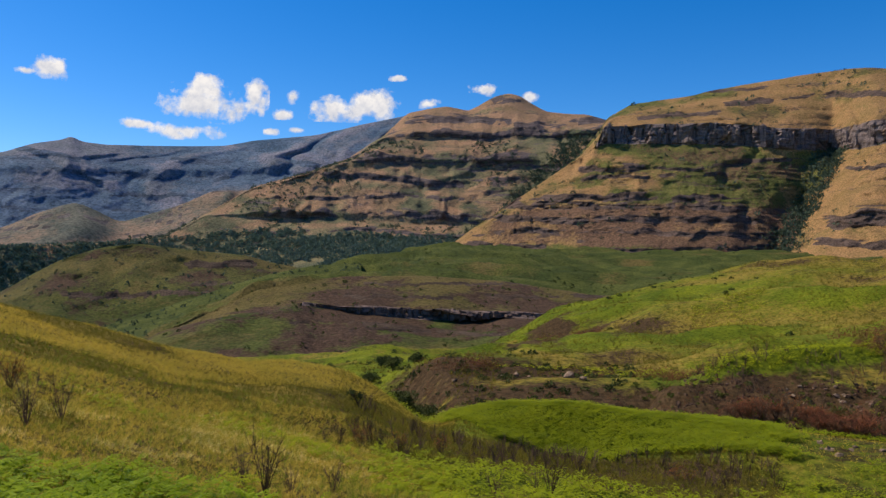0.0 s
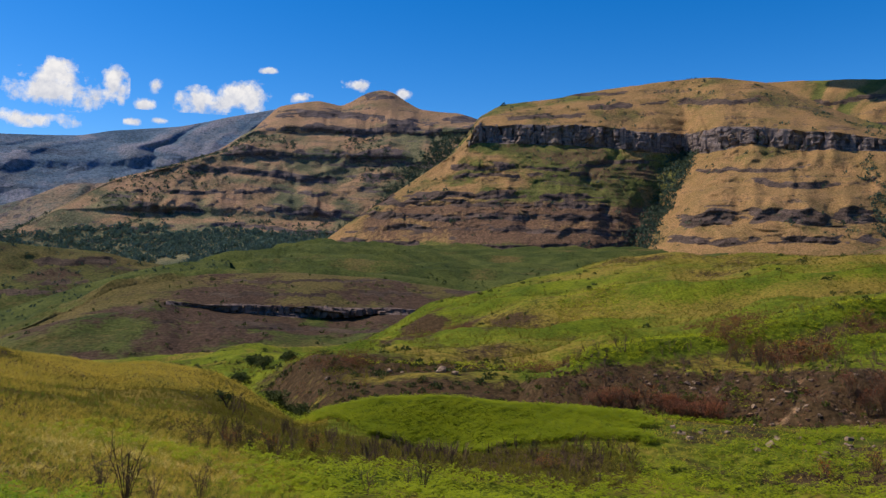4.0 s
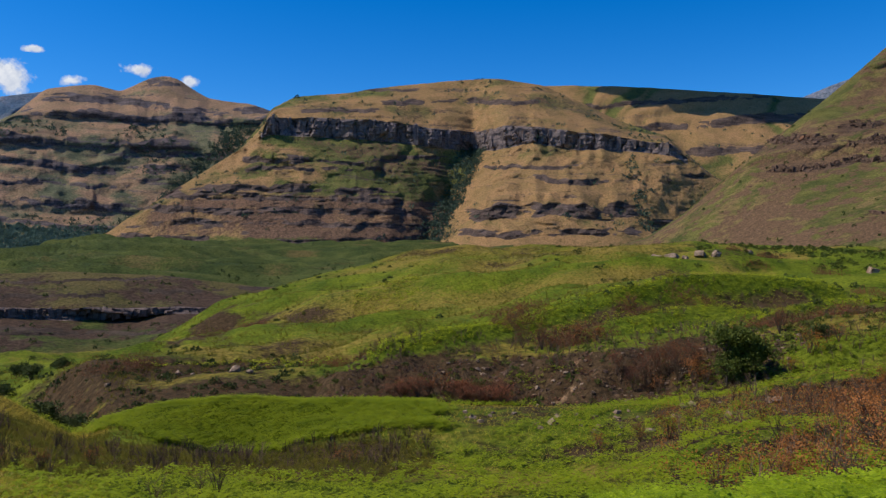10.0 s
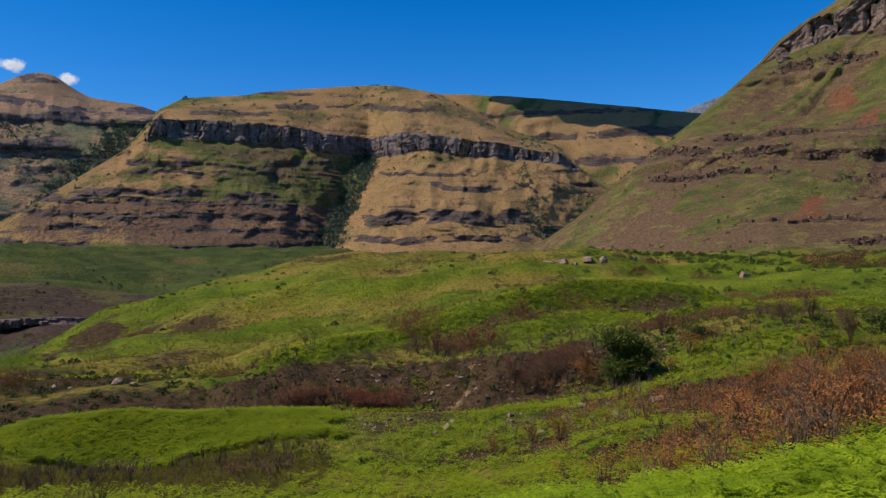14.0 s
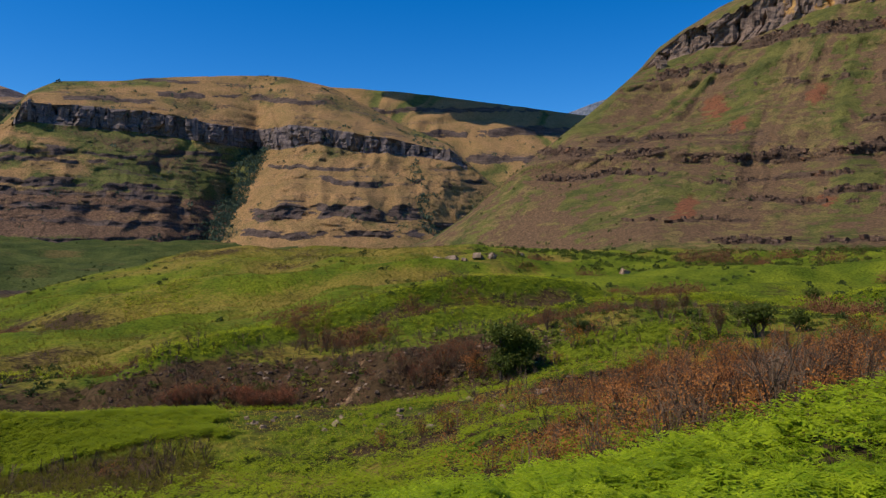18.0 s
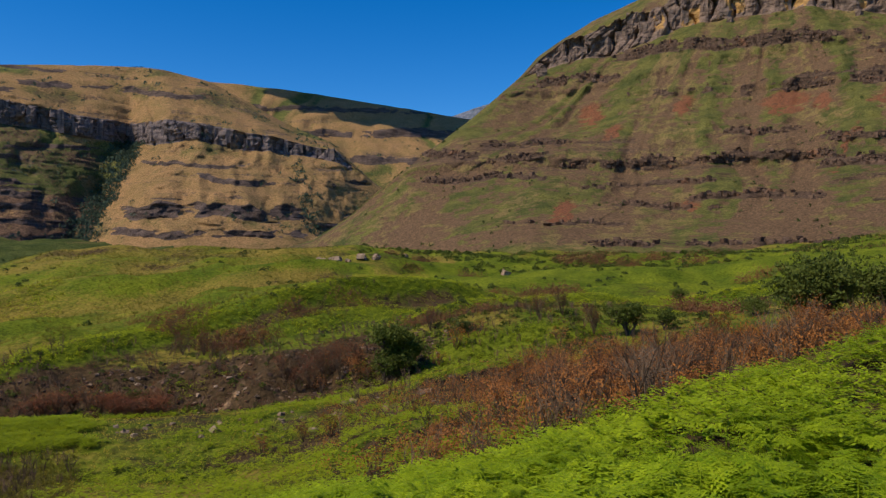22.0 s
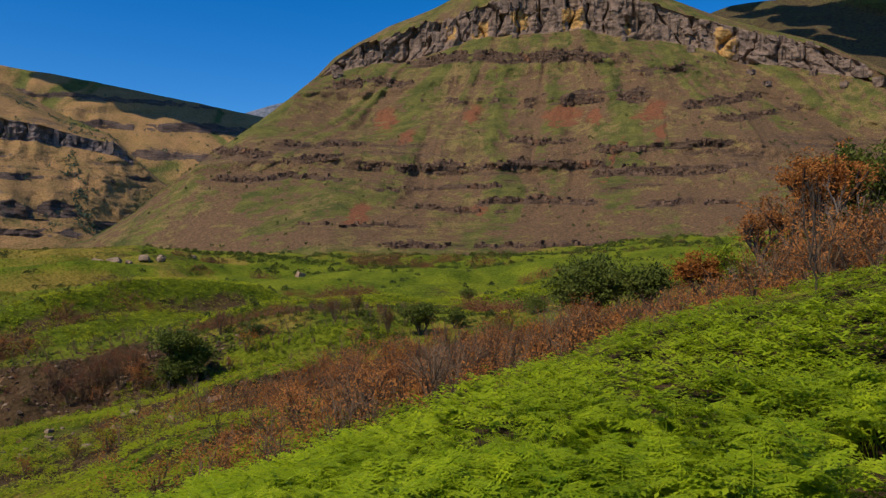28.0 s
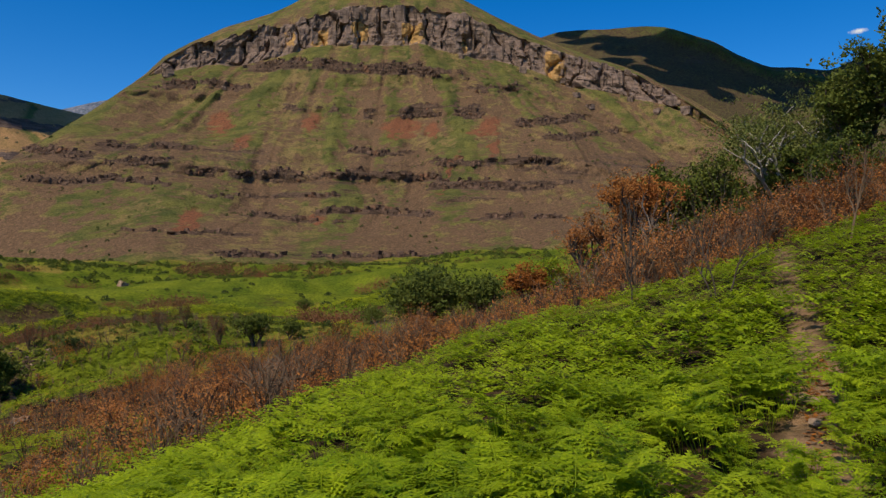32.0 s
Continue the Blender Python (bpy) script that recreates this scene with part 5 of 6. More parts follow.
tagged(scatter("bracken", FERN_HALF, mid_slope, lumps(mid_slope, 0.5), FERN, rng, lean=0.12), "dense bright green bracken across the slope", "bracken", kind="stuff")
far_slope = ground_points(4000, 36, 120, 18.5, 37, fern_here)
tagged(scatter("bracken", FERN_MID, far_slope, lumps(far_slope, 0.4), FERN, rng, lean=0.1), "dense bright green bracken climbing the slope", "bracken", kind="stuff")

# ---- bracken, grass and scrub over the valley ----
TWIG_LOW = [twigs(rng, 6, 3, 0.014)[0] for _ in range(4)]


def tongue_here(az, r, n=0):
    """The tongues of bright bracken between the burnt belts."""
    return ((az > 47) & (az < 57) & (np.abs(r - 60 - (az - 52) * 0.33) < 3.2 + n)) | ((az > 40) & (az < 52) & (np.abs(r - 36.6 - (az - 46) * 0.2) < 2.6 + n)) | ((az > 49) & (az < 61) & (np.abs(r - 78.5 - (az - 55) * 0.2) < 2.4 + n))


def mound_here(az, r):
    x, y = r * np.sin(np.radians(az)), r * np.cos(np.radians(az))
    n = fbm(x / 7, y / 7, 2.0, 3)
    front = np.interp(az, (0, 4, 12, 20, 26), (59, 51, 47, 48, 49))
    on_mound = (r > front + 2.5 * n) & (r < 66) & (az < 24)
    lower = ((r < 37) | ((az > 21) & (r < 42))) & (n > -0.35)
    terrace = (az >= 24) & (r > 38) & (n > 0.1 - 0.25 * (r < 46))
    strip = tongue_here(az, r, n)
    return on_mound | lower | (terrace & (az < 48)) | strip


spots = ground_points(15000, -5, 62, 22, 82, mound_here)
tagged(scatter("bracken", FERN_LOW, spots, 0.6 + 0.5 * rng.random(len(spots)), FERN_FAR, rng, lean=0.1), "low green bracken on the mound and terrace", "bracken", kind="stuff")


def drift_here(az, r):
    x, y = r * np.sin(np.radians(az)), r * np.cos(np.radians(az))
    hump = (az > 29) & (az < 53) & (r > 96) & (r < 136)
    crest = np.interp(az, (12, 20, 26, 32, 38, 44, 54), (84, 91, 97, 105, 115, 128, 140))
    brow = (az > 19) & (az < 54) & (np.abs(r - crest + 0.5) < 4) | (az > 46) & (az < 76) & (np.abs(r - np.interp(az, (46, 52, 58, 68, 76), (98, 106, 112, 121, 126))) < 4)
    patch_ = np.hypot((az - 20.5) / 2.6, (r - 185) / 22) < 1
    n = fbm(x / 9, y / 9, 6.0, 4)
    return (hump & (n > -0.3)) | (brow & (n > -0.7)) | (patch_ & (n > -0.2)) | ((n > 0.3) & ((az > 26) | (r < 130)) & ~((r < 96) & (az > 12) & (az < 62)) & (r < np.where(az < 44, crest + 26, 150)))


spots = ground_points(66000, 2, 86, 82, 206, drift_here)
tagged(scatter("bracken", FERN_LOW, spots, 0.6 + 0.6 * rng.random(len(spots)), DRIFT, rng, lean=0.1, stretch=0.4), "green bracken drifts on the valley side", "bracken", kind="stuff")


def shaded_grass(az, r):
    """Patches of darker olive grass, long across the hillside; more at crest and toe, in place of shade."""
    x, y = r * np.sin(np.radians(az)), r * np.cos(np.radians(az))
    along, across = x * 0.8 + y * 0.6, y * 0.8 - x * 0.6
    return 0.85 * fbm(along / 13, across / 8, 4.0, 4) + 0.14 * step(r, 38, 56) - 0.15 * (r < 22) + 0.3 * step(az, -17, -7) * step(r, 34, 50)


spots = ground_points(60000, -40, 1, 8, 66, lambda az, r: (rng.random(len(az)) < np.clip(1.2 - (az + 14) / 22, 0.15, 1)) & (shaded_grass(az, r) < 0.36))
tagged(scatter("dry_grass", TUFT, spots, (0.08 + 0.15 * rng.random(len(spots))) * np.clip(0.6 + np.hypot(spots[:, 0], spots[:, 1]) / 50, 0.7, 1.3), STRAW, rng, lean=0.5), "golden seeding grass on the hillside", "grass", kind="stuff")
spots = ground_points(26000, -40, 1, 8, 66, lambda az, r: shaded_grass(az, r) > 0.06 + 0.2 * rng.random(len(az)))
tagged(scatter("dark_grass", TUFT, spots, 0.14 + 0.2 * rng.random(len(spots)), DARK_GRASS, rng, lean=0.3), "dark olive grass patches, partly in place of shade on the hillside", "grass", kind="stuff")
spots = ground_points(6000, -36, 2, 7, 45)
tagged(scatter("green_grass", TUFT, spots, 0.12 + 0.16 * rng.random(len(spots)), LIME, rng, lean=0.4), "young green grass among the golden grass", "grass", kind="stuff")
spots = ground_points(16000, -40, -2, 7, 34, lambda az, r: fbm(r * np.sin(np.radians(az)) / 2.2, r * np.cos(np.radians(az)) / 2.2, 6.0, 3) > 0.05 + 0.3 * rng.random(len(az)))
tagged(scatter("seeding_grass", TUFT, spots, 0.07 + 0.13 * rng.random(len(spots)), SEED, rng, lean=0.6), "pale seed heads of the grass nearest the path", "grass", kind="stuff")
# dark blades that paint shaded gaps between the golden tufts
spots = ground_points(7000, -40, 0, 7, 30, lambda az, r: fbm(r * np.sin(np.radians(az)) / 1.8, r * np.cos(np.radians(az)) / 1.8, 1.0, 3) > 0.2)
tagged(scatter("dark_grass", TUFT, spots, 0.08 + 0.12 * rng.random(len(spots)), DARK_GRASS, rng, lean=0.4), "dark olive blades for the shaded gaps in the golden grass", "grass", kind="stuff")
spots = ground_points(120, -36, -13, 6.5, 12)
tagged(scatter("bracken", FERN_FINE, spots, 0.6 + 0.4 * rng.random(len(spots)), FERN, rng, lean=0.2), "pale green bracken at the foot of the grass slope", "bracken", kind="stuff")
spots = ground_points(15000, 3, 42, 100, 262, lambda az, r: fbm(az / 3, r / 14, 7.0, 3) > -0.35)
tagged(scatter("dark_grass", TUFT, spots, 0.4 + 0.5 * rng.random(len(spots)), DARK_GRASS, rng, lean=0.4), "dark olive grass over the rounded valley hill", "grass", kind="stuff")
spots = ground_points(9000, -7, 24, 35, 50, lambda az, r: (r > np.interp(az, (-7, 0, 20, 24), (30, 36.5, 36.5, 40))) & (r < np.interp(az, (-7, 0, 4, 12, 20, 26), (60, 59, 51, 48, 52, 55))))
tagged(scatter("dark_grass", TUFT, spots, 0.15 + 0.3 * rng.random(len(spots)) ** 2, DARK_GRASS, rng, lean=0.3), "dark rank grass in the hollow before the fern mound", "grass", kind="stuff")
spots = ground_points(9000, 0, 25, 48, 67, mound_here)
tagged(scatter("bracken", FERN_LOW, spots, 0.6 + 0.4 * rng.random(len(spots)), FERN_FAR, rng, lean=0.1), "close bright green bracken covering the mound", "bracken", kind="stuff")
spots = ground_points(3200, -8, 7, 43, 66, lambda az, r: ~mound_here(az, r))
tagged(scatter("dark_grass", TUFT, spots, 0.15 + 0.3 * rng.random(len(spots)) ** 2, DARK_GRASS, rng, lean=0.3), "dark grass at the edge of the fern mound", "grass", kind="stuff")
spots = ground_points(420, -7, 24, 35, 49, lambda az, r: fbm(az / 4, r / 6, 3.0, 3) > 0.1)
tagged(scatter("burnt_scrub", TWIG_LOW, spots, 0.5 + 0.7 * rng.random(len(spots)), CHARRED, rng, lean=0.1), "bare charred stems in the hollow", "scrub", kind="stuff")
spots = ground_points(1700, -34, 2, 9, 40, lambda az, r: fbm(r * np.sin(np.radians(az)) / 4, r * np.cos(np.radians(az)) / 4, 9.0, 3) > 0.22 + 0.02 * np.maximum(-8 - az, 0) * (r > 14))
tagged(scatter("bracken", FERN_MID, spots, 0.4 + 0.4 * rng.random(len(spots)), FERN_FAR, rng, lean=0.2), "bracken among the dry grass", "bracken", kind="stuff")
spots = ground_points(5000, 20, 60, 40, 72)
tagged(scatter("dry_grass", TUFT, spots, 0.10 + 0.16 * rng.random(len(spots)), STRAW, rng, lean=0.4), "thin dry grass between the bracken", "grass", kind="stuff")
spots = ground_points(2600, -16, 92, 90, 300, lambda az, r: fbm(r * np.sin(np.radians(az)) / 26, r * np.cos(np.radians(az)) / 26, 1.0, 4) > 0.1)
tagged(scatter("scrub", CLUMP_FINE, spots, 0.5 + 1.3 * rng.random(len(spots)) ** 2, SCRUB, rng, stretch=0.5), "small dark shrubs dotting the valley side", "scrub", kind="stuff")


# ---- burnt shrubs ----
def burnt_shrub(name, stems, forks, per, size, leaf_mat, label):
    ob = thing(name, label, "shrub", "burnt shrubs")
    (v, f), ends = twigs(rng, stems, forks)
    mesh_object("branchwork", v, [f], CHARRED, ob, smooth=False)
    if per:
        v, f = withered(rng, ends, per, size)
        mesh_object("foliage", v, [f], leaf_mat, ob, smooth=False)
    return ob


PROTOS = [
    burnt_shrub("burnt_shrub", 9, 8, 6, 0.042, DEAD, "scorched shrub with red-brown withered leaves"),
    burnt_shrub("burnt_shrub", 10, 9, 4, 0.042, DEAD, "scorched shrub with thin brown leaves"),
    burnt_shrub("burnt_shrub", 8, 9, 8, 0.042, ORANGE, "burnt shrub with bright rust-orange leaves"),
    burnt_shrub("burnt_shrub", 9, 10, 0, 0.0, DEAD, "bare charred shrub with grey-brown twigs"),
    burnt_shrub("burnt_shrub", 8, 8, 10, 0.042, DEAD, "dense red-brown scorched shrub"),
    burnt_shrub("burnt_shrub", 12, 12, 11, 0.032, MAROON, "dark maroon scorched shrub on the eroded bank"),
]
DEAD_CLUMP = [clump(rng, 64, 0.066, 1.3) for _ in range(4)]


def shrub_at(k, az, r, h, wide=1.0):
    m = Matrix.Translation(on_ground(az, r, 0.05)) @ Matrix.Rotation(rng.random() * 6.28, 4, "Z") @ Matrix.Diagonal((h * wide, h * wide, h, 1))
    return copy_thing(PROTOS[k], m)


def belt_here(az, r):
    edge = np.interp(az, [p[0] for p in SIL], [p[1] for p in SIL])
    far_edge = np.interp(az, (40, 48, 60, 75, 90, 107), (58, 62, 60, 52, 50, 52))
    return (r > edge + 2.5) & (r < far_edge) & (rng.random(len(az)) < np.clip((az - 41) / 13, 0.12, 1)) & ~tongue_here(az, r)


spots = ground_points(700, 40, 110, 17, 62, belt_here)[:230]
for p in spots:
    az, r = math.degrees(math.atan2(p[0], p[1])), math.hypot(p[0], p[1])
    k = int(rng.choice(5, p=(0.32, 0.24, 0.10, 0.24, 0.10)))
    shrub_at(k, az, r, (1.1 + 1.1 * rng.random()) * (1.35 if az > 86 else 1 if az > 54 else 0.7), 1.1)
spots = ground_points(900, 40, 112, 17, 62, belt_here)
tagged(scatter("burnt_scrub", TWIG_LOW, spots, 0.7 + 1.0 * rng.random(len(spots)), CHARRED, rng, lean=0.1), "thicket of bare charred stems", "scrub", kind="stuff")
spots = ground_points(2300, 40, 112, 17, 62, belt_here)
tagged(scatter("scorched_scrub", DEAD_CLUMP, spots + np.array((0, 0, 0.25)), 0.7 + 0.8 * rng.random(len(spots)), DEAD, rng, stretch=0.4), "red-brown scorched undergrowth", "scrub", kind="stuff")
# on the eroded bank, the terrace and below the hill
for az, r, h, k in ((41.3, 80, 3.2, 4), (42.7, 77, 3.0, 4), (40.3, 78, 2.2, 0), (43.6, 76, 1.8, 2), (34.6, 95, 3.0, 4), (33.2, 96, 2.6, 0), (36, 94, 2.4, 4), (24.5, 75, 2.6, 0), (26, 75.5, 2.4, 0), (22.6, 76, 2.2, 1), (28, 76, 2.0, 0),
                    (50.4, 78, 2.4, 2), (52, 80, 2.0, 0), (49, 76, 1.8, 4), (58, 76, 2.3, 0), (29.8, 100, 2.4, 1), (30.5, 108, 2.6, 4), (38.5, 110, 2.4, 0), (36, 43, 1.2, 2), (41, 44, 1.6, 2), (49.2, 30, 1.4, 2), (39, 46, 1.3, 0),
                    (-7.5, 33, 1.2, 3), (-6, 34, 1.1, 1), (-4.5, 35, 1.3, 3), (-3, 36, 1.1, 1), (-1.5, 38, 1.2, 3), (0, 40, 1.1, 1), (1.5, 41, 1.0, 3), (-8.5, 32, 1.0, 3), (10, 42, 1.1, 3), (17, 43, 1.0, 1), (18, 42.5, 0.9, 0),
                    (-28.4, 20, 1.3, 3), (-26.3, 22.5, 1.2, 3), (-29.3, 29, 1.3, 1), (-12.8, 14.7, 1.25, 3), (-7.9, 17.7, 0.9, 3), (-14.4, 15.6, 0.9, 3), (-11, 15.2, 0.7, 3), (4, 27, 1.1, 3), (8.2, 30, 1.6, 3), (7, 30, 1.0, 3)):
    shrub_at(k, az, r, h, 0.8 if k == 3 else 1.1)
for _ in range(22):
    az = 90 + 18 * rng.random()
    shrub_at(int(rng.choice((0, 4, 4, 2))), az, 36 + 8 * rng.random(), 2.0 + 1.0 * rng.random(), 1.1)
for ob, (az, r, h) in zip(PROTOS, ((66, 40, 1.7), (70, 42, 1.6), (61, 38, 1.5), (76, 41, 1.6), (82, 44, 1.8), (27, 75, 2.2))):
    ob.matrix_world = Matrix.Translation(on_ground(az, r, 0.05)) @ Matrix.Diagonal((h, h, h, 1))
for _ in range(17):
    az = 20 + 9 * rng.random()
    copy_thing(PROTOS[5], Matrix.Translation(on_ground(az, 72.5 + 4 * rng.random(), 0.05)) @ Matrix.Rotation(rng.random() * 6.28, 4, "Z") @ Matrix.Diagonal((1.3, 1.3, 0.6 + 0.6 * rng.random(), 1)))
for az, r, h in ((39.6, 79, 3.0), (40.6, 80, 3.4), (41.8, 78, 3.2), (43, 78, 2.6), (38.6, 78, 2.2), (37.4, 80, 2.0), (32, 92, 2.6), (30.6, 93, 2.4), (48.4, 86, 2.4), (56.5, 84, 2.2), (58.2, 86, 2.4), (60.5, 80, 2.6)):
    copy_thing(PROTOS[5], Matrix.Translation(on_ground(az, r, 0.05)) @ Matrix.Rotation(rng.random() * 6.28, 4, "Z") @ Matrix.Diagonal((h * 0.45, h * 0.45, h * 0.55, 1)))
spots = ground_points(420, 14, 62, 72, 92)
tagged(scatter("scrub", CLUMP_FINE, spots, 0.3 + 0.8 * rng.random(len(spots)) ** 2, GREEN, rng, stretch=0.5), "small green shrubs on the eroded bank", "scrub", kind="stuff")
spots = ground_points(700, 16, 62, 73, 92)
tagged(scatter("scorched_scrub", DEAD_CLUMP, spots, 0.4 + 1.0 * rng.random(len(spots)) ** 2, MAROON, rng, stretch=0.4), "scorched shrubs on the eroded bank", "scrub", kind="stuff")
spots = ground_points(700, 18, 64, 72, 96)
tagged(scatter("burnt_scrub", TWIG_LOW, spots, 0.6 + 0.9 * rng.random(len(spots)), CHARRED, rng, lean=0.15), "charred stems on the eroded bank", "scrub", kind="stuff")
HEATH = [(34.6, 95, 3), (33.4, 96, 2.6), (35.8, 96, 2.4), (30.4, 104, 2.6), (29.6, 101, 2), (31, 126, 3), (28.5, 122, 2.4), (38.5, 108, 2.2), (42.6, 118, 2.4), (47, 92, 2.4), (49, 90, 2.2), (52.5, 92, 2.4), (9.5, 170, 4), (11, 160, 3.5), (8, 155, 3), (1.5, 100, 2.4), (3, 104, 2.2), (16, 96, 2.2), (17.5, 95, 2), (61.5, 232, 7), (65, 236, 6), (63, 215, 4.5), (45.5, 225, 4), (67.5, 225, 5), (56.8, 137, 6), (58.3, 140, 4), (55.4, 139, 4), (59.1, 236, 8), (60.5, 238, 6), (51.4, 188, 4), (71.5, 183, 5), (72.6, 184, 4), (67.5, 106, 3.4), (69, 105, 4), (70.5, 106, 4), (68, 109, 3), (53.6, 150, 3), (48, 230, 5), (47, 215, 3.5)]
for az, r, w in HEATH:
    n, w = 30, w * (1.9 if r < 135 else 1.3)
    a = rng.random(n) * 6.283
    d = np.sqrt(rng.random(n)) * w * 0.6
    px, py = r * math.sin(radians(az)) + d * np.cos(a) * 1.2, r * math.cos(radians(az)) + d * np.sin(a)
    pz = ground.height(np.degrees(np.arctan2(px, py)), np.hypot(px, py))
    tagged(scatter("heath_thicket", DEAD_CLUMP, np.stack([px, py, pz - 0.1], -1), w * (0.30 + 0.30 * rng.random(n)), HEATH_LEAF, rng, stretch=0.5), "red-brown thicket of scorched heath below the hill", "thicket", "scorched thickets")


def broken_ground(az, r):
    return fbm(r * np.sin(np.radians(az)) / 7, r * np.cos(np.radians(az)) / 7, 3.0, 3)


spots = ground_points(1500, 45, 68, 86, 106, lambda az, r: (broken_ground(az, r) > -0.1) & (np.abs(r - np.interp(az, (46, 52, 58, 68), (98, 106, 112, 121)) + 9) < 7))
tagged(scatter("scorched_scrub", DEAD_CLUMP, spots, 0.4 + 0.9 * rng.random(len(spots)) ** 2, HEATH_LEAF, rng, stretch=0.4), "brown scorched scrub on the fold of the valley side", "scrub", kind="stuff")
spots = ground_points(900, 45, 70, 84, 108, lambda az, r: broken_ground(az, r) < 0.1)
tagged(scatter("scrub", CLUMP_FINE, spots, 0.3 + 0.8 * rng.random(len(spots)) ** 2, GREEN, rng, stretch=0.5), "low green scrub on the fold of the valley side", "scrub", kind="stuff")
spots = ground_points(900, 30, 56, 92, 140, lambda az, r: broken_ground(az, r) > 0.25)
tagged(scatter("burnt_scrub", TWIG_LOW, spots, 0.5 + 0.9 * rng.random(len(spots)), CHARRED, rng, lean=0.15), "bare charred stems among the bracken drifts", "scrub", kind="stuff")
spots = ground_points(2600, 43, 86, 190, 262, lambda az, r: broken_ground(az, r) + 0.9 * step(r, 200, 245) > 0.55)
tagged(scatter("scrub", CLUMP_FINE, spots, 0.6 + 1.5 * rng.random(len(spots)) ** 2, GREEN, rng, stretch=0.5), "green scrub along the foot of the crowned hill", "scrub", kind="stuff")
spots = ground_points(900, 50, 84, 205, 262, lambda az, r: broken_ground(az + 20, r) > 0.25)
tagged(scatter("scorched_scrub", DEAD_CLUMP, spots, 1.0 + 2.2 * rng.random(len(spots)) ** 2, HEATH_LEAF, rng, stretch=0.4), "red-brown scorched scrub along the foot of the crowned hill", "scrub", kind="stuff")


spots = ground_points(26000, 19, 74, 88, 142, lambda az, r: (np.abs(r + 1.0 - np.interp(az, (19, 26, 32, 38, 44, 52), (90, 97, 105, 115, 128, 138))) < 2.6) & (az < 52) | (np.abs(r + 1.0 - np.interp(az, (47, 52, 58, 68, 74), (99, 106, 112, 121, 125))) < 2.6) & (az > 47))
tagged(scatter("bracken", FERN_LOW, spots, 0.45 + 0.4 * rng.random(len(spots)), DRIFT, rng, lean=0.1), "bright green bracken along the brows of the valley side", "bracken", kind="stuff")


# ---- trees ----
def tree(name, label, az, r, high, spread, leaf_mat, bark_mat, leaves, leaf_size, seed, bare=0.2, trunks=1, thick=0.06, sink=0.1, lift=None, base=None):
    """A tree with a tapering trunk, limbs that fork three times, and a crown of many leaves on the twig ends."""
    t = np.random.default_rng(seed)
    root = thing(name, label, "tree" if high > 3 else "bush")
    root.location = base if base is not None else on_ground(az, r, sink)
    wood, tips = [], []

    def grow(p, d, L, rad, level):
        bend = Vector(t.normal(0, 0.16, 3))
        mid, end = p + (d + bend * 0.5) * L * 0.5, p + (d + bend) * L
        wood.append((level, tube([p, mid, end], [rad, rad * 0.82, rad * 0.6], 6 if level < 2 else 4)))
        if level == 3:
            tips.append(end)
            tips.append(mid)
            return
        if level >= 1:
            tips.append(end)
            tips.append(mid)
        for _ in range(3 if level else 4):
            a = t.random() * 6.283
            out = Vector((math.cos(a), math.sin(a), 0))
            nd = (d * 0.55 + out * (0.55 + 0.3 * t.random()) * spread / high * 1.2 + Vector((0, 0, 0.42))).normalized()
            grow(mid.lerp(end, 0.2 + 0.8 * t.random()), nd, L * (0.55 + 0.25 * t.random()), rad * 0.55, level + 1)

    for k in range(trunks):
        a = 6.283 * (k + 0.5 * t.random()) / trunks
        d = Vector((math.cos(a) * 0.32, math.sin(a) * 0.32, 1)).normalized() if trunks > 1 else Vector((t.normal(0, 0.1), t.normal(0, 0.1), 1)).normalized()
        grow(Vector((0.15 * math.cos(a) * (trunks > 1), 0.15 * math.sin(a) * (trunks > 1), 0)), d, high * 0.42, high * thick * (0.75 if trunks > 1 else 1), 0)
    v, f = joined([w for lv, w in wood if lv == 0])
    bole = mesh_object("trunk", v, [f], bark_mat, root)
    v, f = joined([w for lv, w in wood if lv > 0])
    mesh_object("branchwork", v, [f], bark_mat, bole)
    if leaves:
        T = np.array([tuple(p) for p in tips])
        pick = T[t.integers(0, len(T), leaves)]
        pos = pick + t.normal(0, 1, (leaves, 3)) * np.array((0.12, 0.12, 0.11)) * spread * 0.8
        pos = pos[pos[:, 2] > high * bare]
        spray = [clump(t, 15, 0.25, 1.0) for _ in range(3)]
        scatter("crown", spray, pos, leaf_size * 1.25 * (0.7 + 0.7 * t.random(len(pos))), leaf_mat, t, root, lean=0.3)
    return root


tree("bush", "dense dark green bush on the eroded bank", 45.6, 76, 5.6, 3.6, GREEN, BROWN_BARK, 460, 0.75, 3, 0.05, 3)
tree("bush", "low dark green bush at the foot of a taller one", 45.0, 75.2, 2.6, 3.6, GREEN, BROWN_BARK, 260, 0.5, 103, 0.0, 4)
tree("bush", "low green bush crowding a taller one", 46.3, 75.4, 3.0, 3.4, GREEN, BROWN_BARK, 260, 0.5, 104, 0.0, 4)
tree("bush", "small dark green bush beside the eroded bank", 47, 77, 2.8, 3.0, GREEN, BROWN_BARK, 240, 0.6, 4, 0.03, 2)
tree("bush", "rounded dark green bush in the grass", 63.0, 81.5, 3.4, 3.2, GREEN, BROWN_BARK, 330, 0.6, 5, 0.02, 3)
tree("bush", "small green bush in the grass", 65.5, 84, 2.0, 2.2, GREEN, BROWN_BARK, 150, 0.5, 6, 0.02, 2)
tree("bush", "small green bush among burnt shrubs", 71.5, 90, 2.0, 3.0, GREEN, BROWN_BARK, 160, 0.5, 16, 0.02, 2)
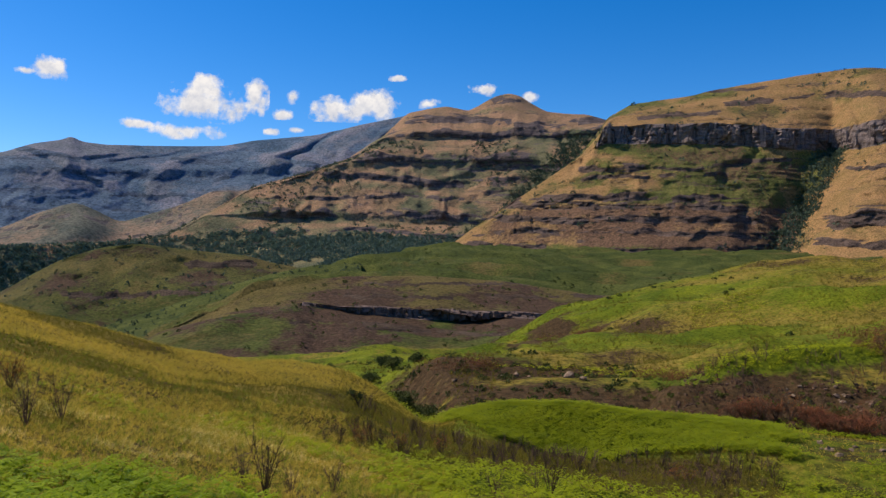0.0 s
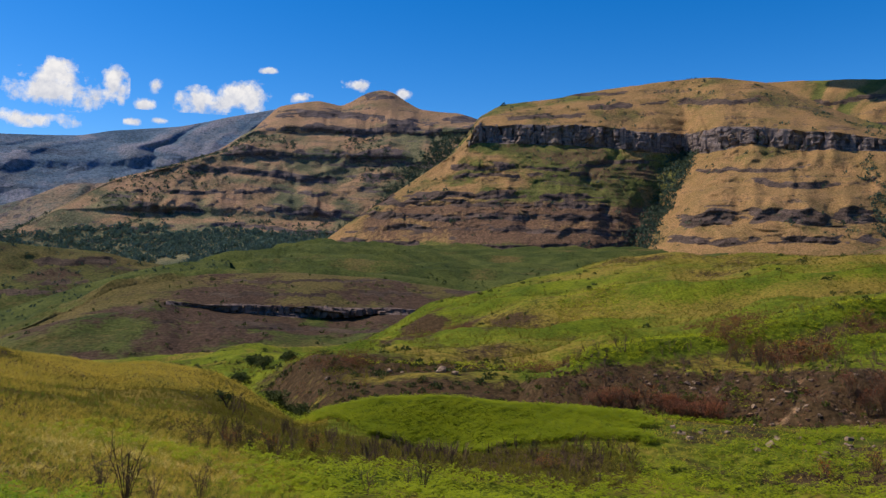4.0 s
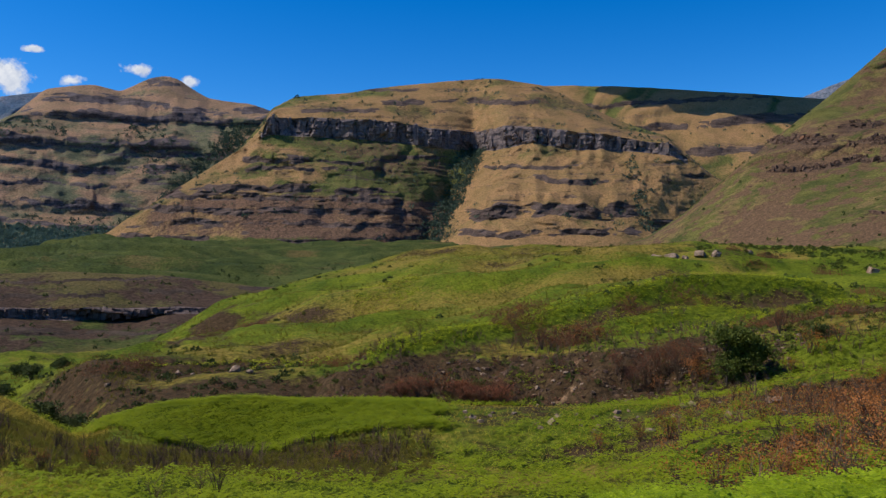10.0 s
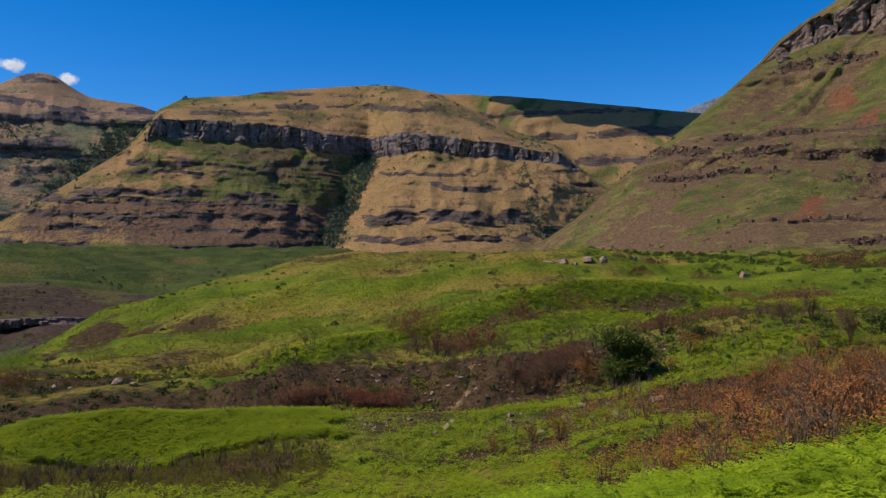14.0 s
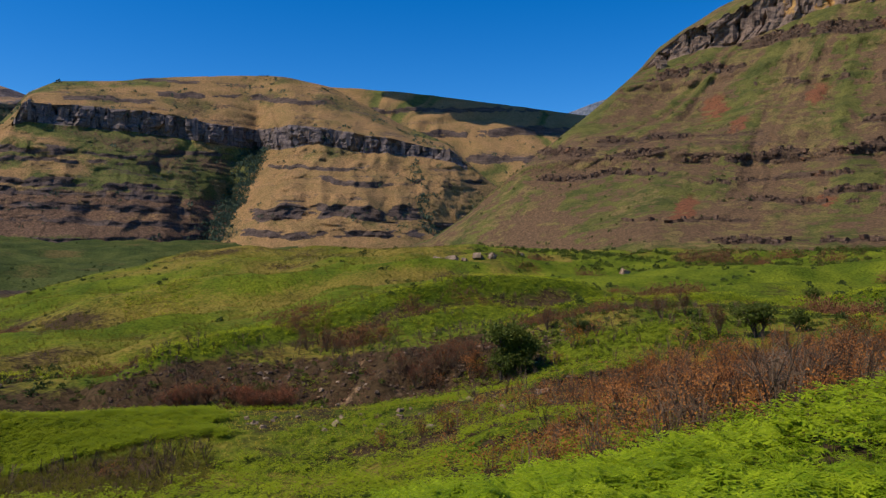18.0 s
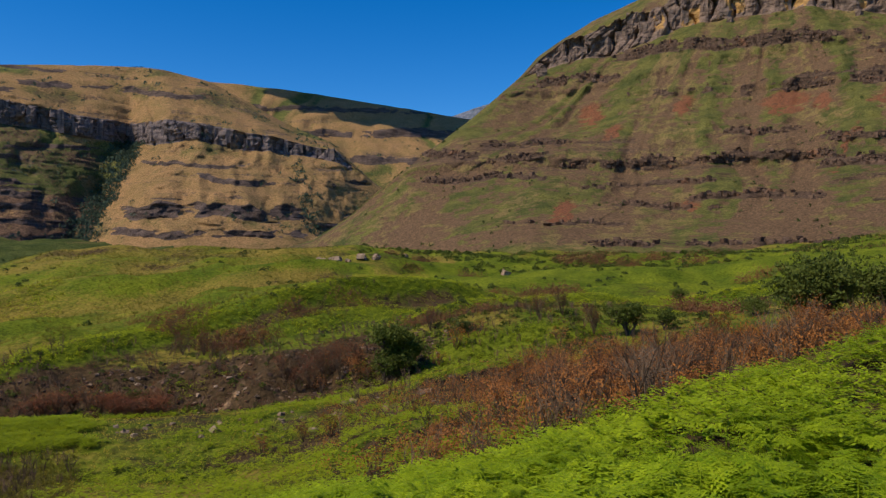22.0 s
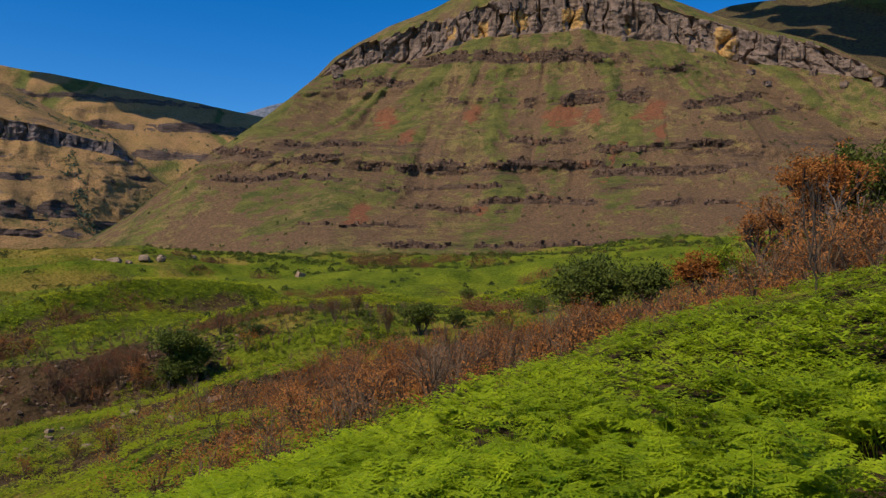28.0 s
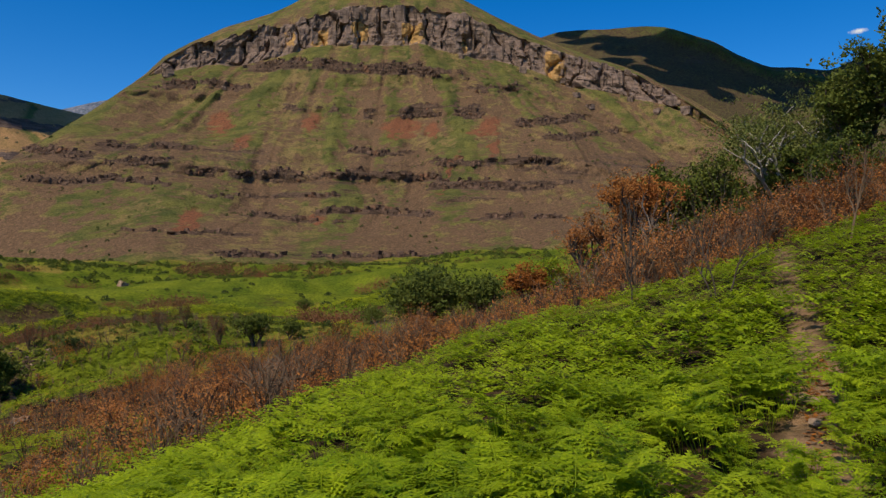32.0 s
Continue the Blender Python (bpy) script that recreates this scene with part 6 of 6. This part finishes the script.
tree("spreading_tree", "broad low green tree with several trunks above burnt shrubs", 75.6, 55, 4.6, 6.6, GREEN, BROWN_BARK, 900, 0.62, 7, 0.18, 4)
tree("spreading_tree", "low green tree beside the broad one", 79.5, 55, 3.6, 4.4, GREEN, BROWN_BARK, 420, 0.55, 8, 0.15, 3)
tree("lime_bush", "yellow-green young tree among burnt shrubs", 85.2, 46, 3.0, 2.0, LIME, BROWN_BARK, 150, 0.4, 9, 0.3, 1)
tree("scorched_tree", "scorched tree with red-brown leaves", 90.3, 46, 7.0, 3.4, DEAD, BROWN_BARK, 520, 0.42, 10, 0.35, 1)
tree("scorched_tree", "scorched tree with sparse brown leaves", 87.6, 45, 5.2, 3.4, DEAD, BROWN_BARK, 260, 0.38, 12, 0.25, 2)
tree("scorched_tree", "low scorched tree with rust-red leaves", 83.6, 48, 3.4, 3.6, ORANGE, BROWN_BARK, 300, 0.42, 13, 0.1, 2)
tree("dead_tree", "pale bare dead tree", 91.7, 42, 4.6, 2.6, DEAD, PALE_BARK, 0, 0, 14, 0, 1, 0.016)
tree("green_tree", "dark green tree behind scorched shrubs", 93.8, 50, 7.4, 3.6, GREEN, BROWN_BARK, 700, 0.55, 15, 0.1, 2)
tree("green_tree", "dark green tree in the thicket", 96.4, 52, 5.6, 4.0, GREEN, BROWN_BARK, 520, 0.55, 18, 0.05, 2)
tree("pale_limbed_tree", "olive-leaved tree with pale spreading limbs", 99.8, 52, 9.8, 10.5, OLIVE, WHITE_BARK, 1250, 0.44, 21, 0.5, 3, 0.036)
tree("green_tree", "tall dense green tree at the thicket's edge", 107.2, 48, 8.4, 4.2, GREEN, BROWN_BARK, 1000, 0.6, 19, 0.05, 2)
tree("green_tree", "tall dense green tree", 112, 46, 9.5, 5.4, GREEN, BROWN_BARK, 1100, 0.6, 20, 0.05, 2)
tree("dead_sapling", "thin charred dead sapling standing in the bracken", 90.6, 23.5, 4.0, 0.6, DEAD, BROWN_BARK, 0, 0, 22, 0, 1, 0.009)
tree("dead_sapling", "bare thin sapling in the bracken", 96.6, 21, 3.8, 1.6, DEAD, BROWN_BARK, 0, 0, 23, 0, 3, 0.009)
tree("dead_sapling", "bare thin sapling by the trail", 104.8, 27, 3.4, 0.9, DEAD, CHARRED, 0, 0, 24, 0, 1, 0.014)
for az, r, h, w, seed in ((92.5, 53, 3.6, 3.4, 31), (95.2, 49, 4.0, 3.6, 32), (98, 49, 3.4, 3.8, 33), (101.5, 51, 5.0, 4.0, 34), (103.6, 50, 5.6, 3.8, 35), (105, 47, 4.4, 3.6, 36), (88.8, 50, 3.0, 3.0, 37)):
    tree("bush", "dense dark green bush in the thicket", az, r, h, w, GREEN, BROWN_BARK, 420, 0.5, seed, 0.0, 3)
# the last one is added in place of the dark hollow under the bank
for az, r, h, w, seed in ((-5.5, 118, 2.6, 3.4, 41), (-3.6, 122, 2.2, 3.0, 42), (-1.8, 126, 2.4, 3.2, 43), (-4.4, 132, 2.0, 2.6, 44), (0.6, 128, 2.0, 2.6, 45), (-3.1, 66, 1.8, 2.2, 46)):
    tree("bush", "low dark bush along the stream", az, r, h, w, SCRUB, BROWN_BARK, 180, 0.55, seed, 0.0, 3)
for k, (az, r, h, w) in enumerate(((51, 83, 1.3, 3.2), (27.5, 77, 2.0, 2.2), (66.5, 120, 1.8, 3.2), (73.5, 96, 2.2, 3.0))):
    tree("bush", "low green bush on the valley side", az, r, h, w, GREEN if k % 3 else SCRUB, BROWN_BARK, 150, 0.5, 60 + k, 0.0, 3)
for k, (az, r, h) in enumerate(((94.5, 43, 3.4), (97, 42.5, 2.8), (100.5, 42, 3.0), (103.4, 43, 3.4), (89.5, 43, 3.4), (86.2, 41, 2.6), (72, 38, 2.2), (65, 36, 2.2))):
    tree("dead_tree", "small pale bare dead tree among burnt shrubs", az, r, h, h * 0.7, DEAD, PALE_BARK, 0, 0, 90 + k, 0, 1 + k % 2, 0.013)
spots = ground_points(5200, -13, 4, 66, 200, lambda az, r: fbm(az / 2, r / 12, 5.0, 3) > -0.25)
tagged(scatter("dark_grass", TUFT, spots, 0.3 + 0.5 * rng.random(len(spots)), DARK_GRASS, rng, lean=0.4), "rank olive grass in the stream hollow", "grass", kind="stuff")
# dark bushes added to give the shade of the ravine's hollow
for az, r, h, w, seed in ((-2.4, 69, 1.6, 3.0, 111), (-1.2, 73, 1.4, 2.6, 112), (-3.4, 72, 1.2, 2.4, 113)):
    tree("bush", "low dark bush standing in for the ravine's shaded hollow", az, r, h, w, SCRUB, BROWN_BARK, 160, 0.45, seed, 0.0, 3)
spots = ground_points(170, -3, 13, 70, 108)
tagged(scatter("heath_thicket", DEAD_CLUMP, spots, 0.5 + 1.2 * rng.random(len(spots)) ** 2, HEATH_LEAF, rng, stretch=0.4), "brown heath clumps on the stream bank", "scrub", kind="stuff")
spots = ground_points(260, -5, 14, 68, 112)
tagged(scatter("scrub", CLUMP_FINE, spots, 0.4 + 1.0 * rng.random(len(spots)) ** 2, SCRUB, rng, stretch=0.5), "dark green shrubs on the stream bank", "scrub", kind="stuff")
tree("lone_tree", "small dark tree on the grassy shoulder", -6.1, 47, 1.2, 0.9, SCRUB, BROWN_BARK, 40, 0.25, 25, 0.2, 1)

# ---- shrubs and woods on the mountains ----
WOOD = [clump(rng, 18, 0.46, 1.0) for _ in range(5)]
RG = np.arange(len(cone.R))[:, None] + 0 * cone.R
AG = cone.A[None] + 0 * cone.R
pg = cone.xyz()
wood_noise = fbm(pg[..., 0] / 120, pg[..., 1] / 120, 4.0, 3)
mask = between(RG, 2, 4, cone.at[1] + 3, cone.at[1] + 9) * (wood_noise > -0.7) * (AG < 5)
spots = cone.spots(5200, mask, rng)
tagged(scatter("valley_woods", WOOD, spots, 6 + 6 * rng.random(len(spots)), WOODS, rng, stretch=0.4), "green woods along the far valley floor, tinted with haze", "woods", kind="stuff")
mask = between(RG, cone.at[1], cone.at[1] + 3, cone.at[6], cone.at[6] + 4) * (wood_noise > -0.1) + 6 * between(AG - (RG - cone.at[3]) * 0.09, 3.6, 4.6, 6.4, 7.6) * between(RG, cone.at[3], cone.at[3] + 2, cone.at[6], cone.at[6] + 2)
spots = cone.spots(2600, mask, rng)
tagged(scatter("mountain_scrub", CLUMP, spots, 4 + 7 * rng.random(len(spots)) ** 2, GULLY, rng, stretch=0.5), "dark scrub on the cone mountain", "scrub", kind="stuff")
RT = np.arange(len(table.R))[:, None] + 0 * table.R
mask = 14 * between(AT - gully_az, -1.5, -0.5, 0.3, 0.9) * (1 - step(RT, table.at[3], table.at[3] + 2)) + 0.35 * (patch_t > 0) + 5 * between(AT - 38.2 - 2.2 * (1 - up) + 1.2 * patch_t, -0.6, -0.2, 0.3, 0.8) * between(RT, 20, 30, table.at[3] - 12, table.at[3] - 2)
spots = table.spots(2200, mask, rng)
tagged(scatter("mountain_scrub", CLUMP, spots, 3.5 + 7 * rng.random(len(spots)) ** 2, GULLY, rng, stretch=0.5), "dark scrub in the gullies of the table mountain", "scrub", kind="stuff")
spots = crown.spots(900, (np.arange(len(crown.R))[:, None] + 0 * crown.R < crown.at[7]) * (0.1 + (spots_c > 0.1)), rng)
tagged(scatter("hill_scrub", CLUMP, spots, 0.6 + 1.6 * rng.random(len(spots)) ** 2, SCRUB, rng, stretch=0.5), "dark scrub scattered on the crowned hill", "scrub", kind="stuff")
spots = spur.spots(1000, 0.15 + (np.arange(len(spur.R))[:, None] + 0 * spur.R < spur.at[3] + 10) * (patch_s > -0.1), rng)
tagged(scatter("spur_scrub", CLUMP, spots, 0.9 + 2.4 * rng.random(len(spots)) ** 2, SCRUB, rng, stretch=0.5), "dark scrub scattered on the valley spur", "scrub", kind="stuff")
for rel, n, s in ((low_hill, 420, 3.4), (flank, 420, 3.2), (dark_ridge, 160, 8)):
    spots = rel.spots(n, np.ones_like(rel.R) * (rel.v < 0.85), rng)
    tagged(scatter("mountain_scrub", CLUMP, spots, s * (0.4 + 0.9 * rng.random(len(spots)) ** 2), GULLY, rng, stretch=0.5), "dark scrub on the far slopes", "scrub", kind="stuff")

def block(r):
    """An angular, weathered block one unit across."""
    bm = bmesh.new()
    bmesh.ops.create_cube(bm, size=0.8)
    bmesh.ops.subdivide_edges(bm, edges=bm.edges[:], cuts=1, use_grid_fill=True)
    off = Vector(r.random(3) * 40)
    for v in bm.verts:
        v.co += Vector(r.normal(0, 0.05, 3)) + v.co.normalized() * 0.14 * noise.noise(v.co * 2 + off)
    bmesh.ops.triangulate(bm, faces=bm.faces[:])
    V = np.array([tuple(v.co) for v in bm.verts])
    F = np.array([[v.index for v in f.verts] for f in bm.faces])
    bm.free()
    return V, F


# ---- boulders ----
ROCKS = []
for k in range(6):
    v, f = rock(rng, 0.75)
    proto = mesh_object("boulder", v, [f], STONE, smooth=False)
    ROCKS.append(proto.data)
    bpy.data.objects.remove(proto)

CRAGS = []
for k in range(4):
    v, f = block(rng)
    v = v * (1 - 0.35 * np.clip(v[:, 2:] * 1.6 + 0.4 * np.sin(v[:, :1] * 7 + k), 0, 1))
    proto = mesh_object("boulder", v, [f], STONE, smooth=False)
    CRAGS.append(proto.data)
    bpy.data.objects.remove(proto)


def boulder(az, r, w, label, tall=1.0, z=None, group="loose boulders", big=False):
    p = on_ground(az, r)
    if z is not None:
        p.z = z
    ob = tagged(new("boulder", CRAGS[int(rng.integers(0, 4))] if big else ROCKS[int(rng.integers(0, 6))]), label, "boulder", group)
    ob.matrix_world = Matrix.Translation(p + Vector((0, 0, 0.12 * w))) @ Euler((0.35 * big * rng.normal(), 0.35 * big * rng.normal(), rng.random() * 6.28)).to_matrix().to_4x4() @ Matrix.Diagonal((w, w * 0.8, w * tall, 1))
    return ob


for az, r, w, tall in ((41.3, 212, 6.8, 0.85), (40.3, 210, 4.4, 0.7), (43.3, 216, 4.8, 0.85), (44.3, 217, 4.2, 0.8), (42.3, 214, 2.8, 0.9), (46.4, 226, 3.4, 0.8), (54.1, 215, 3.8, 1.0), (51.4, 160, 0.9, 0.8)):
    boulder(az, r, w * 0.75, "large pale boulder in the grass below the hill", tall * 0.75, big=True)
for az, r, w in ((5.6, 100, 1.4), (4.6, 98, 0.8), (6.5, 101, 0.7), (12.2, 103, 1.0), (13, 104, 0.7), (1, 92, 0.9), (-1.5, 90, 1.1), (-2.2, 88, 0.8), (20, 104, 1.0), (9.5, 92, 1.6), (10.5, 91, 1.2)):
    boulder(az, r, w, "tan boulder on the stream bank")
for _ in range(44):
    az = 26 + 24 * rng.random()
    boulder(az, 48 + 10 * rng.random() + max(0, 32 - az) * 0.4, 0.3 + 0.75 * rng.random() ** 2, "pale stone lying in the terrace grass", 0.8, group="terrace stones", big=rng.random() < 0.6)
for _ in range(150):
    boulder(24 + 26 * rng.random(), 75 + 12 * rng.random(), 0.2 + 0.7 * rng.random() ** 2, "rough brown stone on the eroded bank", 0.8, group="bank stones")
for az, r, w in ((102.5, 10.2, 0.5), (102.9, 9.0, 0.35), (101, 17, 0.4), (103.5, 11.5, 0.3)):
    boulder(az, r, w, "flat stone beside the foot trail", 0.4, group="trail stones")

# ---- blocks of the cliffs ----
BLOCKS = []
for k in range(8):
    v, f = block(rng)
    proto = mesh_object("rock_block", v, [f], CLIFF, smooth=False)
    BLOCKS.append(proto.data)
    bpy.data.objects.remove(proto)
BAND_BLOCKS = []
for k in range(6):
    v, f = block(rng)
    proto = mesh_object("rock_block", v, [f], DARK_CLIFF, smooth=False)
    BAND_BLOCKS.append(proto.data)
    bpy.data.objects.remove(proto)



def cliff_blocks(rel, r0, r1, a0, a1, count, wide, parent, meshes, tall=(0.35, 0.9), inset=0.2):
    """Buttresses and fallen blocks standing proud of a cliff."""
    P = rel.xyz()
    cols = np.where((rel.A >= a0) & (rel.A <= a1))[0]
    for n in range(count):
        j = int(cols[int((n + rng.random()) / count * (len(cols) - 1))])
        foot, head = Vector(P[r0, j]), Vector(P[r1, j])
        h = max((head - foot).z, 1.0)
        w = wide[0] + (wide[1] - wide[0]) * rng.random() ** 1.5
        t = h * (tall[0] + (tall[1] - tall[0]) * rng.random())
        u = rng.random() * max(0.0, 1 - t / h)
        c = foot.lerp(head, u) + Vector((0, 0, t * 0.5))
        row = r0 + int((r1 - r0) * min(1, u + 0.5 * t / h))
        c.x, c.y = P[row, j, 0], P[row, j, 1]
        back = Vector((c.x, c.y, 0)).normalized() * w * inset
        ob = new("rock_block", meshes[int(rng.integers(0, len(meshes)))])
        ob.parent = parent
        ob.matrix_basis = Matrix.Translation(c + back) @ Matrix.Rotation(-radians(rel.A[j]) + rng.normal(0, 0.25), 4, "Z") @ Matrix.Diagonal((w, w * 0.9, t * 1.25, 1))


cliff_blocks(crown, crown.at[7], crown.at[8], 56.3, 94.5, 90, (3, 10), crown_cliff, BLOCKS, (0.12, 0.5), 0.3)
cliff_blocks(table, table.at[3], table.at[4], 12, 42, 80, (6, 20), table_cliff, BAND_BLOCKS, (0.3, 0.9), 0.35)
DARK_BLOCKS = []
for k in range(5):
    v, f = block(rng)
    proto = mesh_object("rock_block", v, [f], BAND, smooth=False)
    DARK_BLOCKS.append(proto.data)
    bpy.data.objects.remove(proto)
cliff_blocks(spur, spur.at[1], spur.at[2], -10, 12, 110, (1.8, 6), spur_band, DARK_BLOCKS, (0.35, 0.95), 0.1)

LEDGE = [block(rng) for _ in range(5)]
rows_c = np.arange(len(crown.R))[:, None] + 0 * crown.R
spots = crown.spots(3800, (ledge_c > 0.4) * (rows_c < crown.at[7] - 3) * (0.2 + (beds_c > -0.1)), rng)
tagged(scatter("ledge_rocks", LEDGE, spots, 0.6 + 2.3 * rng.random(len(spots)) ** 2.2, HILL_ROCK, rng, lean=0.3, stretch=0.8), "broken brown rock ledges across the crowned hill", "rocks", kind="stuff")
for az, row, w in ((56.7, crown.at[7] - 8, 9), (82.6, crown.at[7] - 5, 7), (86.6, crown.at[7] - 12, 6), (87.6, crown.at[7] - 20, 6), (60.5, crown.at[6] + 4, 4), (78, crown.at[7] - 4, 5), (70, crown.at[7] - 3, 5), (90.5, crown.at[7] - 3, 6), (93.3, crown.at[7] + 10, 11), (94.4, crown.at[7] + 4, 9), (92.4, crown.at[7] - 6, 6)):
    j = int(np.argmin(np.abs(crown.A - az)))
    p = crown.xyz()[row, j]
    ob = tagged(new("fallen_block", BLOCKS[row % 8]), "fallen sandstone block on the grassy slope below the cliff", "boulder", "fallen blocks")
    ob.matrix_world = Matrix.Translation(Vector(p) + Vector((0, 0, w * 0.2))) @ Matrix.Rotation(rng.random() * 6, 4, "Z") @ Matrix.Diagonal((w, w, w * 0.9, 1))

spots = ground_points(2600, 17, 50, 73, 89, lambda az, r: fbm(r * np.sin(np.radians(az)) / 3, r * np.cos(np.radians(az)) / 3, 2.0, 3) > -0.2)
tagged(scatter("bank_rubble", LEDGE, spots, 0.08 + 0.32 * rng.random(len(spots)) ** 2.5, HILL_ROCK, rng, lean=0.3, stretch=0.5), "brown rubble strewn over the eroded bank", "rubble", kind="stuff")

# ---- dead leaves on the foot trail ----
spots = ground_points(380, 102, 103.8, 6, 14)
tagged(scatter("leaf_litter", [leaf((0, 0, 0.02), (1, 0, 0.1), (0, 1, 0), 0.09, 0.05), leaf((0, 0, 0.03), (0.9, 0.1, 0.3), (0, 1, 0), 0.08, 0.05)], spots, 1.0, ORANGE, rng), "rust-coloured dead leaves littering the trail", "leaf litter", kind="stuff")

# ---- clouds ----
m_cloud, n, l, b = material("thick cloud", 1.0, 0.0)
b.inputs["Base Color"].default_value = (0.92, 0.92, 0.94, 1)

m_veil, n, l, b = material("cloud veil", 1.0, 0.0)
co = n.new("ShaderNodeTexCoord")
sub = n.new("ShaderNodeVectorMath")
sub.operation = "SUBTRACT"
sub.inputs[1].default_value = (0.5, 0.5, 0.42)
l.new(co.outputs["Generated"], sub.inputs[0])
squeeze = n.new("ShaderNodeVectorMath")
squeeze.operation = "MULTIPLY"
squeeze.inputs[1].default_value = (2.0, 0.0, 2.1)
l.new(sub.outputs[0], squeeze.inputs[0])
ring = n.new("ShaderNodeVectorMath")
ring.operation = "LENGTH"
l.new(squeeze.outputs[0], ring.inputs[0])
puffs = noise_node(n, l, 0.0085, 9, 0.62)
blend = n.new("ShaderNodeMath")
blend.operation = "MULTIPLY_ADD"
blend.inputs[1].default_value = 2.7
l.new(puffs, blend.inputs[0])
inside = n.new("ShaderNodeMath")
inside.operation = "MULTIPLY"
inside.inputs[1].default_value = -1.0
l.new(ring.outputs["Value"], inside.inputs[0])
l.new(inside.outputs[0], blend.inputs[2])
cover_fac = ramp(n, l, blend.outputs[0], 0.48, 1.30)
up_z = n.new("ShaderNodeSeparateXYZ")
l.new(co.outputs["Generated"], up_z.inputs[0])
# sunlit white and bluish shaded undersides are painted into a glowing veil
shade = mix(n, l, ramp(n, l, noise_node(n, l, 0.016, 6, 0.6), 0.35, 0.62), (0.66, 0.70, 0.80), (0.97, 0.97, 0.98))
glow = n.new("ShaderNodeEmission")
glow.inputs["Strength"].default_value = 0.82
shade = mix(n, l, ramp(n, l, up_z.outputs[2], 0.15, 0.6), mix(n, l, 0.5, shade, (0.62, 0.68, 0.80)), shade)
l.new(shade, glow.inputs["Color"])
gone = n.new("ShaderNodeBsdfTransparent")
veil = n.new("ShaderNodeMixShader")
l.new(cover_fac, veil.inputs[0])
l.new(gone.outputs[0], veil.inputs[1])
l.new(glow.outputs[0], veil.inputs[2])
l.new(veil.outputs[0], n["Material Output"].inputs[0])


def sky_cloud(az, el, wide, high, r=4650):
    """A far fair-weather cloud of the sky backdrop: a bulging veil with ragged edges."""
    nx, nz = 24, 12
    X, Z = np.meshgrid(np.linspace(-0.5, 0.5, nx) * wide, np.linspace(-0.5, 0.5, nz) * high)
    Y = -high * 0.12 * np.clip(1 - (2 * X / wide) ** 2 - (2 * Z / high) ** 2, 0, 1) + 6 * fbm(X / 60, Z / 60, az, 3)
    ob = mesh_object("cloud", np.stack([X, Y, Z], -1).reshape(-1, 3), [grid_faces(nz, nx)], m_veil)
    ob.matrix_world = Matrix.Translation((r * math.sin(radians(az)), r * math.cos(radians(az)), EYE + r * math.tan(radians(el)))) @ Matrix.Rotation(-radians(az), 4, "Z")
    return tagged(ob, "small white fair-weather cloud", "cloud", "fair-weather clouds")


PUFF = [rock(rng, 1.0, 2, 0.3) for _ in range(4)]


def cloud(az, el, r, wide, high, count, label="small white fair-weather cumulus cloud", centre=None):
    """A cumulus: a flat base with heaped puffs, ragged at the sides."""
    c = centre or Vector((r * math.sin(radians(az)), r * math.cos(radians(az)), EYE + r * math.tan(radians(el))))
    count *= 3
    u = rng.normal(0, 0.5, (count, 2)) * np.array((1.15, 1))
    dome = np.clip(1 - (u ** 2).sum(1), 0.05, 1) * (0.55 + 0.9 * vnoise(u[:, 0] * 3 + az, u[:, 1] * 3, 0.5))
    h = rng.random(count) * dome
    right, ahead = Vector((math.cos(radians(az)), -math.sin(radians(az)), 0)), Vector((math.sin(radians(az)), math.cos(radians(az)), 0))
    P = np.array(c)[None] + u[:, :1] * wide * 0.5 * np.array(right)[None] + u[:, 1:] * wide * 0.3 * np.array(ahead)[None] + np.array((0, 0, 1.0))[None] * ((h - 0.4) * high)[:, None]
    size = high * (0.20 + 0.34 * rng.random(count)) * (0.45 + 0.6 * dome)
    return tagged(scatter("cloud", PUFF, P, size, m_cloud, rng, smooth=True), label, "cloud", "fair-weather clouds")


for az, el, wide, high in ((-27.3, 12.8, 300, 170), (-29.0, 12.4, 150, 60), (-17.3, 11.5, 720, 320), (-17.7, 12.5, 340, 250), (-14.0, 12.1, 190, 310), (-18.7, 9.4, 520, 150), (-22.1, 9.6, 230, 80), (-11.2, 12.2, 120, 150), (-12.0, 10.9, 150, 90), (-8.3, 11.6, 420, 230), (-5.4, 11.9, 480, 250), (-3.5, 13.8, 140, 60), (-1.3, 12.0, 190, 90), (-12.8, 9.6, 110, 60), (-10.9, 9.8, 140, 60), (3.0, 13.1, 280, 120), (6.4, 12.5, 190, 100), (105.4, 15.9, 140, 55)):
    sky_cloud(az, el, wide * 0.9, high * 0.85)
# unseen clouds added overhead, placed so that their shadows fall on two ridges
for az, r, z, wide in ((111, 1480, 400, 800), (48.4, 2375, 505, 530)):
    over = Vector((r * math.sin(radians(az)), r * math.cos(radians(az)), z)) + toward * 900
    cloud(az, 0, 0, wide, 420, 260, "unseen overhead cumulus cloud added to shade the ridges", over)
